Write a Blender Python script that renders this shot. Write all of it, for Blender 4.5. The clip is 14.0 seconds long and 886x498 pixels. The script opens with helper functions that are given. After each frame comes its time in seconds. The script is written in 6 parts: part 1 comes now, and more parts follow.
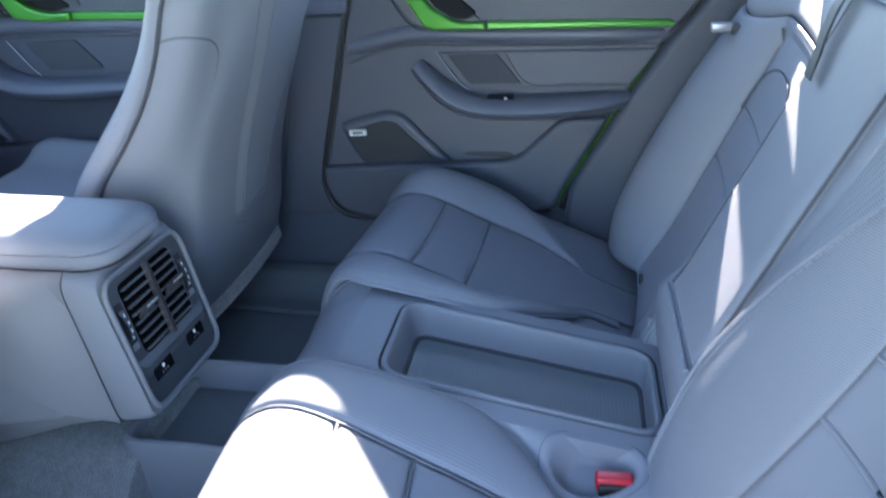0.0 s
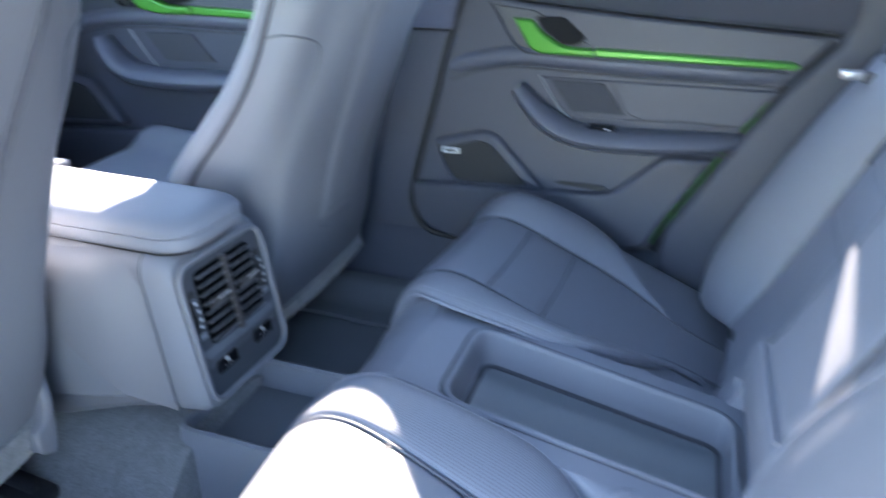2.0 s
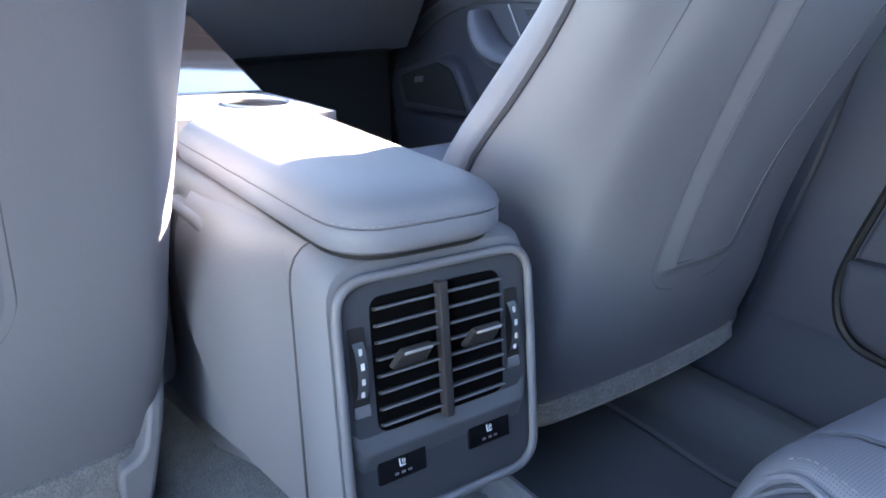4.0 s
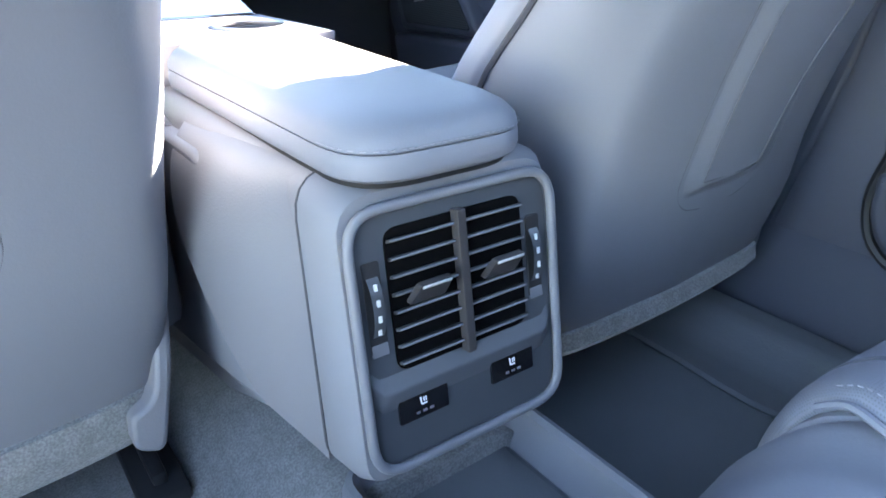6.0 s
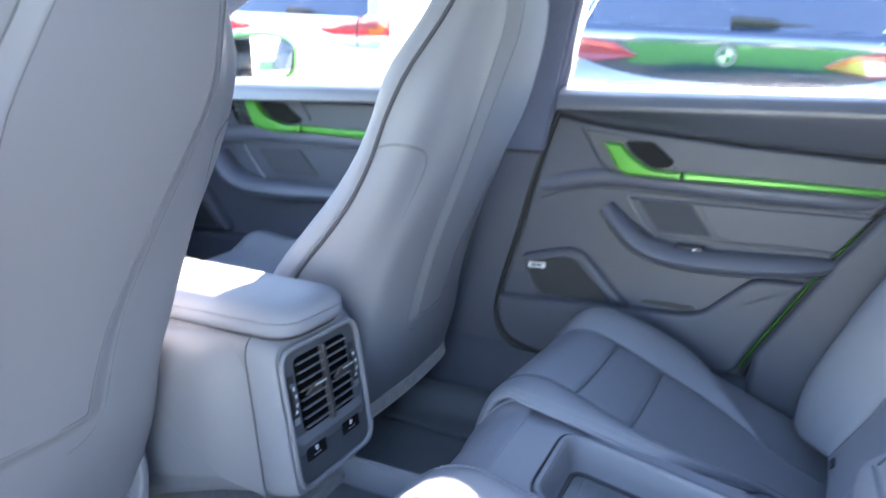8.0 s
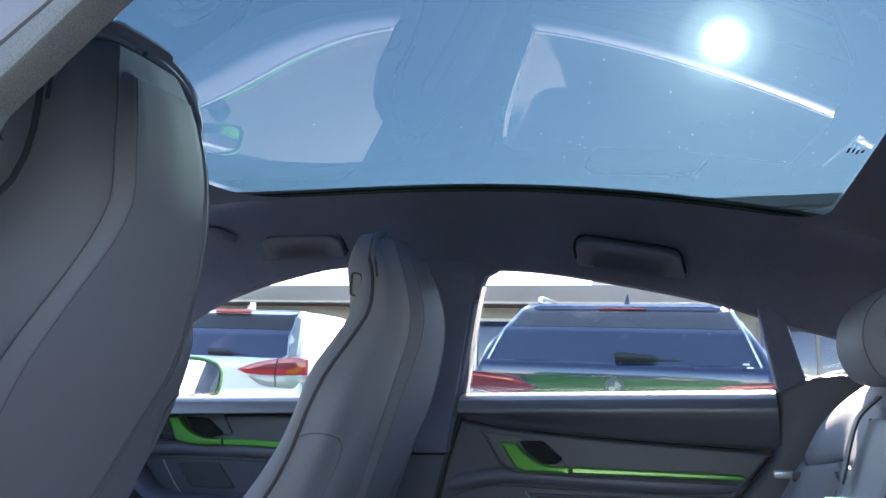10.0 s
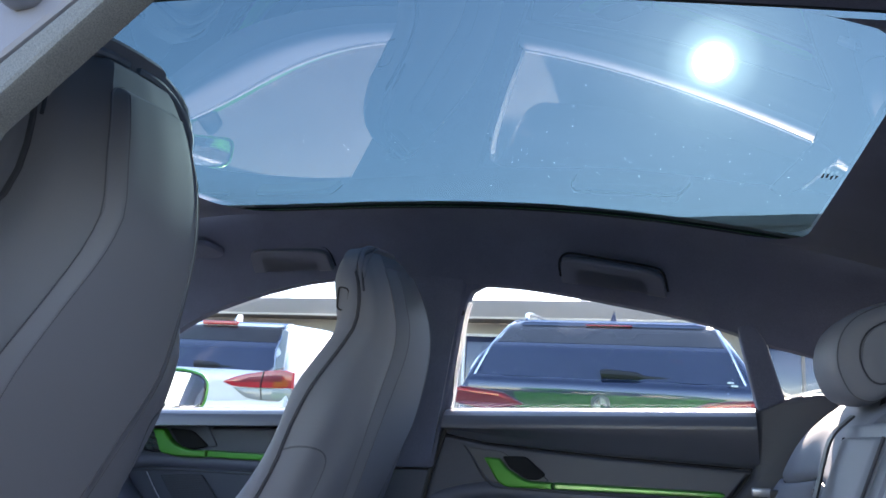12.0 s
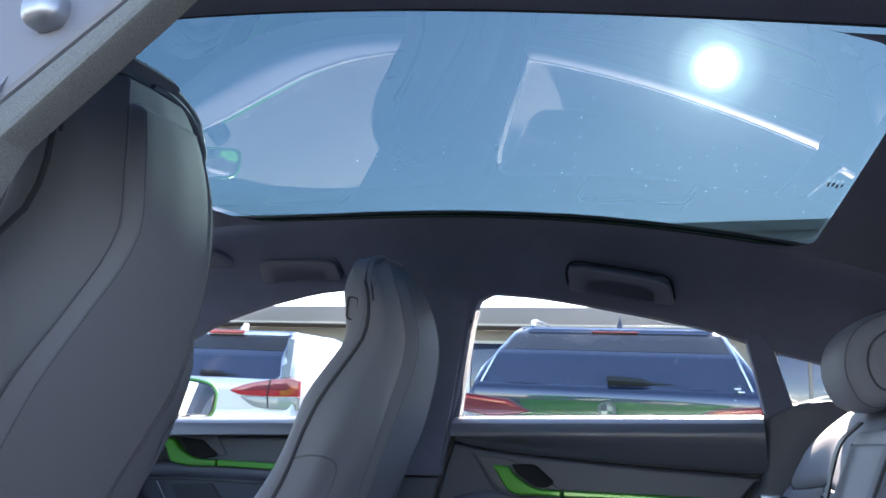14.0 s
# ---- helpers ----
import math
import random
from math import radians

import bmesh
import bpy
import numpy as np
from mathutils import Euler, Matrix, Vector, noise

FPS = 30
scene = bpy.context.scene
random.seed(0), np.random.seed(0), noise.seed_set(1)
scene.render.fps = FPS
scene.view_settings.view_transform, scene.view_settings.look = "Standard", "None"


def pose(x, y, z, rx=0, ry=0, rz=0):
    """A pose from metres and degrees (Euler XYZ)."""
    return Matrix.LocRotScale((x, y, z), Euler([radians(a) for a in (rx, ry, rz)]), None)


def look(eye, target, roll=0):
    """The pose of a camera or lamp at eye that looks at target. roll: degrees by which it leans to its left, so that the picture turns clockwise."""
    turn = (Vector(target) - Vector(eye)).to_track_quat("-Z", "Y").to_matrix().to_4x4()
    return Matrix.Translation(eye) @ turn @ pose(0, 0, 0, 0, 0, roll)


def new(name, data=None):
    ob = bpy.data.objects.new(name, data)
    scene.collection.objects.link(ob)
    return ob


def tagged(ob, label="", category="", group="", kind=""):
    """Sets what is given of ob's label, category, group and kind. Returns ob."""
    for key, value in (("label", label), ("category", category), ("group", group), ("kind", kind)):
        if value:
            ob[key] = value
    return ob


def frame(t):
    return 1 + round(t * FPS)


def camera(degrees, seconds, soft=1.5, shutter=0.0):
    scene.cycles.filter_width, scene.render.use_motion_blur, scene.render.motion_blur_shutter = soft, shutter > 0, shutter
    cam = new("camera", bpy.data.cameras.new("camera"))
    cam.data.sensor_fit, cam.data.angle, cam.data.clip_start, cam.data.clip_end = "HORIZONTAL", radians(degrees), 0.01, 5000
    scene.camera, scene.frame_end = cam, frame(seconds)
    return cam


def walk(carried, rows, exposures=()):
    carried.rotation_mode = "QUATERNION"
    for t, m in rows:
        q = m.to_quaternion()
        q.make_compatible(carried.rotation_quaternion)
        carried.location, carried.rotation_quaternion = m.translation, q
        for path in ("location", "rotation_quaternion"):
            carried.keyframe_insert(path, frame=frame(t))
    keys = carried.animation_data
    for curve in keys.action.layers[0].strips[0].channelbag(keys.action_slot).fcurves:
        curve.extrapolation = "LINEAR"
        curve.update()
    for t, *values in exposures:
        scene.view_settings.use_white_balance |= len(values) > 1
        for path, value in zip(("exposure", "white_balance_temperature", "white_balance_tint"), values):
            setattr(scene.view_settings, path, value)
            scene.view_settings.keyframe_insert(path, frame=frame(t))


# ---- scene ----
cam = camera(62.9, 14.0, soft=1.6, shutter=0.5)

PATH = [
    (0, (0.652, -0.796, 0.953), (0.229, 0.902, -0.016), -5.0),
    (0.5, (0.654, -0.802, 0.975), (0.315, 0.816, -0.15), -4.6),
    (1, (0.658, -0.817, 0.979), (0.323, 0.794, -0.159), -3.3),
    (1.5, (0.651, -0.805, 0.967), (0.266, 0.83, -0.118), -2.3),
    (2, (0.646, -0.76, 0.929), (-0.002, 0.907, 0.033), -1.5),
    (2.5, (0.536, -0.634, 0.819), (-0.675, 0.825, 0.183), -1.7),
    (3, (0.462, -0.441, 0.759), (-0.924, 0.862, 0.143), -1.0),
    (3.2, (0.459, -0.384, 0.74), (-0.995, 0.844, 0.124), -0.1),
    (5.3, (0.419, -0.284, 0.681), (-1.099, 0.684, -0.189), -2.4),
    (5.5, (0.415, -0.282, 0.683), (-1.086, 0.699, -0.205), -2.2),
    (6, (0.411, -0.297, 0.676), (-1.054, 0.729, -0.22), -2.2),
    (6.5, (0.429, -0.398, 0.682), (-0.902, 0.827, -0.172), -0.8),
    (7, (0.468, -0.535, 0.755), (-0.729, 0.873, -0.008), -3.5),
    (7.5, (0.514, -0.687, 0.871), (-0.468, 0.92, 0.198), -0.7),
    (8, (0.629, -0.823, 0.901), (-0.235, 0.892, 0.344), -0.5),
    (8.5, (0.663, -0.924, 0.89), (-0.084, 0.929, 0.802), -0.9),
    (9, (0.709, -0.99, 0.834), (0.001, 0.861, 1.101), -1.2),
    (11.5, (0.735, -1.03, 0.819), (0.099, 0.824, 1.219), 0.0),
    (12, (0.74, -1.036, 0.822), (0.102, 0.815, 1.232), -0.1),
    (12.5, (0.749, -1.044, 0.825), (0.11, 0.804, 1.245), -0.2),
    (13, (0.752, -1.047, 0.826), (0.111, 0.798, 1.253), -0.3),
    (13.5, (0.746, -1.049, 0.822), (0.099, 0.795, 1.249), -0.4),
    (14, (0.737, -1.051, 0.824), (0.089, 0.792, 1.253), -0.4),
]
EXPOSURES = [(0, 4.33, 6900, 13), (1.5, 4.33, 6950, 13), (1.9, 4.56, 7100, 15), (3.2, 4.58, 7750, 20), (5.3, 5.11, 7650, 15), (6.5, 5.18, 7600, 14), (7.5, 4.88, 7550, 15), (8.0, 4.72, 7400, 18), (8.5, 4.28, 7150, 18), (9.0, 3.53, 7450, 21), (9.6, 2.9, 7050, 21), (14, 2.87, 7050, 21)]
SUN, SKY = 3.6, 0.11
ROOF_TINT = (0.066, 0.112, 0.127)
CAR = pose(0, 0, 0, 0, -3.3, 0)  # the cabin leans nose-down on its belt line
walk(cam, [(t, CAR @ look(e, g, r)) for t, e, g, r in PATH], EXPOSURES)

# ---- world and sun ----
SUN_DIR = CAR.to_3x3() @ Vector((0.046, 0.908, 0.416))
SUN_DIR.normalize()
world = bpy.data.worlds.new("World")
scene.world = world
world.use_nodes = True
wn, wl = world.node_tree.nodes, world.node_tree.links
wn.clear()
w_out = wn.new("ShaderNodeOutputWorld")
w_bg = wn.new("ShaderNodeBackground")
w_sky = wn.new("ShaderNodeTexSky")
w_sky.sky_type = "NISHITA"
w_sky.sun_disc = False
w_sky.sun_elevation = math.asin(SUN_DIR.z)
w_sky.sun_rotation = math.atan2(SUN_DIR.x, SUN_DIR.y)
w_sky.altitude = 100
w_sky.air_density, w_sky.dust_density, w_sky.ozone_density = 1.0, 0.1, 2.0
w_bg.inputs["Strength"].default_value = SKY
# the sun's own disc and its aureole, round the sun's direction
w_tc = wn.new("ShaderNodeTexCoord")
w_dot = wn.new("ShaderNodeVectorMath")
w_dot.operation = "DOT_PRODUCT"
w_dot.inputs[1].default_value = SUN_DIR
w_ramp = wn.new("ShaderNodeValToRGB")
w_map = wn.new("ShaderNodeMapRange")
w_map.inputs["From Min"].default_value = math.cos(radians(9))
w_map.inputs["From Max"].default_value = 1.0
cr = w_ramp.color_ramp
cr.elements[0].position, cr.elements[0].color = 0.0, (0, 0, 0, 1)
cr.elements[1].position, cr.elements[1].color = 1.0, (1, 1, 1, 1)
for pos, v in ((0.55, 0.0012), (0.85, 0.005), (0.955, 0.022), (0.978, 0.06), (0.984, 1.0)):
    el = cr.elements.new(pos)
    el.color = (v, v * 0.97, v * 0.9, 1)
w_glow = wn.new("ShaderNodeBackground")
w_glow.inputs["Strength"].default_value = 30.0
w_add = wn.new("ShaderNodeAddShader")
wl.new(w_tc.outputs["Generated"], w_dot.inputs[0])
wl.new(w_dot.outputs["Value"], w_map.inputs["Value"])
wl.new(w_map.outputs["Result"], w_ramp.inputs["Fac"])
wl.new(w_ramp.outputs["Color"], w_glow.inputs["Color"])
wl.new(w_sky.outputs["Color"], w_bg.inputs["Color"])
wl.new(w_bg.outputs["Background"], w_add.inputs[0])
wl.new(w_glow.outputs["Background"], w_add.inputs[1])
wl.new(w_add.outputs["Shader"], w_out.inputs["Surface"])

sun = new("sun", bpy.data.lights.new("sun", "SUN"))
sun.data.energy = SUN
sun.data.angle = radians(0.5)
sun.data.color = (1.0, 0.95, 0.86)
sun.matrix_world = look(SUN_DIR * 30, (0, 0, 0))


# ---- materials ----
def material(name, color, rough=0.5, metal=0.0, vary=0.12, coarse=3.0, fine=300.0, bump=0.0, grain=0.0, coat=0.0, spec=0.5, sheen=0.0, rough_vary=0.05, coat_rough=0.05):
    """Principled surface with slow blotches, fine grain and a fine relief."""
    m = bpy.data.materials.new(name)
    m.use_nodes = True
    n, l = m.node_tree.nodes, m.node_tree.links
    p = n["Principled BSDF"]
    p.inputs["Metallic"].default_value = metal
    p.inputs["Specular IOR Level"].default_value = spec
    p.inputs["Coat Weight"].default_value = coat
    p.inputs["Coat Roughness"].default_value = coat_rough
    p.inputs["Sheen Weight"].default_value = sheen
    tc = n.new("ShaderNodeTexCoord")
    big = n.new("ShaderNodeTexNoise")
    big.inputs["Scale"].default_value = coarse
    big.inputs["Detail"].default_value = 5
    small = n.new("ShaderNodeTexNoise")
    small.inputs["Scale"].default_value = fine
    small.inputs["Detail"].default_value = 3
    l.new(tc.outputs["Object"], big.inputs["Vector"])
    l.new(tc.outputs["Object"], small.inputs["Vector"])
    ramp = n.new("ShaderNodeMix")
    ramp.data_type = "RGBA"
    ramp.inputs["A"].default_value = tuple(c * (1 - vary) for c in color) + (1,)
    ramp.inputs["B"].default_value = tuple(min(1, c * (1 + vary)) for c in color) + (1,)
    l.new(big.outputs["Fac"], ramp.inputs["Factor"])
    col = ramp.outputs["Result"]
    if grain:
        g = n.new("ShaderNodeMix")
        g.data_type = "RGBA"
        g.blend_type = "MULTIPLY"
        g.inputs["Factor"].default_value = grain
        l.new(col, g.inputs["A"])
        sp = n.new("ShaderNodeMapRange")
        sp.inputs["From Min"].default_value = 0.36
        sp.inputs["From Max"].default_value = 0.64
        sp.inputs["To Min"].default_value = 0.15
        l.new(small.outputs["Fac"], sp.inputs["Value"])
        l.new(sp.outputs["Result"], g.inputs["B"])
        gain = n.new("ShaderNodeMix")
        gain.data_type = "RGBA"
        gain.blend_type = "MULTIPLY"
        gain.inputs["Factor"].default_value = 1
        k = 1 / (1 - 0.42 * grain)
        gain.inputs["B"].default_value = (k, k, k, 1)
        l.new(g.outputs["Result"], gain.inputs["A"])
        col = gain.outputs["Result"]
    l.new(col, p.inputs["Base Color"])
    rr = n.new("ShaderNodeMapRange")
    rr.inputs["To Min"].default_value = max(0.02, rough - rough_vary)
    rr.inputs["To Max"].default_value = min(1, rough + rough_vary)
    l.new(big.outputs["Fac"], rr.inputs["Value"])
    l.new(rr.outputs["Result"], p.inputs["Roughness"])
    if bump:
        b = n.new("ShaderNodeBump")
        b.inputs["Strength"].default_value = bump
        b.inputs["Distance"].default_value = 0.0006
        l.new(small.outputs["Fac"], b.inputs["Height"])
        l.new(b.outputs["Normal"], p.inputs["Normal"])
    return m


def dotted(name, color, pitch, radius, rough=0.5, hole=0.25):
    """A material with a grid of small punched holes, laid out in metres by the mesh's UV map."""
    m = material(name, color, rough, bump=0.15, fine=500)
    n, l = m.node_tree.nodes, m.node_tree.links
    p = n["Principled BSDF"]
    uv = n.new("ShaderNodeUVMap")
    uv.uv_map = "UVMap"
    sc = n.new("ShaderNodeVectorMath")
    sc.operation = "SCALE"
    sc.inputs["Scale"].default_value = 1 / pitch
    fr = n.new("ShaderNodeVectorMath")
    fr.operation = "FRACTION"
    sub = n.new("ShaderNodeVectorMath")
    sub.operation = "SUBTRACT"
    sub.inputs[1].default_value = (0.5, 0.5, 0.0)
    ln = n.new("ShaderNodeVectorMath")
    ln.operation = "LENGTH"
    le = n.new("ShaderNodeMapRange")
    le.inputs["From Min"].default_value = radius / pitch * 0.7
    le.inputs["From Max"].default_value = radius / pitch * 1.25
    l.new(uv.outputs["UV"], sc.inputs[0])
    l.new(sc.outputs["Vector"], fr.inputs[0])
    l.new(fr.outputs["Vector"], sub.inputs[0])
    l.new(sub.outputs["Vector"], ln.inputs[0])
    l.new(ln.outputs["Value"], le.inputs["Value"])
    mx = n.new("ShaderNodeMix")
    mx.data_type = "RGBA"
    mx.blend_type = "MULTIPLY"
    mx.inputs["Factor"].default_value = 1
    cc = n.new("ShaderNodeMapRange")
    cc.inputs["To Min"].default_value = hole
    old = p.inputs["Base Color"].links[0].from_socket
    l.new(le.outputs["Result"], cc.inputs["Value"])
    l.new(old, mx.inputs["A"])
    l.new(cc.outputs["Result"], mx.inputs["B"])
    l.new(mx.outputs["Result"], p.inputs["Base Color"])
    return m


def glass(name, tint, gloss=0.12, rough=0.0, head_on=0.045, steep=4.5):
    """A clear pane: what comes through takes the tint, and a part is mirrored, more at grazing angles."""
    m = bpy.data.materials.new(name)
    m.use_nodes = True
    n, l = m.node_tree.nodes, m.node_tree.links
    n.clear()
    out = n.new("ShaderNodeOutputMaterial")
    tr = n.new("ShaderNodeBsdfTransparent")
    tr.inputs["Color"].default_value = tint + (1,)
    gl = n.new("ShaderNodeBsdfGlossy")
    gl.inputs["Roughness"].default_value = rough
    fr = n.new("ShaderNodeLayerWeight")
    fr.inputs["Blend"].default_value = 0.5
    pw = n.new("ShaderNodeMath")
    pw.operation = "POWER"
    pw.inputs[1].default_value = steep
    sc = n.new("ShaderNodeMath")
    sc.operation = "MULTIPLY_ADD"
    sc.inputs[1].default_value = gloss * 0.9
    sc.inputs[2].default_value = gloss * head_on
    mix = n.new("ShaderNodeMixShader")
    l.new(fr.outputs["Facing"], pw.inputs[0])
    l.new(pw.outputs["Value"], sc.inputs[0])
    l.new(sc.outputs["Value"], mix.inputs["Fac"])
    l.new(tr.outputs["BSDF"], mix.inputs[1])
    l.new(gl.outputs["BSDF"], mix.inputs[2])
    l.new(mix.outputs["Shader"], out.inputs["Surface"])
    return m


def frosted(name, color):
    """A rough glass edge: half of the light that meets it comes out on the far side."""
    m = bpy.data.materials.new(name)
    m.use_nodes = True
    n, l = m.node_tree.nodes, m.node_tree.links
    n.clear()
    out = n.new("ShaderNodeOutputMaterial")
    df = n.new("ShaderNodeBsdfDiffuse")
    tl = n.new("ShaderNodeBsdfTranslucent")
    mix = n.new("ShaderNodeMixShader")
    mix.inputs["Fac"].default_value = 0.55
    df.inputs["Color"].default_value = color + (1,)
    tl.inputs["Color"].default_value = color + (1,)
    l.new(df.outputs["BSDF"], mix.inputs[1])
    l.new(tl.outputs["BSDF"], mix.inputs[2])
    l.new(mix.outputs["Shader"], out.inputs["Surface"])
    return m


def glowing(name, color, strength):
    m = bpy.data.materials.new(name)
    m.use_nodes = True
    p = m.node_tree.nodes["Principled BSDF"]
    p.inputs["Base Color"].default_value = (0.02, 0.02, 0.02, 1)
    p.inputs["Emission Color"].default_value = color + (1,)
    p.inputs["Emission Strength"].default_value = strength
    p.inputs["Roughness"].default_value = 0.2
    return m


SLATE = (0.197, 0.206, 0.245)
M_leather = material("slate_leather", SLATE, 0.56, spec=0.38, fine=420, bump=0.25, vary=0.07, coarse=5)
M_perf = dotted("perforated_leather", SLATE, 0.0027, 0.00065, 0.56, 0.62)
M_shell = material("seat_shell_leather", (0.188, 0.196, 0.228), 0.58, spec=0.38, fine=420, bump=0.22, vary=0.06)
M_trim = material("soft_trim", (0.168, 0.170, 0.194), 0.5, fine=500, bump=0.3, vary=0.08, coarse=4)
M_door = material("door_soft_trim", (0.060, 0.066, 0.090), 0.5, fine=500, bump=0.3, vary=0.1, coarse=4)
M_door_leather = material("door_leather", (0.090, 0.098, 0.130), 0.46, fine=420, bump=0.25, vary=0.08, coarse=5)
M_ledge_sunlit = material("door_top_leather_sunlit", SLATE, 0.5, fine=420, bump=0.1, vary=0.06, spec=0.8, coat=1.0, coat_rough=0.42)
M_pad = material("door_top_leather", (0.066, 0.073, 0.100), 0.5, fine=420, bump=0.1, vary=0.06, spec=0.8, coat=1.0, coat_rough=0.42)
M_tray = material("tray_rubber", (0.20, 0.215, 0.235), 0.75, fine=500, bump=0.2, vary=0.08, coarse=6)
M_trim_dark = material("dark_trim", (0.085, 0.09, 0.10), 0.5, fine=500, bump=0.3, vary=0.1)
M_groove = material("seam_shadow_thread", (0.055, 0.058, 0.070), 0.8, vary=0.1)
M_seam = material("grey_seam", (0.10, 0.105, 0.125), 0.75, vary=0.1)
M_thread = material("grey_thread", (0.27, 0.28, 0.315), 0.7, vary=0.1)
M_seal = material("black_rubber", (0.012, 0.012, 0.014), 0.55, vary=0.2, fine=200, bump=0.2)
M_carpet = material("grey_carpet", (0.205, 0.207, 0.216), 0.95, fine=420, bump=1.0, vary=0.3, coarse=60, grain=0.4, spec=0.1, sheen=0.3)
M_mat = material("dark_rubber_mat", (0.13, 0.14, 0.155), 0.88, fine=260, bump=0.5, vary=0.15, coarse=9)
M_head = material("dark_headliner", (0.112, 0.124, 0.180), 0.95, fine=600, bump=0.6, vary=0.15, coarse=14, grain=0.3, spec=0.1, sheen=0.15)
M_pillar = material("woven_pillar_cloth", (0.17, 0.18, 0.18), 0.9, fine=900, bump=0.8, vary=0.1, coarse=30, grain=0.4, spec=0.1)
M_green = material("green_metallic_paint", (0.06, 0.31, 0.035), 0.3, metal=0.3, coat=0.6, vary=0.08, fine=1500)
M_gloss = material("piano_black", (0.006, 0.006, 0.008), 0.08, coat=1.0, vary=0.1, rough_vary=0.02)
M_black = material("black_plastic", (0.018, 0.018, 0.021), 0.5, fine=400, bump=0.3, vary=0.15)
M_graph = material("graphite_plastic", (0.060, 0.068, 0.082), 0.42, metal=0.1, fine=600, bump=0.15, vary=0.08)
M_silver = material("satin_silver", (0.33, 0.34, 0.37), 0.34, metal=0.75, vary=0.05, fine=800)
M_chrome = material("chrome", (0.75, 0.76, 0.78), 0.12, metal=1.0, vary=0.04)
M_bezel = material("satin_grey_frame", (0.165, 0.170, 0.195), 0.5, vary=0.05, fine=800)
M_badge = material("bright_badge", (0.72, 0.73, 0.75), 0.3, metal=0.2, vary=0.04)
M_slat = material("vent_slat", (0.045, 0.048, 0.055), 0.36, vary=0.1, spec=0.5)
M_tab = material("bronze_grey_tab", (0.055, 0.052, 0.056), 0.40, metal=0.3, vary=0.08, fine=700)
M_duct_shade = material("duct_shade_black", (0.003, 0.003, 0.0035), 0.9, vary=0.2, spec=0.05)
M_lit_lip = material("graphite_lit_lip", (0.085, 0.094, 0.112), 0.45, metal=0.1, fine=600, bump=0.1, vary=0.06)
M_recess_shade = material("recess_shade_black", (0.014, 0.0145, 0.017), 0.7, vary=0.15, spec=0.15)
M_grip = material("grip_plastic", (0.115, 0.122, 0.160), 0.55, fine=500, bump=0.3, vary=0.1)
M_white = material("white_print", (0.78, 0.8, 0.82), 0.6, vary=0.03)
M_red = material("red_plastic", (0.55, 0.012, 0.03), 0.35, vary=0.08)
M_grille = dotted("speaker_grille", (0.034, 0.036, 0.041), 0.0046, 0.0014, 0.8, 0.15)
M_insert = dotted("perforated_door_insert", (0.054, 0.058, 0.074), 0.0046, 0.0014, 0.8, 0.35)
M_roof_glass = glass("tinted_roof_glass", ROOF_TINT, 1.0, 0.0, 0.055, 3.6)  # coated inside
M_hatch_glass = glass("tinted_hatch_glass", (0.14, 0.155, 0.165), 0.8)
M_side_glass = glass("side_glass", (0.93, 0.95, 0.95), 0.8)
M_asphalt = material("asphalt", (0.075, 0.074, 0.072), 0.9, fine=90, bump=0.8, vary=0.25, coarse=0.6, grain=0.5)
M_line = material("white_road_paint", (0.7, 0.7, 0.68), 0.7, fine=60, bump=0.4, vary=0.15)
M_car_blue = material("dark_blue_paint", (0.02, 0.035, 0.075), 0.16, metal=0.5, coat=1.0, vary=0.05)
M_car_white = material("white_paint", (0.78, 0.79, 0.8), 0.25, coat=1.0, vary=0.03)
M_car_glass = material("dark_car_glass", (0.022, 0.034, 0.075), 0.05, coat=1.0, vary=0.3, coarse=1.2)
M_band = material("dark_window_band", (0.034, 0.031, 0.030), 0.22, spec=0.3, vary=0.3, coarse=4, fine=60)
M_tyre = material("tyre_rubber", (0.02, 0.02, 0.02), 0.8, vary=0.2)
M_tail_dark = material("smoked_tail_lens", (0.16, 0.012, 0.025), 0.15, coat=1.0, vary=0.15)
M_tail = material("red_tail_lens", (0.42, 0.008, 0.02), 0.15, coat=1.0, vary=0.1)
M_tail_core = material("deep_red_lens", (0.20, 0.006, 0.02), 0.5, vary=0.15)
M_lens = material("clear_lens", (0.24, 0.26, 0.25), 0.2, coat=1.0, vary=0.1)
M_render_wall = material("building_plaster", (0.40, 0.385, 0.36), 0.9, fine=40, bump=0.4, vary=0.12, coarse=0.8)
M_fascia = material("roof_fascia", (0.26, 0.235, 0.215), 0.7, fine=60, bump=0.3, vary=0.12, coarse=0.7)
M_parapet = material("haze_paled_parapet", (0.55, 0.53, 0.50), 0.9, fine=40, bump=0.3, vary=0.12, coarse=0.7)
M_trimline = material("pale_metal_edge", (0.5, 0.45, 0.38), 0.5, vary=0.1)
M_dash = material("dash_leather", (0.16, 0.165, 0.18), 0.5, fine=420, bump=0.25, vary=0.06)
M_screen = glowing("passenger_screen", (0.22, 0.55, 0.70), 0.06)
M_edge = frosted("frosted_glass_edge", (0.85, 0.86, 0.86))
M_mirror = material("mirror_glass", (0.9, 0.9, 0.92), 0.02, metal=1.0, vary=0.01, rough_vary=0.0)

# ---- mesh helpers ----
BASE = {}
PLACE = [Matrix()]  # where the parts made next stand within the cabin


def thing(name, at=(0, 0, 0), label="", category="", group="", kind=""):
    """An Empty at the base of a thing; its parts hang under it."""
    ob = new(name)
    ob.location = at
    ob.empty_display_size = 0.05
    BASE[ob] = Vector(at)
    return tagged(ob, label, category, group, kind)


def part(name, bm, mat, parent=None, label="", category="", kind="", cabin=True, sharp=38, group=""):
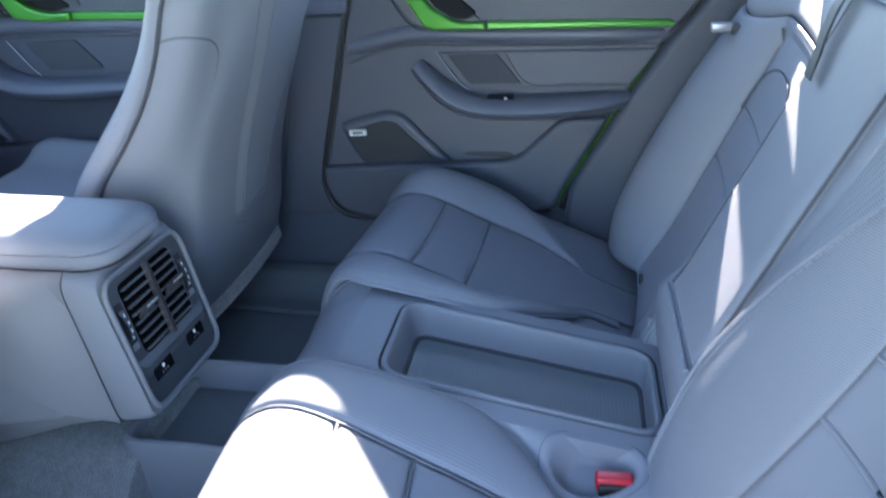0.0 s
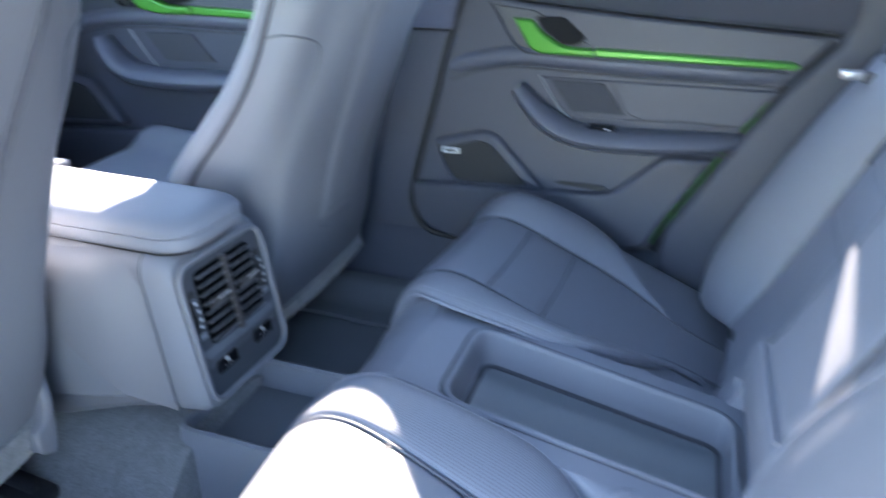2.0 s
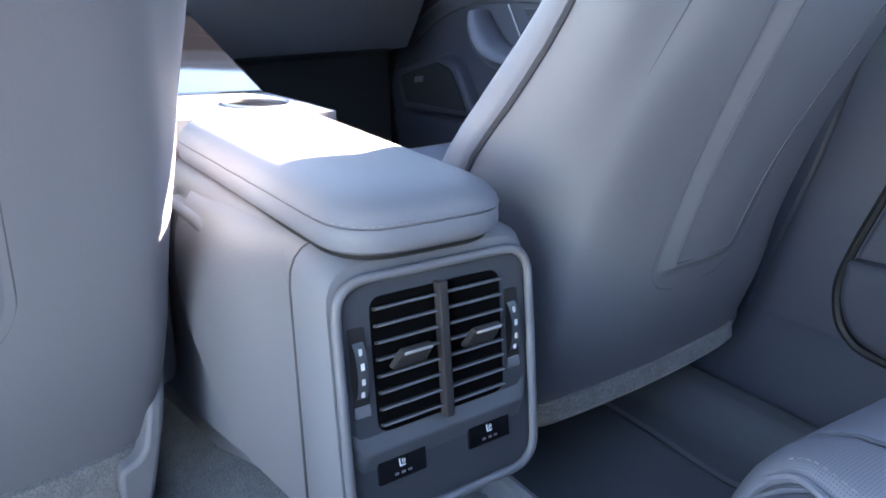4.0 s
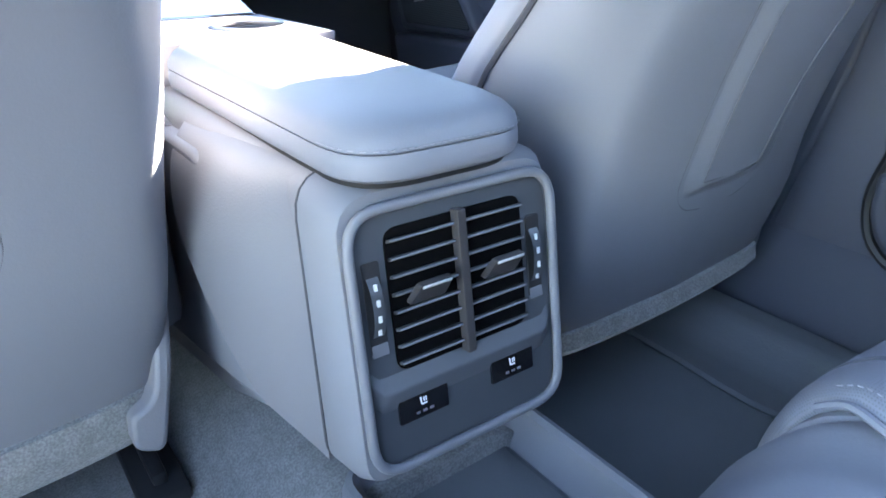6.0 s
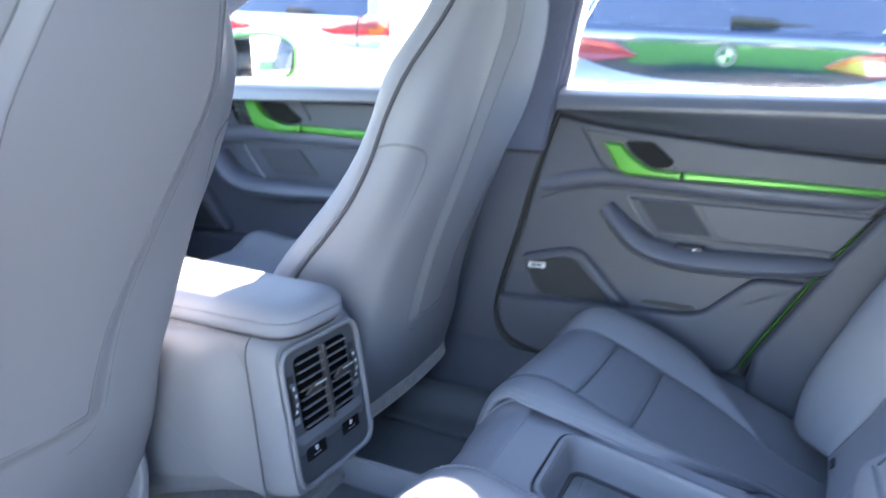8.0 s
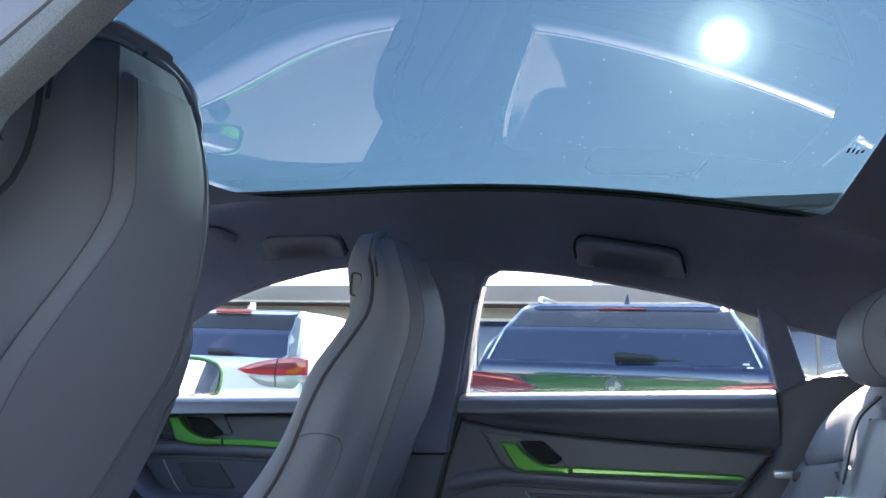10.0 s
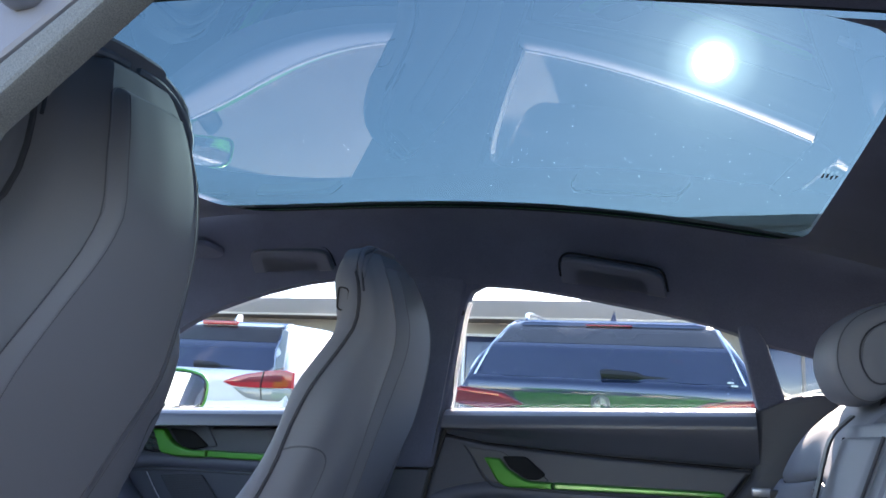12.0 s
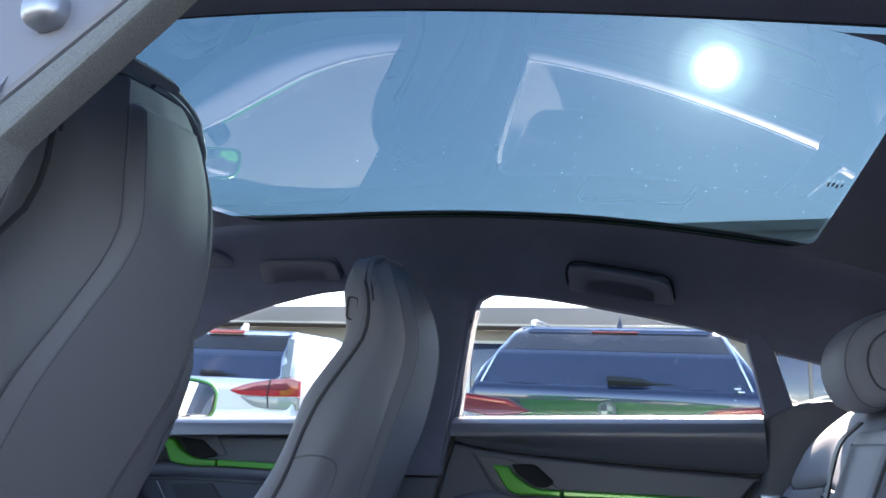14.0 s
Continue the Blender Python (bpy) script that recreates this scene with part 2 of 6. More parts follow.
    """Links a bmesh as one mesh object under a thing or under a part. cabin: its numbers are in the cabin's frame."""
    if cabin:
        bmesh.ops.transform(bm, matrix=CAR @ PLACE[0], verts=bm.verts)
    base = BASE.get(parent, Vector((0, 0, 0)))
    bmesh.ops.translate(bm, vec=-base, verts=bm.verts)
    bmesh.ops.recalc_face_normals(bm, faces=bm.faces)
    lim = radians(sharp)
    lay = bm.faces.layers.int.get("flat")
    for f in bm.faces:
        f.smooth = not (lay and f[lay])
    for e in bm.edges:
        if len(e.link_faces) == 2 and e.calc_face_angle(0) > lim:
            e.smooth = False
    me = bpy.data.meshes.new(name)
    bm.to_mesh(me)
    bm.free()
    me.materials.append(mat)
    ob = new(name, me)
    if parent:
        ob.parent = parent
    BASE[ob] = base
    return tagged(ob, label, category, group, kind)


def cabin_pt(*p):
    return CAR @ PLACE[0] @ Vector(p)


def smooth(pts, n=6, closed=False):
    """A smooth curve (Catmull-Rom) through points."""
    P = [Vector(p) for p in pts]
    out, k = [], len(P)
    for i in range(k if closed else k - 1):
        a, b = P[i], P[(i + 1) % k]
        p0 = P[i - 1] if closed or i > 0 else a * 2 - b
        p3 = P[(i + 2) % k] if closed or i + 2 < k else b * 2 - a
        for j in range(n):
            t = j / n
            out.append(0.5 * ((2 * a) + (b - p0) * t + (2 * p0 - 5 * a + 4 * b - p3) * t * t + (3 * a - p0 - 3 * b + p3) * t ** 3))
    if not closed:
        out.append(P[-1])
    return out


def interp(x, table):
    """Smooth reading of a table of (x, value, ...) rows: returns one number or a list of them."""
    xs = [r[0] for r in table]
    i = max(0, min(len(xs) - 2, sum(1 for v in xs if v <= x) - 1))
    t = max(0.0, min(1.0, (x - xs[i]) / (xs[i + 1] - xs[i])))
    res = []
    for c in range(1, len(table[0])):
        y0, y1 = table[i][c], table[i + 1][c]
        h = xs[i + 1] - xs[i]
        m0 = (y1 - table[i - 1][c]) / (xs[i + 1] - xs[i - 1]) * h if i > 0 else y1 - y0
        m1 = (table[i + 2][c] - y0) / (xs[i + 2] - xs[i]) * h if i + 2 < len(xs) else y1 - y0
        res.append((2 * t ** 3 - 3 * t ** 2 + 1) * y0 + (t ** 3 - 2 * t ** 2 + t) * m0 + (-2 * t ** 3 + 3 * t ** 2) * y1 + (t ** 3 - t ** 2) * m1)
    return res[0] if len(res) == 1 else res


def loft(rings, closed=True, cap=True):
    """A skin over rings of equally many points."""
    bm = bmesh.new()
    vs = [[bm.verts.new(p) for p in r] for r in rings]
    n = len(rings[0])
    for a, b in zip(vs, vs[1:]):
        for i in range(n if closed else n - 1):
            j = (i + 1) % n
            bm.faces.new((a[i], a[j], b[j], b[i]))
    if cap and closed:
        bm.faces.new(vs[0][::-1])
        bm.faces.new(vs[-1])
    return bm


def tube(pts, r, n=6, closed=False, flat=1.0, up=(0, 1, 0)):
    """A round or flattened bar along points; r is one radius or one for each point."""
    P = [Vector(p) for p in pts]
    rings = []
    for i, p in enumerate(P):
        a = P[i - 1] if i or closed else p
        b = P[(i + 1) % len(P)] if i + 1 < len(P) or closed else p
        t = (b - a).normalized()
        u = Vector(up)
        u = (u - t * u.dot(t))
        u = u.normalized() if u.length > 1e-4 else t.orthogonal().normalized()
        v = t.cross(u)
        rad = r[i] if isinstance(r, (list, tuple)) else r
        rings.append([p + u * math.cos(q) * rad * flat + v * math.sin(q) * rad for q in (2 * math.pi * k / n for k in range(n))])
    if closed:
        rings.append(rings[0])
    bm = loft(rings, True, not closed)
    if closed:
        bmesh.ops.remove_doubles(bm, verts=bm.verts, dist=1e-6)
    return bm


def rounded(pts, r, n=4):
    """A 2D outline with its corners rounded; r is one radius or one for each corner."""
    out, k = [], len(pts)
    for i in range(k):
        p, a, b = Vector(pts[i]), Vector(pts[i - 1]), Vector(pts[(i + 1) % k])
        rad = r[i] if isinstance(r, (list, tuple)) else r
        da, db = (a - p), (b - p)
        q = min(rad, da.length * 0.49, db.length * 0.49)
        s, e = p + da.normalized() * q, p + db.normalized() * q
        for j in range(n + 1):
            t = j / n
            out.append(s * (1 - t) ** 2 + p * 2 * t * (1 - t) + e * t * t)
    return out


def plate(outline, place, thick, bevel=0.003, seg=2, uv=False):
    """A thick plate: outline in 2D, place(u, v, d) gives the point at depth d below its face; the face's rim is rounded."""
    bm = bmesh.new()
    flat = bm.faces.layers.int.new("flat")
    lay = bm.loops.layers.uv.new("UVMap") if uv else None
    k = len(outline)
    nor = []
    area = sum(outline[i][0] * outline[(i + 1) % k][1] - outline[(i + 1) % k][0] * outline[i][1] for i in range(k))
    sgn = 1 if area > 0 else -1
    for i in range(k):
        t = Vector(outline[(i + 1) % k]) - Vector(outline[i - 1])
        t = t.normalized() if t.length > 1e-9 else Vector((1, 0))
        nor.append(Vector((-t.y, t.x)) * sgn)
    rings = [[(Vector(p) + q * ins, d) for p, q in zip(outline, nor)] for ins, d in [(bevel * (1 - math.sin(a)), bevel * (1 - math.cos(a))) for a in (math.pi / 2 * i / seg for i in range(seg + 1))]]
    rings.append([(Vector(p), thick) for p in outline])
    vs = [[bm.verts.new(place(p.x, p.y, d)) for p, d in r] for r in rings]
    for a, b in zip(vs, vs[1:]):
        for i in range(k):
            j = (i + 1) % k
            bm.faces.new((a[i], a[j], b[j], b[i]))
    top = bm.faces.new(vs[0])
    low = bm.faces.new(vs[-1][::-1])
    top[flat] = low[flat] = 1
    if uv:
        for vv, pp in zip(vs, rings):
            for v, (p, d) in zip(vv, pp):
                for lp in v.link_loops:
                    lp[lay].uv = p
    bmesh.ops.triangulate(bm, faces=[f for f in bm.faces if len(f.verts) > 4])
    return bm


def block(lo, hi, bevel=0.004, seg=2):
    """A box from corner to corner with rounded edges."""
    bm = bmesh.new()
    bmesh.ops.create_cube(bm, size=1)
    lo, hi = Vector(lo), Vector(hi)
    for v in bm.verts:
        v.co = Vector(((lo[i] + hi[i]) / 2 + v.co[i] * (hi[i] - lo[i]) for i in range(3)))
    if bevel:
        bmesh.ops.bevel(bm, geom=list(bm.edges), offset=bevel, segments=seg, profile=0.5, affect="EDGES")
    return bm


def joined(*bms):
    """Several bmeshes of one part made one."""
    out = bmesh.new()
    for b in bms:
        me = bpy.data.meshes.new("tmp")
        b.to_mesh(me)
        b.free()
        out.from_mesh(me)
        bpy.data.meshes.remove(me)
    return out


def pad(S, u0, u1, v0, v1, nu=24, nv=14, puff=0.0, r=0.012, deep=0.012):
    """An upholstered panel on the surface S(u, v), u and v in metres: it swells by puff, and its edges roll down into the seams by deep."""
    bm = bmesh.new()
    lay = bm.loops.layers.uv.new("UVMap")
    e = 1e-3
    grid = []
    for i in range(nu + 1):
        row = []
        s = 0.5 - 0.5 * math.cos(math.pi * i / nu)
        for j in range(nv + 1):
            t = 0.5 - 0.5 * math.cos(math.pi * j / nv)
            u, v = u0 + (u1 - u0) * s, v0 + (v1 - v0) * t
            p = S(u, v)
            nrm = (S(u + e, v) - S(u - e, v)).cross(S(u, v + e) - S(u, v - e))
            nrm.normalize()
            if nrm.z < 0 and abs(nrm.z) > 0.05 or (abs(nrm.z) <= 0.05 and nrm.x > 0):
                nrm = -nrm
            d = min(s * abs(u1 - u0), (1 - s) * abs(u1 - u0), t * abs(v1 - v0), (1 - t) * abs(v1 - v0))
            q = max(0.0, 1 - d / r)
            off = puff * (1 - (2 * s - 1) ** 4) * (1 - (2 * t - 1) ** 4) - deep * (1 - math.sqrt(max(0.0, 1 - q * q)))
            row.append((bm.verts.new(p + nrm * off), (u, v)))
        grid.append(row)
    for a, b in zip(grid, grid[1:]):
        for j in range(nv):
            q = (a[j], b[j], b[j + 1], a[j + 1])
            f = bm.faces.new([w[0] for w in q])
            for lp, w in zip(f.loops, q):
                lp[lay].uv = w[1]
    return bm


def stitches(path, step=0.0055, length=0.0038, r=0.00055):
    """Short thread dashes along a path, as one mesh."""
    P = [Vector(p) for p in path]
    carry = 0.0
    verts, faces = [], []
    for a, b in zip(P, P[1:]):
        d = (b - a).length
        t = (b - a).normalized()
        u = t.orthogonal().normalized()
        v = t.cross(u)
        x = carry
        while x + length < d:
            k = len(verts)
            for y in (x, x + length):
                for q in ((r, 0), (0, r), (-r, 0), (0, -r)):
                    verts.append(a + t * y + u * q[0] + v * q[1])
            for i in range(4):
                j = (i + 1) % 4
                faces.append((k + i, k + j, k + 4 + j, k + 4 + i))
            x += step
        carry = max(0.0, x - d)
    me = bpy.data.meshes.new("tmp")
    me.from_pydata([tuple(v) for v in verts], [], faces)
    bm = bmesh.new()
    bm.from_mesh(me)
    bpy.data.meshes.remove(me)
    return bm

# ---- cabin profiles, in the cabin's frame: x to the rear, y to the far side, z up ----
GLASS_EDGE = [(-0.55, 1.275), (-0.3, 1.278), (0.0, 1.26), (0.15, 1.247), (0.32, 1.226), (0.47, 1.209), (0.7, 1.170), (0.9, 1.122), (1.1, 1.05), (1.5, 0.86)]
RAIL = [(-1.25, 0.74), (-1.0, 0.83), (-0.75, 0.958), (-0.53, 1.053), (-0.42, 1.084), (-0.31, 1.106), (-0.16, 1.125), (0.1, 1.12), (0.24, 1.098), (0.38, 1.08), (0.58, 1.036), (0.75, 0.992), (0.83, 0.962), (0.89, 0.938), (0.97, 0.914), (1.2, 0.83), (1.5, 0.70)]
BELT = 0.81


def wall_y(z):
    """How far out the cabin's side stands at a height: doors below the belt, glass leaning in above it."""
    return 0.675 + (z - 0.2) * 0.08 if z < BELT else 0.724 - (z - BELT) * 0.36


def side(sy=1, proud=0.0):
    """Lays an outline drawn in x and z on the cabin's side; depth goes outward."""
    return lambda u, v, d: Vector((u, sy * (wall_y(v) - proud + d), v))


# ---- ground and road ----
GROUND = -0.32
bm = bmesh.new()
bmesh.ops.create_grid(bm, x_segments=60, y_segments=60, size=1)
for v in bm.verts:
    v.co.x, v.co.y = 400 * v.co.x * abs(v.co.x), 400 * v.co.y * abs(v.co.y)
    v.co.z = GROUND
part("ground", bm, M_asphalt, None, "grey asphalt of a sunny parking lot", "ground", "structure", cabin=False)
for k in range(4):
    x = -4.2 + 2.75 * k
    part("parking_line", block((x - 0.05, 3.0, GROUND - 0.01), (x + 0.05, 8.2, GROUND + 0.004), 0), M_line, None, "white painted parking bay line on asphalt", "road marking", "structure", cabin=False, group="parking bay lines")

# ---- floor, sills, tunnel ----
FLOOR = 0.07
part("floor", joined(block((-1.3, -0.70, -0.06), (1.35, 0.70, FLOOR), 0.004)), M_carpet, None, "grey carpeted floor of a car cabin", "floor", "structure")


def sill(sy):
    prof = [(0.735, -0.02), (0.735, 0.17)] + [(p.x, p.y) for p in smooth([(0.715, 0.222, 0), (0.692, 0.214, 0), (0.668, 0.190, 0), (0.645, 0.152, 0), (0.622, 0.110, 0), (0.604, 0.082, 0), (0.590, 0.066, 0)], 3)] + [(0.585, -0.02)]
    ring = lambda x: [Vector((x, sy * y, z)) for y, z in prof]
    part("sill_trim", loft([ring(-1.1 + 2.2 * i / 10) for i in range(11)]), M_door, None, "grey moulded plastic door sill along the floor", "sill", "structure")


sill(1)
sill(-1)


def floor_mat(sy):
    """A shaped rubber floor of the footwell with a raised rim and a step."""
    def S(u, v):
        z = FLOOR + 0.006
        z += 0.05 * max(0.0, min(1.0, (u - 0.14) / 0.05))
        z += 0.035 * max(0.0, min(1.0, (v - 0.50) / 0.05)) + 0.03 * max(0.0, min(1.0, (0.17 - v) / 0.04))
        return Vector((u, sy * v, z))
    ob = thing("floor_mat", cabin_pt(0, sy * 0.36, FLOOR), "dark grey rubber mat lining the rear footwell", "floor mat")
    part("mat", pad(S, -0.42, 0.26, 0.125, 0.595, 44, 40, 0, 0.012, 0.008), M_mat, ob)
    part("mat_rib", tube(smooth([(-0.30, sy * 0.44, FLOOR + 0.012), (-0.1, sy * 0.435, FLOOR + 0.013), (0.06, sy * 0.43, FLOOR + 0.013), (0.2, sy * 0.425, FLOOR + 0.055)], 6), 0.006), M_mat, ob)


floor_mat(1)
part("tunnel_carpet", loft([[Vector((x, y, z)) for y, z in ((-0.33, FLOOR - 0.01), (-0.30, FLOOR + 0.004), (-0.25, 0.080), (-0.20, 0.096), (-0.17, 0.116), (-0.145, 0.138), (-0.12, 0.160), (-0.095, 0.174), (-0.06, 0.18), (0.06, 0.18), (0.105, 0.165), (0.14, 0.10), (0.18, FLOOR - 0.01))] for x in (-1.2, -0.6, -0.2, -0.03)], True), M_carpet, None, "grey carpet over the raised centre tunnel", "carpet", "structure")

# ---- side walls: pillars, quarter panels ----

def b_pillar(sy):
    ob = thing("b_pillar", cabin_pt(0, sy * 0.7, 0.1), "grey trim of the pillar between the doors", "pillar", kind="structure")
    part("lower_cover", plate(rounded([(-0.20, 0.185), (0.40, 0.185), (0.40, 0.215), (0.107, 0.218), (0.06, 0.235), (0.036, 0.275), (0.038, 0.335), (0.075, 0.47), (0.117, 0.63), (0.121, 0.656), (-0.06, 0.656), (-0.10, 0.47), (-0.16, 0.3)] if sy > 0 else [(-0.20, 0.1), (0.0, 0.1), (-0.008, 0.26), (0.012, 0.335), (0.05, 0.47), (0.095, 0.63), (0.118, 0.715), (-0.06, 0.715), (-0.10, 0.47), (-0.16, 0.3)], 0.01), side(sy, -0.004 if sy > 0 else 0.012), 0.03, 0.004), M_door, ob)
    if sy > 0:
        part("corner_fillet", plate([Vector(p) for p in [(0.195, 1.0), (0.212, 1.015), (0.226, 1.052), (0.243, 1.078), (0.272, 1.090), (0.33, 1.091), (0.32, 1.125), (0.20, 1.13)]], side(sy, 0.010), 0.03, 0.003), M_head, ob)
    part("upper_cover", plate(rounded([(-0.06, 0.66), (0.115, 0.66), (0.145, 0.81), (0.232, 1.085), (0.24, 1.14), (-0.10, 1.15), (-0.085, 0.9)], 0.01), side(sy, 0.014), 0.05, 0.01), M_head if sy > 0 else M_trim, ob)
    return ob


b_pillar(1)
b_pillar(-1)


def quarter(sy):
    ob = thing("rear_quarter_panel", cabin_pt(0.9, sy * 0.68, 0.1), "grey trim panel beside the rear seat under the quarter window", "trim panel", kind="structure")
    part("panel", plate(rounded([(0.858, 0.805), (0.84, 0.665), (0.774, 0.589), (0.694, 0.471), (0.581, 0.28), (0.56, 0.1), (1.45, 0.1), (1.45, 0.70), (1.2, 0.815), (0.98, 0.835), (0.91, 0.825)], 0.012), side(sy, 0.02), 0.05, 0.014, 3), M_door, ob)
    part("door_jamb", plate(rounded([(0.48, 0.1), (0.62, 0.1), (0.9, 0.5), (0.9, 0.7), (0.8, 0.67), (0.735, 0.589), (0.66, 0.471), (0.545, 0.28)], 0.01), side(sy, -0.02), 0.01, 0.002), M_trim_dark, ob)
    if sy < 0:
        part("pillar_cover", plate(rounded([(0.868, 0.79), (0.90, 1.00), (1.02, 0.975), (1.25, 0.88), (1.48, 0.77), (1.48, 0.62), (1.2, 0.78)], 0.01), side(sy, 0.006), 0.05, 0.006), M_head, ob)
        return ob
    part("pillar_cover", plate(rounded([(0.862, 0.797), (0.918, 0.820), (0.913, 0.834), (0.884, 0.945), (0.86, 0.985), (0.83, 0.975), (0.858, 0.81)], 0.006), side(sy, 0.024), 0.05, 0.006), M_head, ob)
    part("quarter_frame", tube(smooth([(x, sy * (wall_y(z) - 0.004), z) for x, z in ((0.886, 0.941), (0.915, 0.836), (0.985, 0.842), (1.10, 0.846), (1.15, 0.842))], 4), 0.0026), M_edge, ob)
    return ob


quarter(1)
quarter(-1)


# ---- headliner, roof glass, roof skin ----
def roof_z(x, y):
    """The roof's inner face: one smooth dome over the glass, carried on by the edge's own line before and behind it."""
    q = max(-0.3, min(0.95, x))
    w = 0.43 - y
    z = 1.2579 + q * (-0.06321 + q * (-0.0248 + q * (-0.14365 + q * 0.062)))
    z += w * (-0.00544 + q * (0.17157 + q * (-0.25638 + q * 0.07325))) + w * w * (0.05112 + q * (-0.23546 + q * 0.21505))
    return z + (interp(x, GLASS_EDGE) - interp(q, GLASS_EDGE) if x != q else 0.0)


def rail_strip(sy, name, label):
    rows = []
    for i in range(64):
        x = -1.2 + 2.65 * i / 63
        lift = 0.0 if sy > 0 else 0.08 * max(0.0, min(1.0, (x - 0.2) / 0.1))  # the near door stands open
        za, zb = roof_z(x, sy * 0.43), interp(x, RAIL) + lift
        ya = 0.43
        yb = wall_y(max(BELT, zb - lift)) - 0.012
        row = []
        for k in range(11):
            t = k / 10
            y = ya + (yb - ya) * t
            z = za + (zb - za) * (0.35 * t + 0.65 * t ** 2.2)
            row.append(Vector((x, sy * y, z)))
        row.append(Vector((x, sy * (yb + 0.022), zb - 0.004)))
        row.append(Vector((x, sy * (yb + 0.03), zb + 0.02)))
        rows.append(row)
    return part(name, loft(rows, False, False), M_head, None, label, "headliner", "structure")


rail_strip(1, "ceiling", "dark fabric headliner above the side windows")
rail_strip(-1, "ceiling", "dark fabric headliner above the side windows")


def roof_patch(x0, x1, drop, name, mat, label, category, nx=24, kind="structure"):
    rows = [[Vector((x0 + (x1 - x0) * i / nx, 0.43 * (2 * j / 48 - 1), roof_z(x0 + (x1 - x0) * i / nx, 0.43 * (2 * j / 48 - 1)) + drop)) for j in range(49)] for i in range(nx + 1)]
    return part(name, loft(rows, False, False), mat, None, label, category, kind)


roof_patch(-0.30, 0.952, 0.004, "window_roof", M_roof_glass, "tinted panoramic glass roof pane", "glass roof", 110)


def liner_patch(inner, outer, name):
    """Headliner in front of or behind the glass; inner is the glass's edge with rounded corners."""
    rows = []
    for j in range(41):
        y = 0.43 * (2 * j / 40 - 1)
        c = max(0.0, abs(y) - 0.31) / 0.12
        r = 0.10 * (1 - math.sqrt(max(0.0, 1 - c * c)))
        xi = inner + (r if outer < inner else -r)
        rows.append([Vector((xi + (outer - xi) * k / 10, y, roof_z(xi + (outer - xi) * k / 10, y) - 0.002 - (0.006 if k else 0))) for k in range(11)])
    return part(name, loft(rows, False, False), M_head, None, "dark fabric headliner beside the glass roof", "headliner", "structure")


liner_patch(0.94, 1.09, "ceiling_rear")
roof_patch(1.088, 1.5, 0.004, "window_rear", M_hatch_glass, "sloping clear hatch glass behind the seats", "rear window", 10)
liner_patch(-0.28, -0.72, "ceiling_front")
# black ceramic edge of the glass
for sy in (1, -1):
    part("roof_glass_seal", tube([(-0.3 + 1.25 * i / 40, sy * 0.43, roof_z(-0.3 + 1.25 * i / 40, sy * 0.43) + 0.001) for i in range(41)], 0.0025), M_seal, None, "black rubber seal along the roof glass", "seal", "structure")

# outer skin of the car: roof sides, doors' outside
for sy in (1, -1):
    rows = []
    for i in range(40):
        x = -1.2 + 2.65 * i / 39
        za, zb = roof_z(x, sy * 0.43), interp(x, RAIL)
        if sy < 0:
            zb += 0.09 * max(0.0, min(1.0, (x - 0.2) / 0.1))
        out = min(0.66, wall_y(max(BELT, zb)) + 0.03)
        rows.append([Vector((x, sy * y, z)) for y, z in ((0.43, za + 0.016), (0.50, za + 0.014), (0.57, zb + 0.75 * (za - zb) + 0.02), (out, zb + 0.05), (out - 0.01, zb + 0.034))])
    part("roof_skin", loft(rows, False, False), M_green, None, "bright green painted roof rail of the car", "car body", "structure")
rows = []
for i in range(13):
    x = -1.25 + 0.6 * i / 12
    z = 0.80 + 0.52 * (i / 12)
    rows.append([Vector((x, 0.70 * (2 * j / 12 - 1) * (1 - 0.25 * i / 12), z - 0.03 * (2 * j / 12 - 1) ** 2)) for j in range(13)])
part("windscreen", loft(rows, False, False), M_side_glass, None, "clear raked windscreen glass", "windscreen", "structure")
part("wall_rear", loft([[Vector((1.42, -0.72, 0.0)), Vector((1.42, 0.72, 0.0))], [Vector((1.45, -0.72, 0.5)), Vector((1.45, 0.72, 0.5))], [Vector((1.47, -0.6, 0.9)), Vector((1.47, 0.6, 0.9))]], False, False), M_trim_dark, None, "dark trim closing the luggage space", "wall", "structure")

part("door_cavity_shade", block((-1.3, 0.742, -0.05), (1.45, 0.75, 0.795), 0.002), M_seal, None, "black sheet painting the dark hollow behind the door linings", "door cavity", "structure")
part("body_side", block((-1.3, 0.775, -0.15), (1.5, 0.79, 0.765), 0.006), M_green, None, "bright green painted outer side of the car", "car body", "structure")
for lo, hi in (((-1.3, -0.79, -0.15), (0.1, -0.775, 0.79)), ((0.1, -0.79, -0.15), (0.75, -0.775, 0.15)), ((0.75, -0.79, -0.15), (1.5, -0.775, 0.79))):
    part("body_side", block(lo, hi, 0.006), M_green, None, "bright green painted outer side of the car", "car body", "structure")

# ---- windows ----
WIN_REAR = [(0.148, 0.806), (0.238, 1.094), (0.30, 1.092), (0.38, 1.079), (0.58, 1.034), (0.75, 0.990), (0.835, 0.958), (0.858, 0.806)]


def pane(outline, sy, name, label):
    bm = bmesh.new()
    for d in (0.016, 0.020):
        bm.faces.new([bm.verts.new((x, sy * (wall_y(max(z, BELT)) + d), z)) for x, z in outline])
    bmesh.ops.triangulate(bm, faces=bm.faces[:])
    ob = part(name, bm, M_side_glass, None, label, "window", "structure")
    ob.visible_shadow = False
    return ob


pane(WIN_REAR, 1, "window_1", "clear side glass of the rear door")
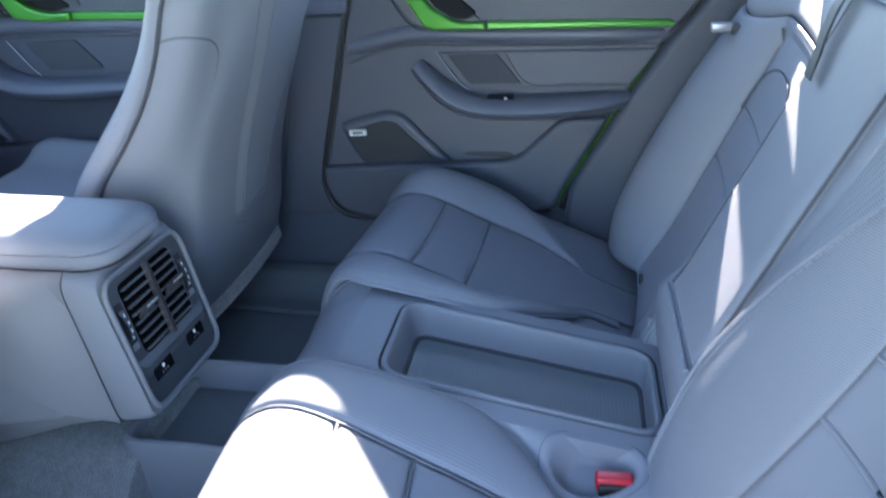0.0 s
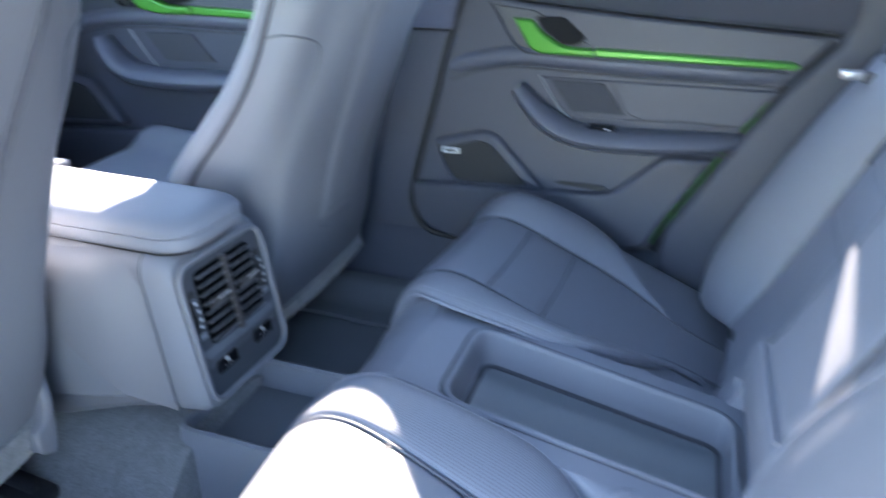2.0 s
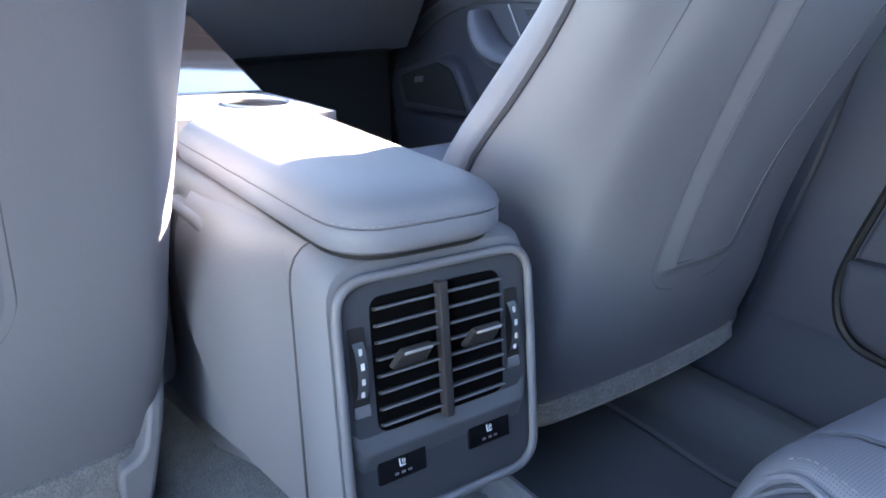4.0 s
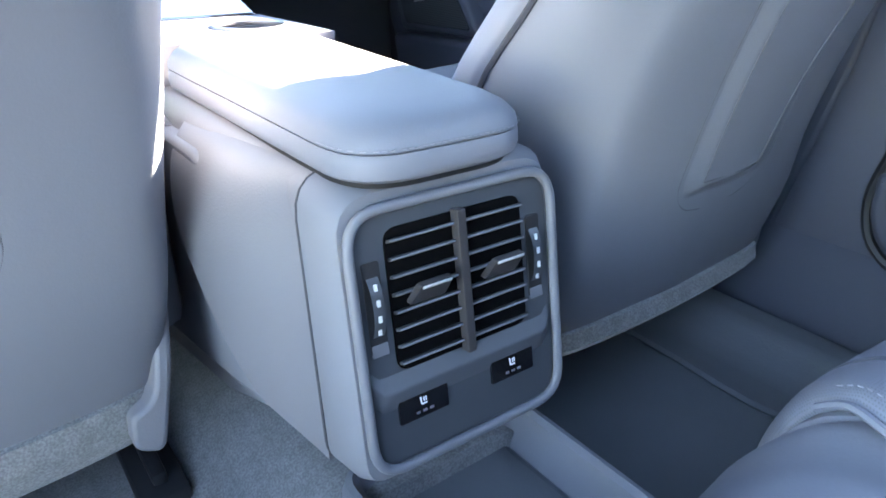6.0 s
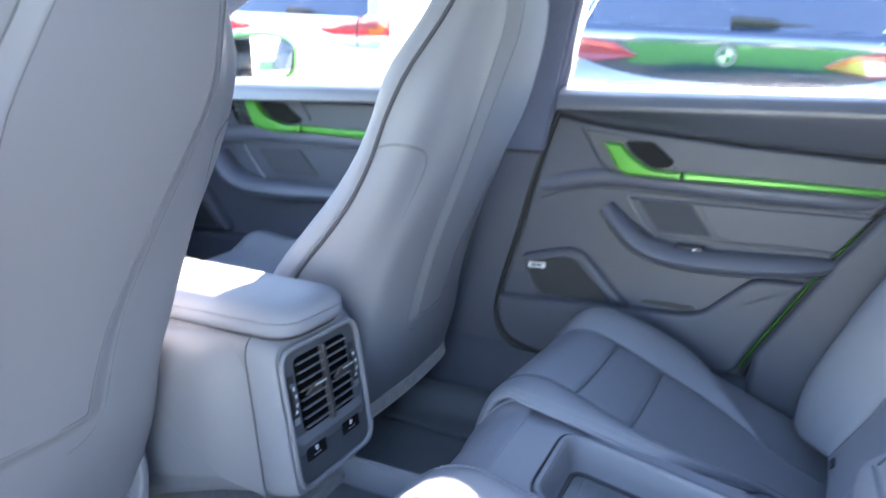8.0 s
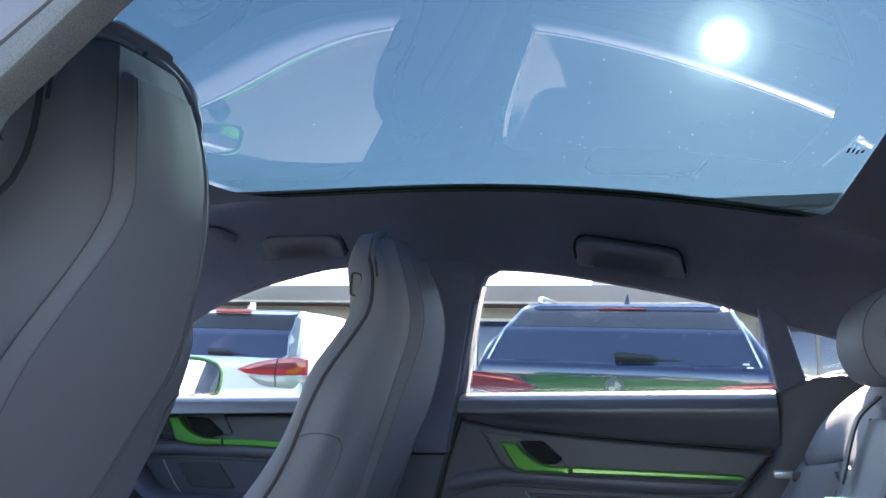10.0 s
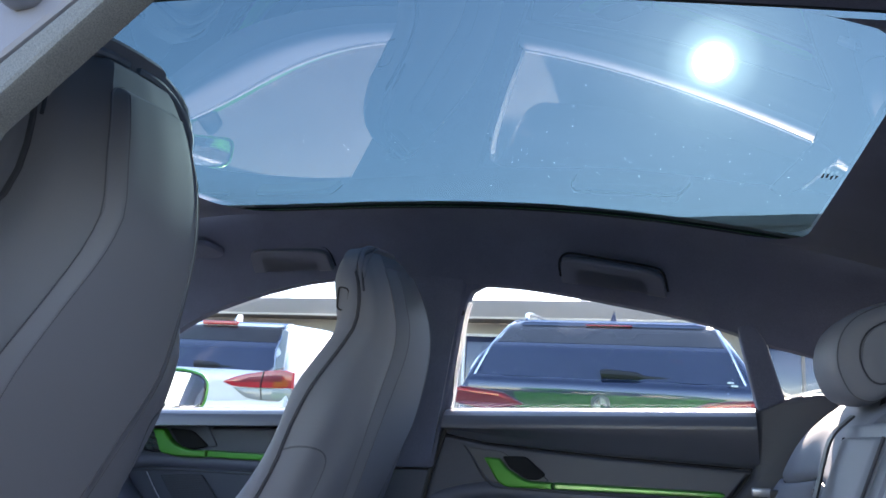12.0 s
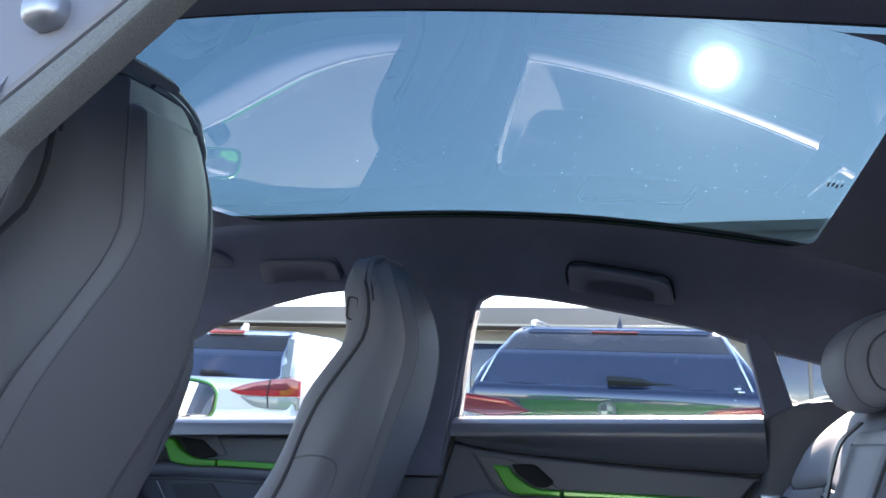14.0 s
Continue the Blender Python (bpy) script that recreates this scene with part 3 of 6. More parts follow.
pane([(0.914, 0.836), (0.886, 0.945), (0.97, 0.915), (1.16, 0.842)], 1, "window_2", "small triangular rear quarter window")
WIN_FRONT = [(-1.05, 0.806), (-0.75, 0.951), (-0.53, 1.046), (-0.42, 1.077), (-0.31, 1.099), (-0.16, 1.118), (-0.08, 1.12), (-0.06, 0.806)]
pane(WIN_FRONT, 1, "window_3", "clear side glass of the front door")
pane(WIN_FRONT, -1, "window_4", "clear side glass of the driver's door")


# ---- doors ----
def strip(pts, r, sy=1, proud=0.01, n=6, flat=1.0):
    return tube(smooth([(x, sy * (wall_y(z) - proud), z) for x, z in pts], 6), r, n, flat=flat)


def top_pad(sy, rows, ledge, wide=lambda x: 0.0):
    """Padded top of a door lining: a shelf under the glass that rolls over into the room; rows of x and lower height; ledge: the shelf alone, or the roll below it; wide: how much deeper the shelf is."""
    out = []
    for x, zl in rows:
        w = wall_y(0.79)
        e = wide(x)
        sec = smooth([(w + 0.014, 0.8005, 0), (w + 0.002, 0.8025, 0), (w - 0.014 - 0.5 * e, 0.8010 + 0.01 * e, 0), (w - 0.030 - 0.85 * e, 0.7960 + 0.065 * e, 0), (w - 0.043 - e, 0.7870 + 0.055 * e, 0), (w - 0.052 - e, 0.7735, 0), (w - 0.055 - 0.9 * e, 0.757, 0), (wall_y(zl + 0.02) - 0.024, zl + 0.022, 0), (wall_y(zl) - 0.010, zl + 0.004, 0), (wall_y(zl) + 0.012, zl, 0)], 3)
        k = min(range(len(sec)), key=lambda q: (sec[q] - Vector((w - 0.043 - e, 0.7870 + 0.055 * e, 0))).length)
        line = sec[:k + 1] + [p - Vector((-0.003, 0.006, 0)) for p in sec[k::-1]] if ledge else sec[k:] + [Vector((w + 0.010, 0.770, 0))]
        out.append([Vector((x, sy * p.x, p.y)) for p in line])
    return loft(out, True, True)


def armrest(pts, sy, r0, proud):
    P = smooth([(x, sy * (wall_y(z) - proud), z) for x, z in pts], 6)
    n = len(P)
    rad = [r0 * (0.62 + 0.38 * min(1, i / (n * 0.3))) * (1 - 0.45 * max(0.0, (i / n - 0.7) / 0.3) ** 2) for i in range(n)]
    for i, p in enumerate(P):
        p.y += sy * 0.045 * max(0.0, (i / n - 0.62) / 0.38) ** 2
    return tube(P, rad, 14, flat=1.7)


def rear_door(sy=1):
    d = thing("door_1", cabin_pt(0.4, sy * 0.70, 0.2), "closed rear door with grey leather lining and green trim", "door", kind="structure")
    front = [(0.150, 0.80), (0.142, 0.755), (0.103, 0.63), (0.063, 0.47), (0.026, 0.335), (0.02, 0.27), (0.045, 0.222), (0.107, 0.203)]
    rear = [(0.552, 0.24), (0.573, 0.28), (0.686, 0.471), (0.766, 0.589), (0.832, 0.665), (0.852, 0.80)]
    low = [(0.139, 0.738)] + front[2:] + [(0.35, 0.20)] + rear[:5] + [(0.837, 0.672), (0.5, 0.695), (0.25, 0.718)]
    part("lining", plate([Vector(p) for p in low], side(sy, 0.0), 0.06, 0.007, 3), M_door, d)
    # upper pad under the glass
    line = [(0.148 + 0.706 * i / 24, interp(0.148 + 0.706 * i / 24, [(0.14, 0.742), (0.25, 0.722), (0.5, 0.699), (0.86, 0.675)])) for i in range(25)]
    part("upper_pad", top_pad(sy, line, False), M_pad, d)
    part("sunlit_ledge", top_pad(sy, line, True), M_ledge_sunlit, d, "top of the door pad, its sunlight put into a lighter tone")
    part("belt_edge", tube([(0.152 + 0.70 * i / 10, sy * (wall_y(0.805) + 0.006), 0.8025) for i in range(11)], 0.0030, 6, flat=1.8), M_edge, d, "bright sunlit window strip")
    # decor panel behind the handle
    part("handle_bowl", plate(rounded([(0.20, 0.712), (0.285, 0.703), (0.40, 0.640), (0.385, 0.629), (0.265, 0.630), (0.238, 0.655)], 0.008), side(sy, 0.006), 0.02, 0.002), M_trim_dark, d)
    part("door_handle", plate(rounded([(0.246, 0.690), (0.284, 0.688), (0.300, 0.668), (0.345, 0.639), (0.41, 0.636), (0.41, 0.622), (0.300, 0.624), (0.281, 0.634)], [0.006, 0.006, 0.03, 0.02, 0.002, 0.002, 0.02, 0.012]), side(sy, 0.026), 0.018, 0.005, 3), M_green, d, "bright green painted pull handle")
    part("trim_strip", plate(rounded([(0.413, 0.6365), (0.77, 0.628), (0.782, 0.622), (0.77, 0.616), (0.413, 0.6215)], 0.004), side(sy, 0.020), 0.02, 0.004, 3), M_green, d, "slim bright green trim strip")
    part("handle_recess_shade", plate(rounded([(0.287, 0.692), (0.345, 0.692), (0.392, 0.652), (0.375, 0.640), (0.345, 0.641), (0.303, 0.668)], 0.008), side(sy, 0.009), 0.02, 0.003), M_recess_shade, d)
    part("decor_seam", strip([(0.193, 0.716), (0.212, 0.690), (0.235, 0.652), (0.255, 0.632), (0.285, 0.6205), (0.40, 0.616), (0.60, 0.611), (0.76, 0.608)], 0.0020, sy, 0.011), M_groove, d)
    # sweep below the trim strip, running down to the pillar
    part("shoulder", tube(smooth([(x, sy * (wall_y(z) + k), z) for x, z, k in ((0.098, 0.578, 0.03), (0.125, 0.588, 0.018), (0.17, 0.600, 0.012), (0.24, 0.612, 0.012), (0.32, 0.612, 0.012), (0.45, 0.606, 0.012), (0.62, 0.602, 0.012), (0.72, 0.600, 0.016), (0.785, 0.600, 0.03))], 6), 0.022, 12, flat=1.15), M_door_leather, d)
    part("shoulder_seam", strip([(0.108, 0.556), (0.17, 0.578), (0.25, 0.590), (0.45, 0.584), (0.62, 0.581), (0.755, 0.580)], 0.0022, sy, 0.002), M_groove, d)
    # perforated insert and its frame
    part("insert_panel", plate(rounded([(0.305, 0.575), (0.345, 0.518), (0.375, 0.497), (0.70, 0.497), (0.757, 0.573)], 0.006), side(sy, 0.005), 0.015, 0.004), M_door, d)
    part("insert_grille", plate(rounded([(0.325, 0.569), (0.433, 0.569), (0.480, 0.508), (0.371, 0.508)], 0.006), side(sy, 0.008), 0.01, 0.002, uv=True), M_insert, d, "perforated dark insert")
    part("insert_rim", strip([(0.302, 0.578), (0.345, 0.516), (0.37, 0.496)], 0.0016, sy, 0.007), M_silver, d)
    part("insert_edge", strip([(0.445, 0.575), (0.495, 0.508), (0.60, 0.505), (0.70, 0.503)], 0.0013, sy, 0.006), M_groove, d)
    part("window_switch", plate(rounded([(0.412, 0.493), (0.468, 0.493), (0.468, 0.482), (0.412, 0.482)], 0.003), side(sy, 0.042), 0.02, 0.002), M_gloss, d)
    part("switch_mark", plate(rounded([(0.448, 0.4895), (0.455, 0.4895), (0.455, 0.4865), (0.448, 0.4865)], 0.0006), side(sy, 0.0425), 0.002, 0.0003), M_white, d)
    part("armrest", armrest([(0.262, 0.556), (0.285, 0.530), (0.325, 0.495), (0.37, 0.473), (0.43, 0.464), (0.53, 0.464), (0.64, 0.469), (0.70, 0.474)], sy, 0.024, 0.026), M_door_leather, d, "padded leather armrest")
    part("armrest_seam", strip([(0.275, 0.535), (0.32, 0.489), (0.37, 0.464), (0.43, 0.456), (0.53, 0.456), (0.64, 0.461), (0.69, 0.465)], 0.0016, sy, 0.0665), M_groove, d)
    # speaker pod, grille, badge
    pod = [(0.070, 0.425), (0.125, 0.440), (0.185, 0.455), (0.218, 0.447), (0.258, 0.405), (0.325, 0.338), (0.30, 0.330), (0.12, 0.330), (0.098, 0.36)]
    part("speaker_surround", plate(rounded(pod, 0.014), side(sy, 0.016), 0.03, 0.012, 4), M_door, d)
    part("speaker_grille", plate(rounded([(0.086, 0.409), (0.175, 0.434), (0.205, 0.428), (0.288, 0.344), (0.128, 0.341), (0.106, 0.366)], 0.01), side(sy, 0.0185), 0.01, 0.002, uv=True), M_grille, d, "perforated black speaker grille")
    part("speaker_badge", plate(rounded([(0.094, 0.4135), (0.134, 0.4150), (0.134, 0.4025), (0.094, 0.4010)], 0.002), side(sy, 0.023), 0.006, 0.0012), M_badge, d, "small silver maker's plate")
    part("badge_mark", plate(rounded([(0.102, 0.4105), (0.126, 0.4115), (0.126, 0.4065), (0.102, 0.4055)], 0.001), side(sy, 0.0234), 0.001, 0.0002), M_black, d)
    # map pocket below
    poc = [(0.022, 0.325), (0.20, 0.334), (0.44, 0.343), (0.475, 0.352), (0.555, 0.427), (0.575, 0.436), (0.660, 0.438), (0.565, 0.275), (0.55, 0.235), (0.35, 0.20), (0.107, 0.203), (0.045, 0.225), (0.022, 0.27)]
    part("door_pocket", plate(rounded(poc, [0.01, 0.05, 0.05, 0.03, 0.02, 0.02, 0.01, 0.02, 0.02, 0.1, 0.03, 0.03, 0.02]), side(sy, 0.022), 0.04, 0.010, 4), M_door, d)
    part("pocket_slot_shade", plate(rounded([(0.345, 0.352), (0.36, 0.357), (0.45, 0.357), (0.462, 0.349), (0.44, 0.345)], 0.003), side(sy, 0.0035), 0.004, 0.001), M_black, d)
    part("door_seal", tube(smooth([(x, sy * (wall_y(z) - 0.004), z) for x, z in [(0.149, 0.80), (0.138, 0.745), (0.099, 0.63), (0.058, 0.47), (0.021, 0.335), (0.014, 0.27), (0.04, 0.216), (0.107, 0.197), (0.35, 0.195)]], 5), 0.0062), M_seal, d, "black rubber door seal")
    part("rear_edge", tube(smooth([(x, sy * (wall_y(z) + 0.017), z) for x, z in [(0.557, 0.235), (0.579, 0.28), (0.692, 0.471), (0.745, 0.550)]], 5), 0.0022), M_green, d, "painted green door edge")
    part("rear_backing", tube(smooth([(x, sy * (wall_y(z) + 0.031), z) for x, z in [(0.560, 0.235), (0.582, 0.28), (0.695, 0.471), (0.775, 0.589), (0.842, 0.667), (0.862, 0.73), (0.864, 0.79)]], 5), 0.0145, 8), M_seal, d)
    part("rear_seal", tube(smooth([(x, sy * (wall_y(z) - 0.002), z) for x, z in [(0.565, 0.23), (0.588, 0.28), (0.70, 0.471), (0.780, 0.589), (0.846, 0.665), (0.862, 0.74), (0.864, 0.805)]], 5), 0.0085), M_seal, d)
    part("glass_edge_front", strip([(0.154, 0.806), (0.176, 0.885), (0.196, 0.95), (0.218, 1.02), (0.232, 1.055)], 0.0055, sy, -0.006), M_edge, d, "bright sunlit glass edge")
    part("outer_skin", plate([Vector(p) for p in [(0.05, 0.0), (0.6, 0.0), (0.85, 0.5), (0.87, 0.772), (0.15, 0.772), (0.06, 0.5)]], side(sy, -0.07), 0.02, 0.004), M_green, d, "bright green painted door outside")
    return d


rear_door()


def front_door(sy):
    d = thing("door_2" if sy > 0 else "door_3", cabin_pt(-0.5, sy * 0.70, 0.2), "closed front door with grey leather lining and green trim", "door", kind="structure")
    low = [(0.0, 0.75), (-0.05, 0.45), (-0.12, 0.16), (-1.05, 0.16), (-1.20, 0.4), (-1.12, 0.69), (-0.95, 0.75)]
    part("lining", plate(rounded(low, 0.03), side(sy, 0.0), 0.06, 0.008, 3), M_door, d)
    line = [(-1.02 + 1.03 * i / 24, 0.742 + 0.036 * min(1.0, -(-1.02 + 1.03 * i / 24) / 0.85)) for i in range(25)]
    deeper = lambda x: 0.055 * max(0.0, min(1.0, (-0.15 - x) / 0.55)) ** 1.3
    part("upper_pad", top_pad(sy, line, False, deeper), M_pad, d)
    part("sunlit_ledge", top_pad(sy, line, True, deeper), M_ledge_sunlit, d, "top of the door pad, its sunlight put into a lighter tone")
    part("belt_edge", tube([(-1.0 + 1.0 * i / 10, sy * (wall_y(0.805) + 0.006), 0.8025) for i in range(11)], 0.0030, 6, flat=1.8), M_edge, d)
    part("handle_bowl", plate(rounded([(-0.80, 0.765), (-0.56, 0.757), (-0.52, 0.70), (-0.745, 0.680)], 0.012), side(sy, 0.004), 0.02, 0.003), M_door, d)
    part("handle_recess_shade", plate(rounded([(-0.685, 0.748), (-0.605, 0.742), (-0.545, 0.700), (-0.60, 0.690), (-0.64, 0.70)], 0.012), side(sy, 0.010), 0.02, 0.004), M_recess_shade, d)
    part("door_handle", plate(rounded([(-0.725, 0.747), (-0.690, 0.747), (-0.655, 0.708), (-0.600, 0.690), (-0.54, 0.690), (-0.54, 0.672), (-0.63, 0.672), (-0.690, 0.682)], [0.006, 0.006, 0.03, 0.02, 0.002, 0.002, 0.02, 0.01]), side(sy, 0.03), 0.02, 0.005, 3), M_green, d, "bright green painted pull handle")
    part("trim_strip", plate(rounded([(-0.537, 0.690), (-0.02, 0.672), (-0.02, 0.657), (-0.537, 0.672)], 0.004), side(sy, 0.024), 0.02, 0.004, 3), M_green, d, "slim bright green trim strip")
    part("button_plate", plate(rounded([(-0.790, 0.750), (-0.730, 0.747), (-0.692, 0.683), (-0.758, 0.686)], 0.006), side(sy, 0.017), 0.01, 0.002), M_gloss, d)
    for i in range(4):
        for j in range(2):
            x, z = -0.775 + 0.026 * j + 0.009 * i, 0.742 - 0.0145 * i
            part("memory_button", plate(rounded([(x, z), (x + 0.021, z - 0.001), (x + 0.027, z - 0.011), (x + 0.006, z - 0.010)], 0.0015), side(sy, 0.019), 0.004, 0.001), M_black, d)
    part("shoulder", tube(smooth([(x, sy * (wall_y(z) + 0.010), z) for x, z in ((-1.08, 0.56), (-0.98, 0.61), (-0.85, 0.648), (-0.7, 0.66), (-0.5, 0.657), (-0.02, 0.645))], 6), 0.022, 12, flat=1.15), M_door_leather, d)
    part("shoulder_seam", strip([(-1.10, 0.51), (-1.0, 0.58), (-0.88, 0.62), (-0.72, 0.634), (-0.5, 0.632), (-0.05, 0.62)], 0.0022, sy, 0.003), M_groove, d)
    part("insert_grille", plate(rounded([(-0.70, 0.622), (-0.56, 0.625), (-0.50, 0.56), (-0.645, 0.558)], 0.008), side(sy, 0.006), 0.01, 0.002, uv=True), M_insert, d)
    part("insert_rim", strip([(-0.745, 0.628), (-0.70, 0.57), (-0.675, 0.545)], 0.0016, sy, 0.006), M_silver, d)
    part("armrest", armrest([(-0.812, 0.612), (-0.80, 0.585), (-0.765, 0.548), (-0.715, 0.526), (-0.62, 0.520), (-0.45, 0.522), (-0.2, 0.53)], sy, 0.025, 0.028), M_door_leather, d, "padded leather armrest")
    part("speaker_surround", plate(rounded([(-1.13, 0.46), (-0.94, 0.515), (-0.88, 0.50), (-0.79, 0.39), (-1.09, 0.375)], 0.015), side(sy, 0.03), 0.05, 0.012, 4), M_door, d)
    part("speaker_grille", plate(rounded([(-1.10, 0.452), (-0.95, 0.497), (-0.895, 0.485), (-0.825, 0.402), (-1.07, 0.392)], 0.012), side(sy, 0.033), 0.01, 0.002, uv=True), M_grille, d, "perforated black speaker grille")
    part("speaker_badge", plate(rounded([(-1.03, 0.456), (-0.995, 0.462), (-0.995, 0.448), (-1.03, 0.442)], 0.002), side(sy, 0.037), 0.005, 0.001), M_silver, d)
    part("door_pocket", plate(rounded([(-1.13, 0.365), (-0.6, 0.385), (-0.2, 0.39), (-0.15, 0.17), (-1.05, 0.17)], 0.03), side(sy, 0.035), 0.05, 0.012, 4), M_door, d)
    part("outer_skin", plate([Vector(p) for p in [(-1.0, 0.0), (0.0, 0.0), (0.03, 0.772), (-1.05, 0.772), (-1.1, 0.4)]], side(sy, -0.07), 0.02, 0.004), M_green, d, "bright green painted door outside")
    return d


front_door(1)
front_door(-1)

# ---- front: dashboard, screen, footwell ----
dash = thing("dashboard", cabin_pt(-1.0, 0, 0.4), "grey leather dashboard with a dark screen band", "dashboard")
part("shelf", plate(rounded([(-0.66, 0.0), (0.66, 0.0), (0.69, 0.30), (-0.66, 0.30)], [0.03, 0.09, 0.01, 0.01]), lambda u, v, d: Vector((-0.865 - v, u, 0.712 - d - 0.05 * (u - 0.35))), 0.035, 0.012, 4), M_dash, dash, "sunlit padded dash edge")
part("lower_panel", loft([[Vector((x, y, z)) for x, z in ((-0.90, 0.69 - 0.05 * (y - 0.35)), (-0.95, 0.60), (-1.0, 0.53), (-1.15, 0.50), (-1.25, 0.60), (-1.2, 0.69))] for y in (-0.68, -0.3, 0.1, 0.45, 0.62)]), M_trim_dark, dash)
part("screen_band", plate(rounded([(0.1, 0.70), (0.70, 0.68), (0.72, 0.80), (0.1, 0.83)], 0.02), lambda u, v, d: Vector((-0.955 - d - 0.3 * (v - 0.7), u, v)), 0.03, 0.004), M_gloss, dash)
part("passenger_screen", plate(rounded([(0.14, 0.72), (0.475, 0.715), (0.475, 0.81), (0.14, 0.815)], 0.01), lambda u, v, d: Vector((-0.952 - d - 0.3 * (v - 0.7), u, v)), 0.003, 0.0005), M_screen, dash, "lit pale blue passenger display")
vent = lambda u, v, d: Vector((-0.945 - d - 0.3 * (v - 0.7), u, v))
part("vent_opening", plate(rounded([(0.555, 0.712), (0.675, 0.705), (0.675, 0.768), (0.555, 0.775)], 0.008), vent, 0.004, 0.001), M_black, dash)
part("vent_rim", tube([vent(p.x, p.y, -0.004) for p in rounded([(0.555, 0.712), (0.675, 0.705), (0.675, 0.768), (0.555, 0.775)], 0.01)], 0.004, 6, closed=True, up=(1, 0, 0)), M_silver, dash, "satin silver vent frame")
part("vent_blade", block((-0.972, 0.562, 0.735), (-0.955, 0.668, 0.743), 0.002), M_silver, dash)
part("top_pad", plate(rounded([(-0.7, 0.0), (0.7, 0.0), (0.66, 0.35), (-0.66, 0.35)], 0.03), lambda u, v, d: Vector((-0.97 - v, u, 0.83 - d - 0.03 * v)), 0.06, 0.015, 4), M_dash, dash)
part("wall_front", block((-1.32, -0.77, -0.05), (-1.28, 0.77, 0.82), 0.004), M_trim_dark, None, "dark bulkhead behind the dashboard", "wall", "structure")

# ---- centre console ----
PLACE[0] = pose(0, 0, 0.40) @ pose(0, 0, 0, -3.2, 0, 1.0) @ pose(0, 0, -0.40)
con = thing("centre_console", cabin_pt(-0.3, 0, 0.18), "grey leather centre console with rear air vents", "centre console")


def con_ring(x, w, z0, z1, lean=0.0, r=0.035):
    pts = rounded([(-w, z0), (w, z0), (w, z1), (-w, z1)], [r * 0.6, r * 0.6, r, r], 5)
    return [Vector((x - (p.y - 0.36) * lean, p.x, p.y)) for p in pts]


part("body", loft([con_ring(-0.95, 0.122, 0.14, 0.50), con_ring(-0.5, 0.119, 0.15, 0.50), con_ring(-0.25, 0.112, 0.185, 0.495), con_ring(-0.12, 0.104, 0.225, 0.492), con_ring(-0.041, 0.1042, 0.2475, 0.4875, 0.12)]), M_trim, con)
part("rear_housing", loft([con_ring(-0.0395, 0.1055, 0.247, 0.488, 0.12), con_ring(-0.037, 0.1075, 0.245, 0.4895, 0.13), con_ring(0.0, 0.106, 0.250, 0.488, 0.15), con_ring(0.012, 0.101, 0.256, 0.480, 0.17, 0.032), con_ring(0.012, 0.094, 0.266, 0.472, 0.17, 0.028)]), M_shell, con)


part("housing_seam", tube(con_ring(-0.0392, 0.1074, 0.2462, 0.4890, 0.122), 0.0013, 6, closed=True, up=(1, 0, 0)), M_groove, con)


def cheek_y(x, z):
    """How far out the console's side panel stands: it flares forward and rolls in under the lid."""
    y = interp(x, [(-0.40, 0.150), (-0.25, 0.150), (-0.16, 0.147), (-0.11, 0.138), (-0.07, 0.1195), (-0.046, 0.1078), (-0.038, 0.1055)])
    t = max(0.0, min(1.0, (z - 0.385) / 0.103))
    return y - (y - 0.082) * (1 - math.sqrt(max(0.0, 1 - t * t)))


for sy in (1, -1):
    rows = []
    for i in range(25):
        a = 1 - (1 - i / 24) ** 1.4
        lo, hi = Vector((-0.0402 - 0.052 * a, 0.246 + 0.030 * a)), Vector((-0.0402 - 0.245 * a, 0.4885))
        line = []
        for k in range(25):
            p = lo.lerp(hi, 1 - (1 - k / 24) ** 1.5)
            line.append(Vector((p.x - (p.y - 0.36) * 0.12 * (1 - a), sy * cheek_y(p.x, p.y), p.y)))
        rows.append([line[0] + Vector((0, -sy * 0.016, 0.002))] + line)
    rows.append([p + Vector((0.004, -sy * 0.004, 0)) for p in rows[-1]])
    rows.append([p + Vector((0.002, -sy * 0.020, 0)) for p in rows[-1]])
    part("side_panel", loft(rows, False, False), M_trim, con, sharp=50)
    # recessed panel in front of it, near the floor
    part("kick_panel", plate(rounded([(-0.62, 0.47), (-0.20, 0.47), (-0.088, 0.305), (-0.093, 0.268), (-0.20, 0.245), (-0.7, 0.16)], [0.02, 0.02, 0.02, 0.016, 0.05, 0.02]), lambda u, v, d, sy=sy: Vector((u, sy * (0.128 - d), v)), 0.02, 0.006, 3), M_shell, con)

# rear vent panel, in its own leaning plane
PAN = Matrix(((0, -0.168, 0.986), (1, 0, 0), (0, 0.986, 0.168))).to_4x4()
PAN.translation = Vector((0.0135, 0.0, 0.368))


def on_panel(u, v, d):
    return PAN @ Vector((u, v, -d))


vp = part("vent_panel", plate(rounded([(-0.0935, -0.102), (0.0955, -0.102), (0.0955, 0.100), (-0.0935, 0.100)], 0.026, 6), lambda u, v, d: on_panel(u, v, d - 0.0), 0.004, 0.0008), M_graph, con, "graphite vent and switch panel")
part("vent_bezel", tube([on_panel(p.x, p.y, -0.003) for p in rounded([(-0.0968, -0.1055), (0.0990, -0.1055), (0.0990, 0.1035), (-0.0968, 0.1035)], 0.03, 7)], 0.0042, 10, closed=True, up=(1, 0, 0)), M_bezel, con, "satin grey panel frame")
# raised ledge between vents and switches, and the step round the vents
lip = []
for k in range(25):
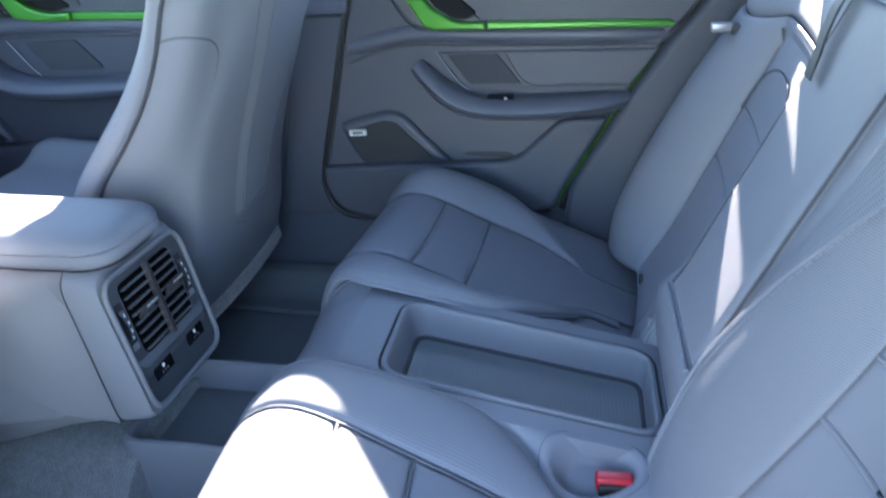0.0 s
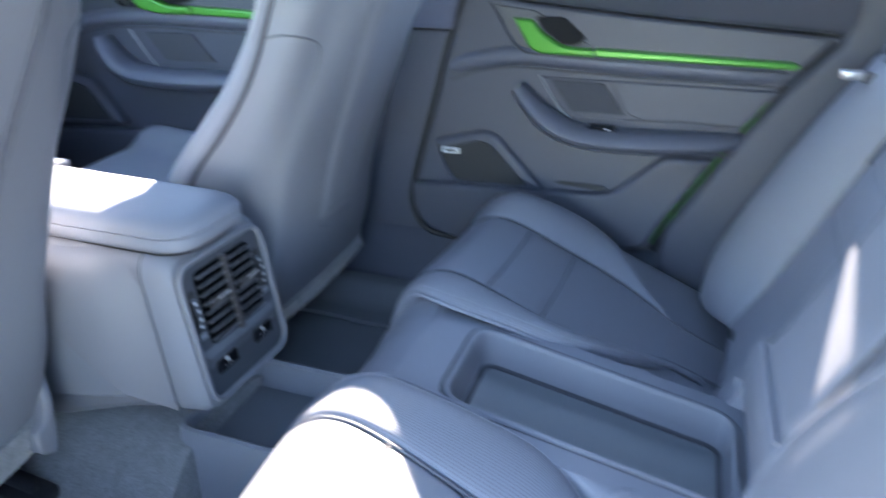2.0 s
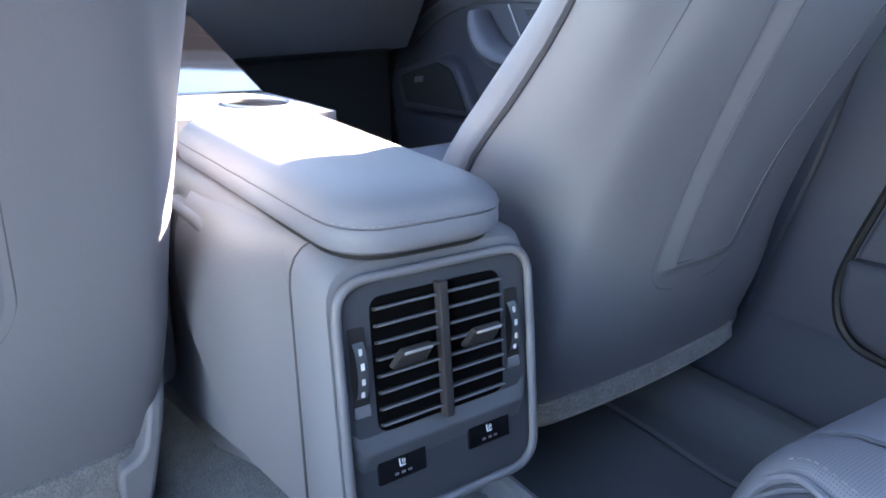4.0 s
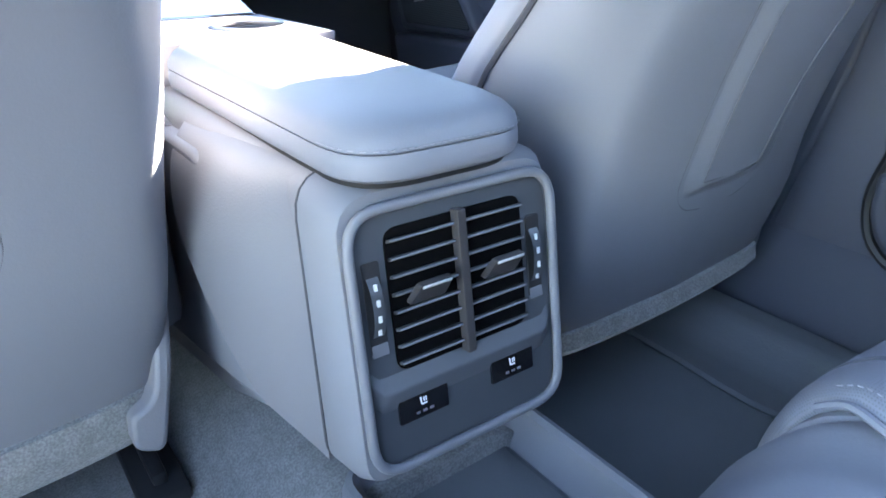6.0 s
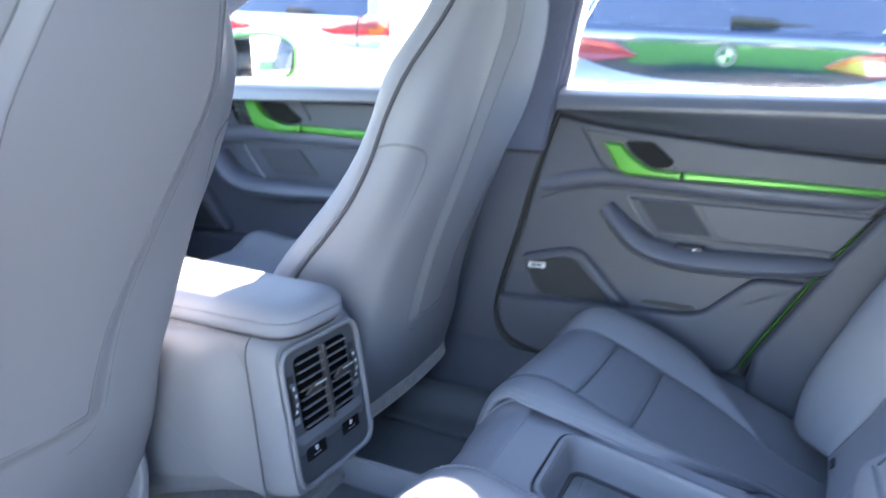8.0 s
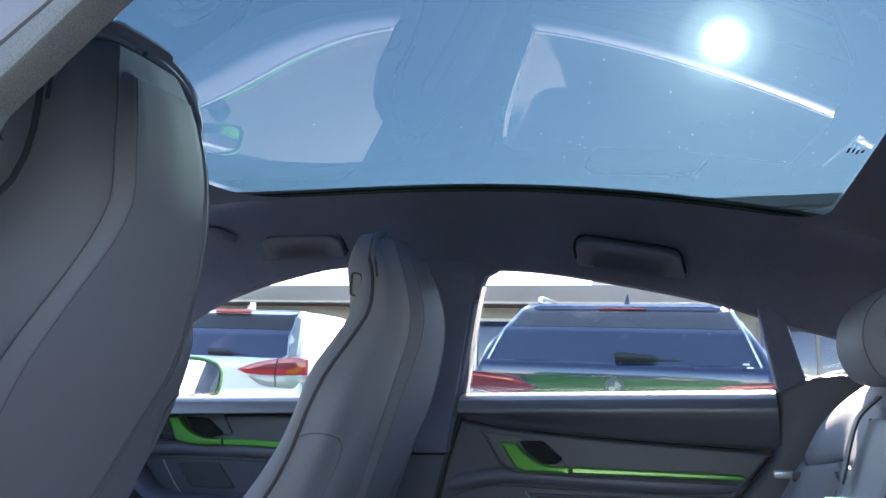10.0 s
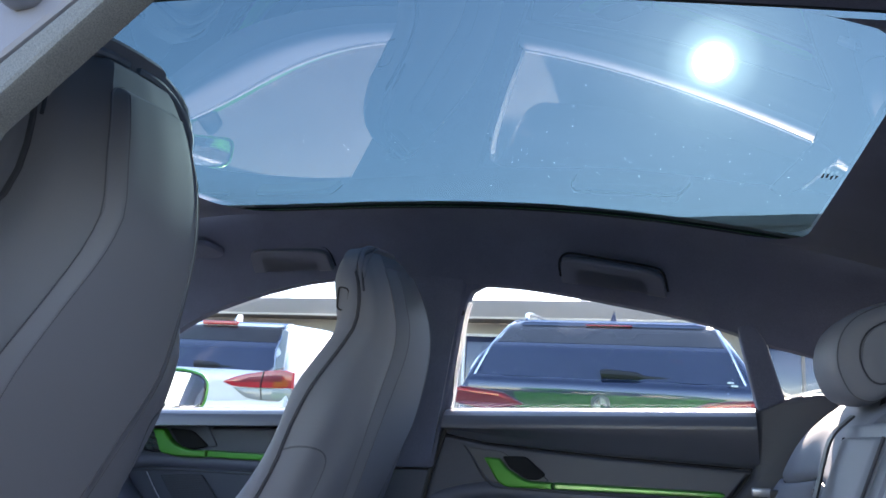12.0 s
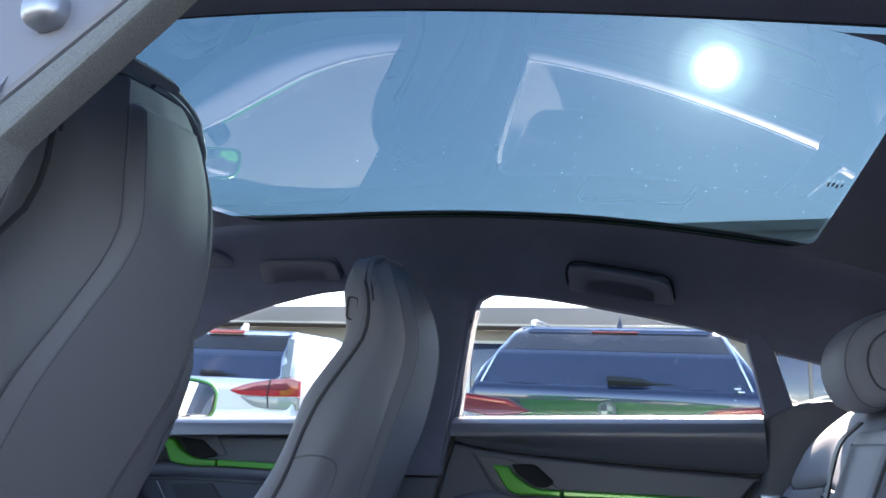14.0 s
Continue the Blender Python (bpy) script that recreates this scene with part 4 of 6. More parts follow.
    u = -0.0905 + 0.182 * k / 24
    f = math.sqrt(max(0.0, 1 - max(0.0, abs(u - 0.0005) - 0.080) ** 2 / 0.0112 ** 2))
    lip.append([on_panel(u, v + 0.012 * (1 - f), 0.002 - (0.0018 + h * f)) for v, h in ((-0.0560, 0.0), (-0.0470, 0.0038), (-0.0405, 0.0062), (-0.0385, 0.0064), (-0.0370, 0.0058), (-0.0275, 0.0006), (-0.0260, 0.0))])
part("vent_ledge", loft(lip, False, False), M_lit_lip, vp, "slanting lip under the vents")
part("vent_duct_shade", plate(rounded([(-0.066, -0.026), (0.066, -0.026), (0.066, 0.087), (-0.066, 0.087)], 0.012), lambda u, v, d: on_panel(u, v, d - 0.0012), 0.002, 0.0003), M_duct_shade, vp)
part("centre_bar", plate(rounded([(-0.0042, -0.029), (0.0042, -0.029), (0.0042, 0.089), (-0.0042, 0.089)], 0.0015), lambda u, v, d: on_panel(u, v, d - 0.010), 0.012, 0.0012), M_tab, vp)
for sx in (-1, 1):
    for i in range(8):
        v = -0.018 + 0.0138 * i
        part("vent_slat", plate(rounded([(sx * 0.0045, -0.0013), (sx * 0.064, -0.0013), (sx * 0.064, 0.0013), (sx * 0.0045, 0.0013)] if sx > 0 else [(-0.064, -0.0013), (-0.0045, -0.0013), (-0.0045, 0.0013), (-0.064, 0.0013)], 0.0005), lambda a, b, d, v=v: on_panel(a, v + b - d * 0.22, d - 0.006), 0.016, 0.0006), M_slat, vp)
        part("slat_edge", tube([on_panel(sx * 0.0055, v, -0.0064), on_panel(sx * 0.0635, v, -0.0064)], 0.0008, 6, up=(1, 0, 0)), M_bezel, vp)
    part("vent_tab", plate(rounded([(sx * 0.036 - 0.0165, 0.0255), (sx * 0.036 + 0.0165, 0.0255), (sx * 0.036 + 0.0150, 0.0445), (sx * 0.036 - 0.0150, 0.0445)], 0.003), lambda a, b, d: on_panel(a, b + 0.25 * d, d - 0.0065 - 0.85 * (b - 0.0255)), 0.006, 0.0015), M_tab, vp)
    part("tab_inlay", plate(rounded([(sx * 0.036 - 0.0130, 0.0412), (sx * 0.036 + 0.0130, 0.0412), (sx * 0.036 + 0.0130, 0.0438), (sx * 0.036 - 0.0130, 0.0438)], 0.0008), lambda a, b, d: on_panel(a, b, d - 0.0082 - 0.85 * (b - 0.0255)), 0.003, 0.0004), M_badge, vp)
    # thumb wheel in its slot
    part("wheel_slot", plate(rounded([(sx * 0.079 - 0.0075, -0.006), (sx * 0.079 + 0.0075, -0.006), (sx * 0.079 + 0.0075, 0.066), (sx * 0.079 - 0.0075, 0.066)], 0.003), lambda a, b, d: on_panel(a, b, d - 0.001), 0.002, 0.0003), M_black, vp)
    wh = []
    for k in range(11):
        a = radians(-62 + 12.4 * k)
        wh.append([on_panel(sx * 0.079 + q, 0.031 + 0.026 * math.sin(a) * 1.05, -(0.0125 * (math.cos(a) - 0.45))) for q in (-0.005, -0.003, 0.003, 0.005)])
    part("thumb_wheel", loft(wh, False, False), M_graph, vp, "grey thumb wheel")
    for k in range(4):
        a = radians(-42 + 26 * k)
        c0 = 0.031 + 0.0275 * math.sin(a)
        part("wheel_mark", plate(rounded([(sx * 0.079 - 0.0015, c0 - 0.0026), (sx * 0.079 + 0.0015, c0 - 0.0026), (sx * 0.079 + 0.0015, c0 + 0.0026), (sx * 0.079 - 0.0015, c0 + 0.0026)], 0.0006), lambda a2, b, d, a=a: on_panel(a2, b, d - 0.0128 * (math.cos(a) - 0.45) - 0.0006), 0.001, 0.0002), M_badge, vp)
    part("wheel_foot", plate(rounded([(sx * 0.079 - 0.007, -0.0075), (sx * 0.079 + 0.007, -0.0075), (sx * 0.079 + 0.007, 0.002), (sx * 0.079 - 0.007, 0.002)], 0.001), lambda a, b, d: on_panel(a, b, d - 0.0022 + (b + 0.0075) * 0.1), 0.002, 0.0003), M_silver, vp)
    # heated-seat switch
    cx = sx * 0.0465
    part("seat_heat_switch", plate(rounded([(cx - 0.0235, -0.0705), (cx + 0.0235, -0.0705), (cx + 0.0235, -0.0465), (cx - 0.0235, -0.0465)], 0.0015), lambda a, b, d: on_panel(a, b, d - 0.0022), 0.004, 0.0008), M_gloss, vp, "glossy black heated seat switch")
    part("switch_edge", plate(rounded([(cx - 0.023, -0.0475), (cx + 0.023, -0.0475), (cx + 0.023, -0.0463), (cx - 0.023, -0.0463)], 0.0004), lambda a, b, d: on_panel(a, b, d - 0.0034), 0.002, 0.0003), M_chrome, vp)
    for k in (-1, 0, 1):
        part("level_lamp", plate(rounded([(cx + k * 0.0065 - 0.002, -0.0662), (cx + k * 0.0065 + 0.002, -0.0662), (cx + k * 0.0065 + 0.002, -0.0640), (cx + k * 0.0065 - 0.002, -0.0640)], 0.0005), lambda a, b, d: on_panel(a, b, d - 0.0025), 0.0006, 0.0001), M_silver, vp)
    icon = joined(
        plate(rounded([(cx - 0.0035, -0.0605), (cx + 0.003, -0.0605), (cx + 0.0035, -0.0588), (cx - 0.0035, -0.0588)], 0.0006), lambda a, b, d: on_panel(a, b, d - 0.0026), 0.0006, 0.0001),
        plate(rounded([(cx - 0.0042, -0.0600), (cx - 0.0025, -0.0600), (cx - 0.0035, -0.0515), (cx - 0.0052, -0.0515)], 0.0006), lambda a, b, d: on_panel(a, b, d - 0.0026), 0.0006, 0.0001),
        plate(rounded([(cx - 0.001, -0.0575), (cx + 0.0002, -0.0575), (cx + 0.0002, -0.0525), (cx - 0.001, -0.0525)], 0.0004), lambda a, b, d: on_panel(a, b, d - 0.0026), 0.0006, 0.0001),
        plate(rounded([(cx + 0.0015, -0.0575), (cx + 0.0027, -0.0575), (cx + 0.0027, -0.0525), (cx + 0.0015, -0.0525)], 0.0004), lambda a, b, d: on_panel(a, b, d - 0.0026), 0.0006, 0.0001))
    for v in icon.verts:
        v.co = on_panel(cx, -0.0565, 0) + (v.co - on_panel(cx, -0.0565, 0)) * 0.78
    bmesh.ops.translate(icon, vec=PAN.to_3x3() @ Vector((0, 0, 0.0007)), verts=icon.verts)
    part("switch_icon", icon, M_white, vp)

# armrest lid and the cup holder deck in front of it
lid = thing("armrest_lid", cabin_pt(-0.1, 0, 0.49), "padded grey leather armrest lid on the console", "armrest")


def lid_ring(z, grow, x1=0.012):
    return [Vector((p.x, p.y, z + 0.03 * max(0.0, -0.1 - p.x) * 0.5)) for p in rounded([(-0.36, -0.094 - grow), (x1 + grow, -0.092 - grow), (x1 + grow, 0.068 + grow), (-0.36, 0.082 + grow)], [0.02, 0.05, 0.05, 0.02], 8)]


part("lower_lid", loft([lid_ring(0.4885, -0.010), lid_ring(0.4900, -0.003), lid_ring(0.4940, 0.002), lid_ring(0.5000, 0.0035), lid_ring(0.5100, 0.003), lid_ring(0.5118, 0.0020)]), M_leather, lid)
part("lid_cushion", loft([lid_ring(0.5123, 0.0016), lid_ring(0.5138, 0.0030), lid_ring(0.521, 0.0015), lid_ring(0.528, -0.004), lid_ring(0.533, -0.012), lid_ring(0.5365, -0.024), lid_ring(0.538, -0.045)]), M_leather, lid)
part("lid_stitching", stitches([lid_ring(0.5155, 0.0034)[i] for i in range(9, 27)]), M_thread, lid)
part("lid_gap_shade", loft([[p + Vector((0, 0, 0)) for p in lid_ring(0.486, -0.004)], lid_ring(0.4935, -0.003)]), M_seal, con)
deck = thing("cup_holder_deck", cabin_pt(-0.6, 0, 0.5), "sunlit grey console deck with a round cup holder", "console deck")
circ = [Vector((-0.435 + 0.042 * math.cos(2 * math.pi * i / 32), 0.030 + 0.042 * math.sin(2 * math.pi * i / 32))) for i in range(32)]
sq = []
for i in range(32):
    a = 2 * math.pi * i / 32
    c, s = math.cos(a), math.sin(a)
    k = min(0.105 / max(1e-6, abs(c)), 0.105 / max(1e-6, abs(s)))
    sq.append(Vector((-0.47 + c * k, s * k)))
dz = lambda x: 0.536 - 0.02 * max(0.0, -0.42 - x)
part("deck_top", loft([[Vector((p.x, p.y, 0.49)) for p in sq], [Vector((p.x, p.y, dz(p.x))) for p in sq], [Vector((p.x, p.y, dz(p.x) + 0.003)) for p in circ], [Vector((p.x * 0.98 - 0.0087, p.y * 0.98 + 0.0006, dz(p.x) - 0.004)) for p in circ]], True, False), M_leather, deck)
part("cup_well", loft([[Vector((p.x * 0.98 - 0.0087, p.y * 0.98 + 0.0006, dz(p.x) - 0.003)) for p in circ], [Vector((p.x * 0.96 - 0.0174, p.y * 0.94 + 0.0018, 0.47)) for p in circ]], True, True), M_recess_shade, deck, "dark cup holder well")
part("cup_rim", tube([(p.x, p.y, dz(p.x) + 0.003) for p in circ], 0.003, 6, closed=True, up=(0, 0, 1)), M_silver, deck, "satin silver cup holder rim")
part("front_deck", plate(rounded([(-1.0, -0.1), (-0.577, -0.105), (-0.577, 0.105), (-1.0, 0.1)], 0.01), lambda u, v, d: Vector((u, v, 0.535 - d + 0.35 * max(0, -0.62 - u))), 0.03, 0.004), M_gloss, deck, "glossy black control panel")

PLACE[0] = Matrix()
# ---- bin on the tunnel between console and bench ----
tb = thing("tunnel_bin", cabin_pt(0.05, 0, 0.12), "grey moulded plastic storage bin on the tunnel floor", "storage bin")


def bin_ring(grow, z):
    return [Vector((p.x, p.y, z)) for p in rounded([(-0.05 - grow, -0.085 - grow), (0.19, -0.085 - grow), (0.19, 0.098 + grow), (-0.05 - grow, 0.098 + grow)], 0.02 + grow, 5)]


part("shell", loft([bin_ring(0.02, 0.06), bin_ring(0.016, 0.185), bin_ring(0.012, 0.198), bin_ring(0.006, 0.2), bin_ring(0.0, 0.196), bin_ring(-0.006, 0.165), bin_ring(-0.012, 0.152)], True, True), M_shell, tb)
part("bin_mat", loft([bin_ring(-0.014, 0.150), bin_ring(-0.015, 0.1545), bin_ring(-0.02, 0.156)], True, True), M_mat, tb, "dark rubber bin liner")

# ---- rear bench ----
# the bench's own middle plane leans a little in the cabin's frame
BENCH = pose(0.4, 0, 0.35) @ pose(0, 0, 0, -3.0, 0, 2.0) @ pose(-0.4, 0, -0.35)
CUSH = [(0.0, 0.185, 0.235), (0.06, 0.196, 0.295), (0.12, 0.222, 0.350), (0.17, 0.262, 0.379), (0.21, 0.300, 0.382), (0.27, 0.352, 0.364), (0.365, 0.439, 0.323), (0.50, 0.563, 0.269), (0.64, 0.692, 0.212), (0.70, 0.745, 0.19)]
IN_SEAM = [(0.0, 0.190), (0.40, 0.191), (0.47, 0.212), (0.53, 0.248), (0.58, 0.275), (0.70, 0.285)]
IN_EDGE = [(0.08, 0.130), (0.16, 0.118), (0.21, 0.096), (0.27, 0.098), (0.36, 0.112), (0.42, 0.122), (0.47, 0.150), (0.52, 0.195), (0.58, 0.262)]
IN_RISE = [(0.08, 0.0), (0.16, 0.003), (0.21, 0.006), (0.27, 0.013), (0.36, 0.026), (0.45, 0.030), (0.52, 0.016), (0.58, 0.0)]
OUT_SEAM = [(0.0, 0.478), (0.40, 0.478), (0.47, 0.466), (0.53, 0.440), (0.58, 0.420), (0.70, 0.415)]
OUT_EDGE = [(0.08, 0.565), (0.16, 0.578), (0.23, 0.586), (0.30, 0.596), (0.37, 0.596), (0.43, 0.570), (0.49, 0.505), (0.54, 0.445), (0.58, 0.428)]
OUT_RISE = [(0.08, 0.0), (0.16, 0.013), (0.24, 0.022), (0.36, 0.028), (0.46, 0.022), (0.58, 0.0)]
BACK_SLOPE = 0.43
BACK_IN = [(0.0, 0.276), (0.1, 0.284), (0.3, 0.325), (0.4, 0.338), (0.55, 0.342), (0.7, 0.342)]


def cush_base(u, v):
    x, z = interp(u, CUSH)
    return Vector((x, v, z - 0.031 * max(0.0, min(1.0, (v - 0.19) / 0.285)) - 0.35 * max(0.0, v - 0.60)))


def centre_pt(u, w):
    """w from 0 at the inboard seam to 0.28 at the outboard one."""
    t = w / 0.28
    v = interp(u, IN_SEAM) * (1 - t) + interp(u, OUT_SEAM) * t
    p = cush_base(u, v)
    p.z -= 0.007 * (1 - (2 * t - 1) ** 2) * min(1.0, u / 0.25)
    return p


def leaf_pt(u, t, seam, edge, rise):
    """A bolster: t from 0 at its seam to 1 at its stitched outer edge."""
    v = interp(u, seam) * (1 - t) + interp(u, edge) * t
    p = cush_base(u, v)
    h = interp(u, rise)
    p.z += h * math.sin(math.pi / 2 * min(1.0, t / 0.72)) - (0.25 * h + 0.006) * max(0.0, (t - 0.72) / 0.28) ** 2
    tuck = max(0.0, 1 - u / 0.17) * max(0.0, (t - 0.45) / 0.55) ** 2
    p.z -= 0.022 * tuck
    p.x += 0.016 * tuck
    return p


HOLLOW = [0.015, [(0.0, 0.25), (0.12, 0.225), (0.25, 0.195), (0.7, 0.185)], 0.3, 0.0, [(0.0, 0.13), (0.7, 0.13)]]  # extra depth of the middle panels, their inner seam, height of the inner bolster, how far its lower corner draws back, the bolster's piped edge


def back_pt(u, v):
    """u runs up the backrest from the cushion, v across it."""
    z = 0.20 + u * 0.918
    x = 0.690 + BACK_SLOPE * (z - 0.22)
    deep = 0.014 + 0.07 * max(0.0, min(0.25, v - 0.20))
    b = 0.0
    if v < 0.275:
        t = (0.275 - v) / 0.145
        b = 0.036 * HOLLOW[2] * math.sin(math.pi / 2 * min(1.0, t)) * interp(u, [(0, 0.3), (0.12, 0.75), (0.3, 1.0), (0.55, 0.75), (0.66, 0.4)])
    if v > 0.425:
        t = (v - 0.425) / 0.16
        b = 0.092 * math.sin(math.pi * min(1.0, t) * 0.66) * interp(u, [(0, 0.55), (0.12, 0.95), (0.25, 1.0), (0.40, 0.85), (0.50, 0.60), (0.58, 0.42), (0.66, 0.25)])
    dish = 0.003 * (1 - ((v - 0.35) / 0.075) ** 2) if 0.275 <= v <= 0.425 else 0.0
    crown = 0.05 * max(0.0, (u - 0.58) / 0.1) ** 2
    if v < 0.13:
        b -= 0.05 * ((0.13 - v) / 0.03) ** 1.5
    seam = interp(u, HOLLOW[1])
    edge_in = max(0.0, min(1.0, (0.275 - v) / 0.05))
    edge_out = max(0.0, min(1.0, (v - 0.425) / 0.05))
    top_out = max(0.0, min(1.0, (u - 0.50) / 0.05))
    deep += HOLLOW[0] * (1 - max(edge_in, edge_out, top_out)) ** 2 * min(1.0, u / 0.12)
    piped = interp(u, HOLLOW[4])
    y = piped + (v - 0.13) * (0.3 + 35.0 * (piped - 0.13)) if v < 0.13 else piped + (v - 0.13) * (seam - piped) / 0.145 if v < 0.275 else seam + (v - 0.275) * (0.425 - seam) / 0.15 if v < 0.425 else v
    y += HOLLOW[3] * max(0.0, 1 - u / 0.24) ** 2 * max(0.0, min(1.0, (0.275 - v) / 0.173))
    return Vector((x + deep - b * 0.92 + dish + crown, y, z - b * 0.30))


def rear_seat(label, c1=0.299, c2=0.373, arch=0.496, end=0.565, top=0.63):
    s = thing("rear_seat", cabin_pt(0.5, 0.34, 0.2), label, "car seat", "rear seats")
    part("cushion_base", pad(lambda u, v: cush_base(u, v) - Vector((-0.008, 0, 0.011)), 0.0, 0.70, 0.126, 0.62, 34, 22, 0.0, 0.01, 0.01), M_leather, s)
    part("seat_front_panel", pad(centre_pt, 0.0, 0.2655, 0.001, 0.279, 34, 24, 0.002, 0.011, 0.006), M_leather, s)
    part("seat_middle_panel", pad(centre_pt, 0.2675, 0.3615, 0.001, 0.279, 16, 24, 0.002, 0.011, 0.006), M_perf, s)
    part("seat_rear_panel", pad(centre_pt, 0.3635, 0.69, 0.001, 0.279, 26, 24, 0.002, 0.011, 0.006), M_perf, s)
    outer = lambda u, w: leaf_pt(u, w / 0.11, OUT_SEAM, OUT_EDGE, OUT_RISE)
    inner = lambda u, w: leaf_pt(u, w / 0.08, IN_SEAM, IN_EDGE, IN_RISE)
    part("outer_bolster", pad(outer, 0.0, 0.565, 0.001, 0.11, 46, 24, 0.001, 0.010, 0.006), M_perf, s, "perforated leather side bolster")
    part("inner_bolster", pad(inner, 0.0, end, 0.001, 0.08, 46, 20, 0.001, 0.009, 0.006), M_perf, s, "perforated leather side bolster")
    part("front_skirt", pad(lambda u, v: Vector((0.188 - (0.25 - u) * 0.10, v, u)), 0.05, 0.262, 0.10, 0.60, 10, 14, 0, 0.01, 0.008), M_carpet, s)
    part("outer_piping", tube([outer(0.14 + 0.42 * i / 40, 0.110) + Vector((0, 0, 0.0)) for i in range(41)], 0.003), M_leather, s)
    part("outer_stitching", stitches([outer(0.15 + 0.40 * i / 50, 0.094) + Vector((0, 0, 0.0035)) for i in range(51)]), M_thread, s)
    part("inner_piping", tube([inner(0.14 + 0.42 * i / 40, 0.080) for i in range(41)], 0.003), M_leather, s)
    part("inner_stitching", stitches([inner(0.15 + 0.40 * i / 50, 0.067) + Vector((0, 0, 0.0035)) for i in range(51)]), M_thread, s)
    # backrest
    part("back_lower_panel", pad(back_pt, 0.02, c1 - 0.001, 0.277, 0.423, 26, 18, 0.002, 0.006, 0.003), M_leather, s)
    part("back_middle_panel", pad(back_pt, c1 + 0.001, c2 - 0.001, 0.277, 0.423, 16, 18, 0.002, 0.006, 0.003), M_leather, s)
    part("back_upper_panel", pad(back_pt, c2 + 0.001, top - 0.001, 0.277, 0.423, 18, 18, 0.002, 0.006, 0.003), M_leather, s)
    part("back_top", pad(back_pt, top + 0.001, 0.685, 0.102, 0.60, 24, 34, 0.003, 0.016, 0.012), M_leather, s)
    part("back_outer_bolster", pad(back_pt, 0.02, top, 0.425, 0.60, 40, 28, 0.003, 0.012, 0.008), M_leather, s)
    part("back_inner_bolster", pad(back_pt, 0.02, top, 0.102, 0.275, 40, 30, 0.001, 0.010, 0.006), M_perf, s, "perforated leather side bolster")
    part("back_stitching", stitches([back_pt(0.04 + (top - 0.05) * i / 50, 0.144) + Vector((-0.0035, 0, 0.002)) for i in range(51)]), M_thread, s)
    part("back_piping", tube([back_pt(0.02 + (top - 0.02) * i / 40, 0.130) + Vector((0.0, -0.001, 0.0)) for i in range(41)], 0.003), M_leather, s)
    part("back_body", loft([[Vector((x, y, z)) for x, y in ((0.745 + BACK_SLOPE * (z - 0.22), 0.132), (0.775 + BACK_SLOPE * (z - 0.22), 0.62), (0.9 + BACK_SLOPE * (z - 0.22), 0.62), (0.9 + BACK_SLOPE * (z - 0.22), 0.132))] for z in (0.15, 0.5, 0.79)]), M_leather, s)
    # dark seam lines between the panels
    dn = Vector((0, 0, -0.0014))
    back = Vector((0.0015, 0, -0.0008))
    for u in (0.2665, 0.3625):
        part("cross_seam", tube([centre_pt(u, 0.28 * k / 20) + dn for k in range(21)], 0.0022, 6), M_seam, s)
    part("inner_seam", tube([centre_pt(0.05 + 0.62 * k / 40, 0.0) + dn for k in range(41)], 0.0022, 6), M_seam, s)
    part("outer_seam", tube([centre_pt(0.05 + 0.62 * k / 40, 0.28) + dn for k in range(41)], 0.0022, 6), M_seam, s)
    part("arch_seam", tube(smooth([back_pt(u, v) + Vector((-0.003, 0, 0.001)) for u, v in ((arch - 0.09, 0.422), (arch - 0.035, 0.414), (arch - 0.008, 0.388), (arch, 0.35), (arch - 0.008, 0.312), (arch - 0.035, 0.286), (arch - 0.09, 0.278))], 5), 0.0016, 6), M_groove, s)
    for u in (c1, c2, top):
        part("back_cross_seam", tube([back_pt(u, 0.278 + 0.144 * k / 12) + back for k in range(13)], 0.0030, 8), M_shell, s)
    for v in (0.2755, 0.4245):
        part("back_seam", tube([back_pt(0.02 + 0.46 * k / 40, v) + back for k in range(41)], 0.0020, 6), M_seam, s)
    # headrest
    prof = smooth([(0.936, 0.880, 0), (0.942, 0.845, 0), (0.956, 0.820, 0), (0.980, 0.811, 0), (1.004, 0.822, 0), (1.026, 0.845, 0), (1.060, 0.858, 0), (1.090, 0.880, 0), (1.098, 0.920, 0), (1.086, 0.958, 0), (1.050, 0.974, 0), (1.005, 0.968, 0), (0.966, 0.948, 0), (0.944, 0.918, 0)], 5, True)
    mid = Vector((1.030, 0.893, 0))

    def head_ring(y, k):
        return [Vector((mid.x + (p.x - mid.x) * k, 0.335 + y, mid.y + (p.y - mid.y) * k)) for p in prof]

    side_k = [(0.0, 1.0), (0.050, 0.995), (0.085, 0.975), (0.105, 0.935), (0.116, 0.885), (0.123, 0.80), (0.1265, 0.70), (0.1275, 0.61), (0.1245, 0.585), (0.1275, 0.55), (0.1285, 0.40), (0.1285, 0.15)]
    rings = [head_ring(-y, k) for y, k in side_k[:0:-1]] + [head_ring(y, k) for y, k in side_k]
    h = part("headrest", loft(rings), M_leather, s, "padded leather headrest")
    for y in (-0.1262, 0.1262):
        part("headrest_seam", tube(head_ring(y, 0.59), 0.0014, 6, closed=True), M_groove, h)
    for y in (-0.1145, 0.1145):
        part("headrest_piping", tube(head_ring(y, 0.897), 0.0011, 6, closed=True), M_seam, h)
    part("headrest_collar", tube([(1.00, 0.275, 0.765), (1.03, 0.275, 0.855)], 0.010, 10), M_black, s)
    part("anchor_slot", plate(rounded([(-0.012, -0.004), (0.012, -0.004), (0.012, 0.004), (-0.012, 0.004)], 0.002), lambda u, v, d: back_pt(0.035 + v, 0.385 + u) + Vector((-0.004 + d, 0, 0.004)), 0.003, 0.0008), M_gloss, s)
    return s


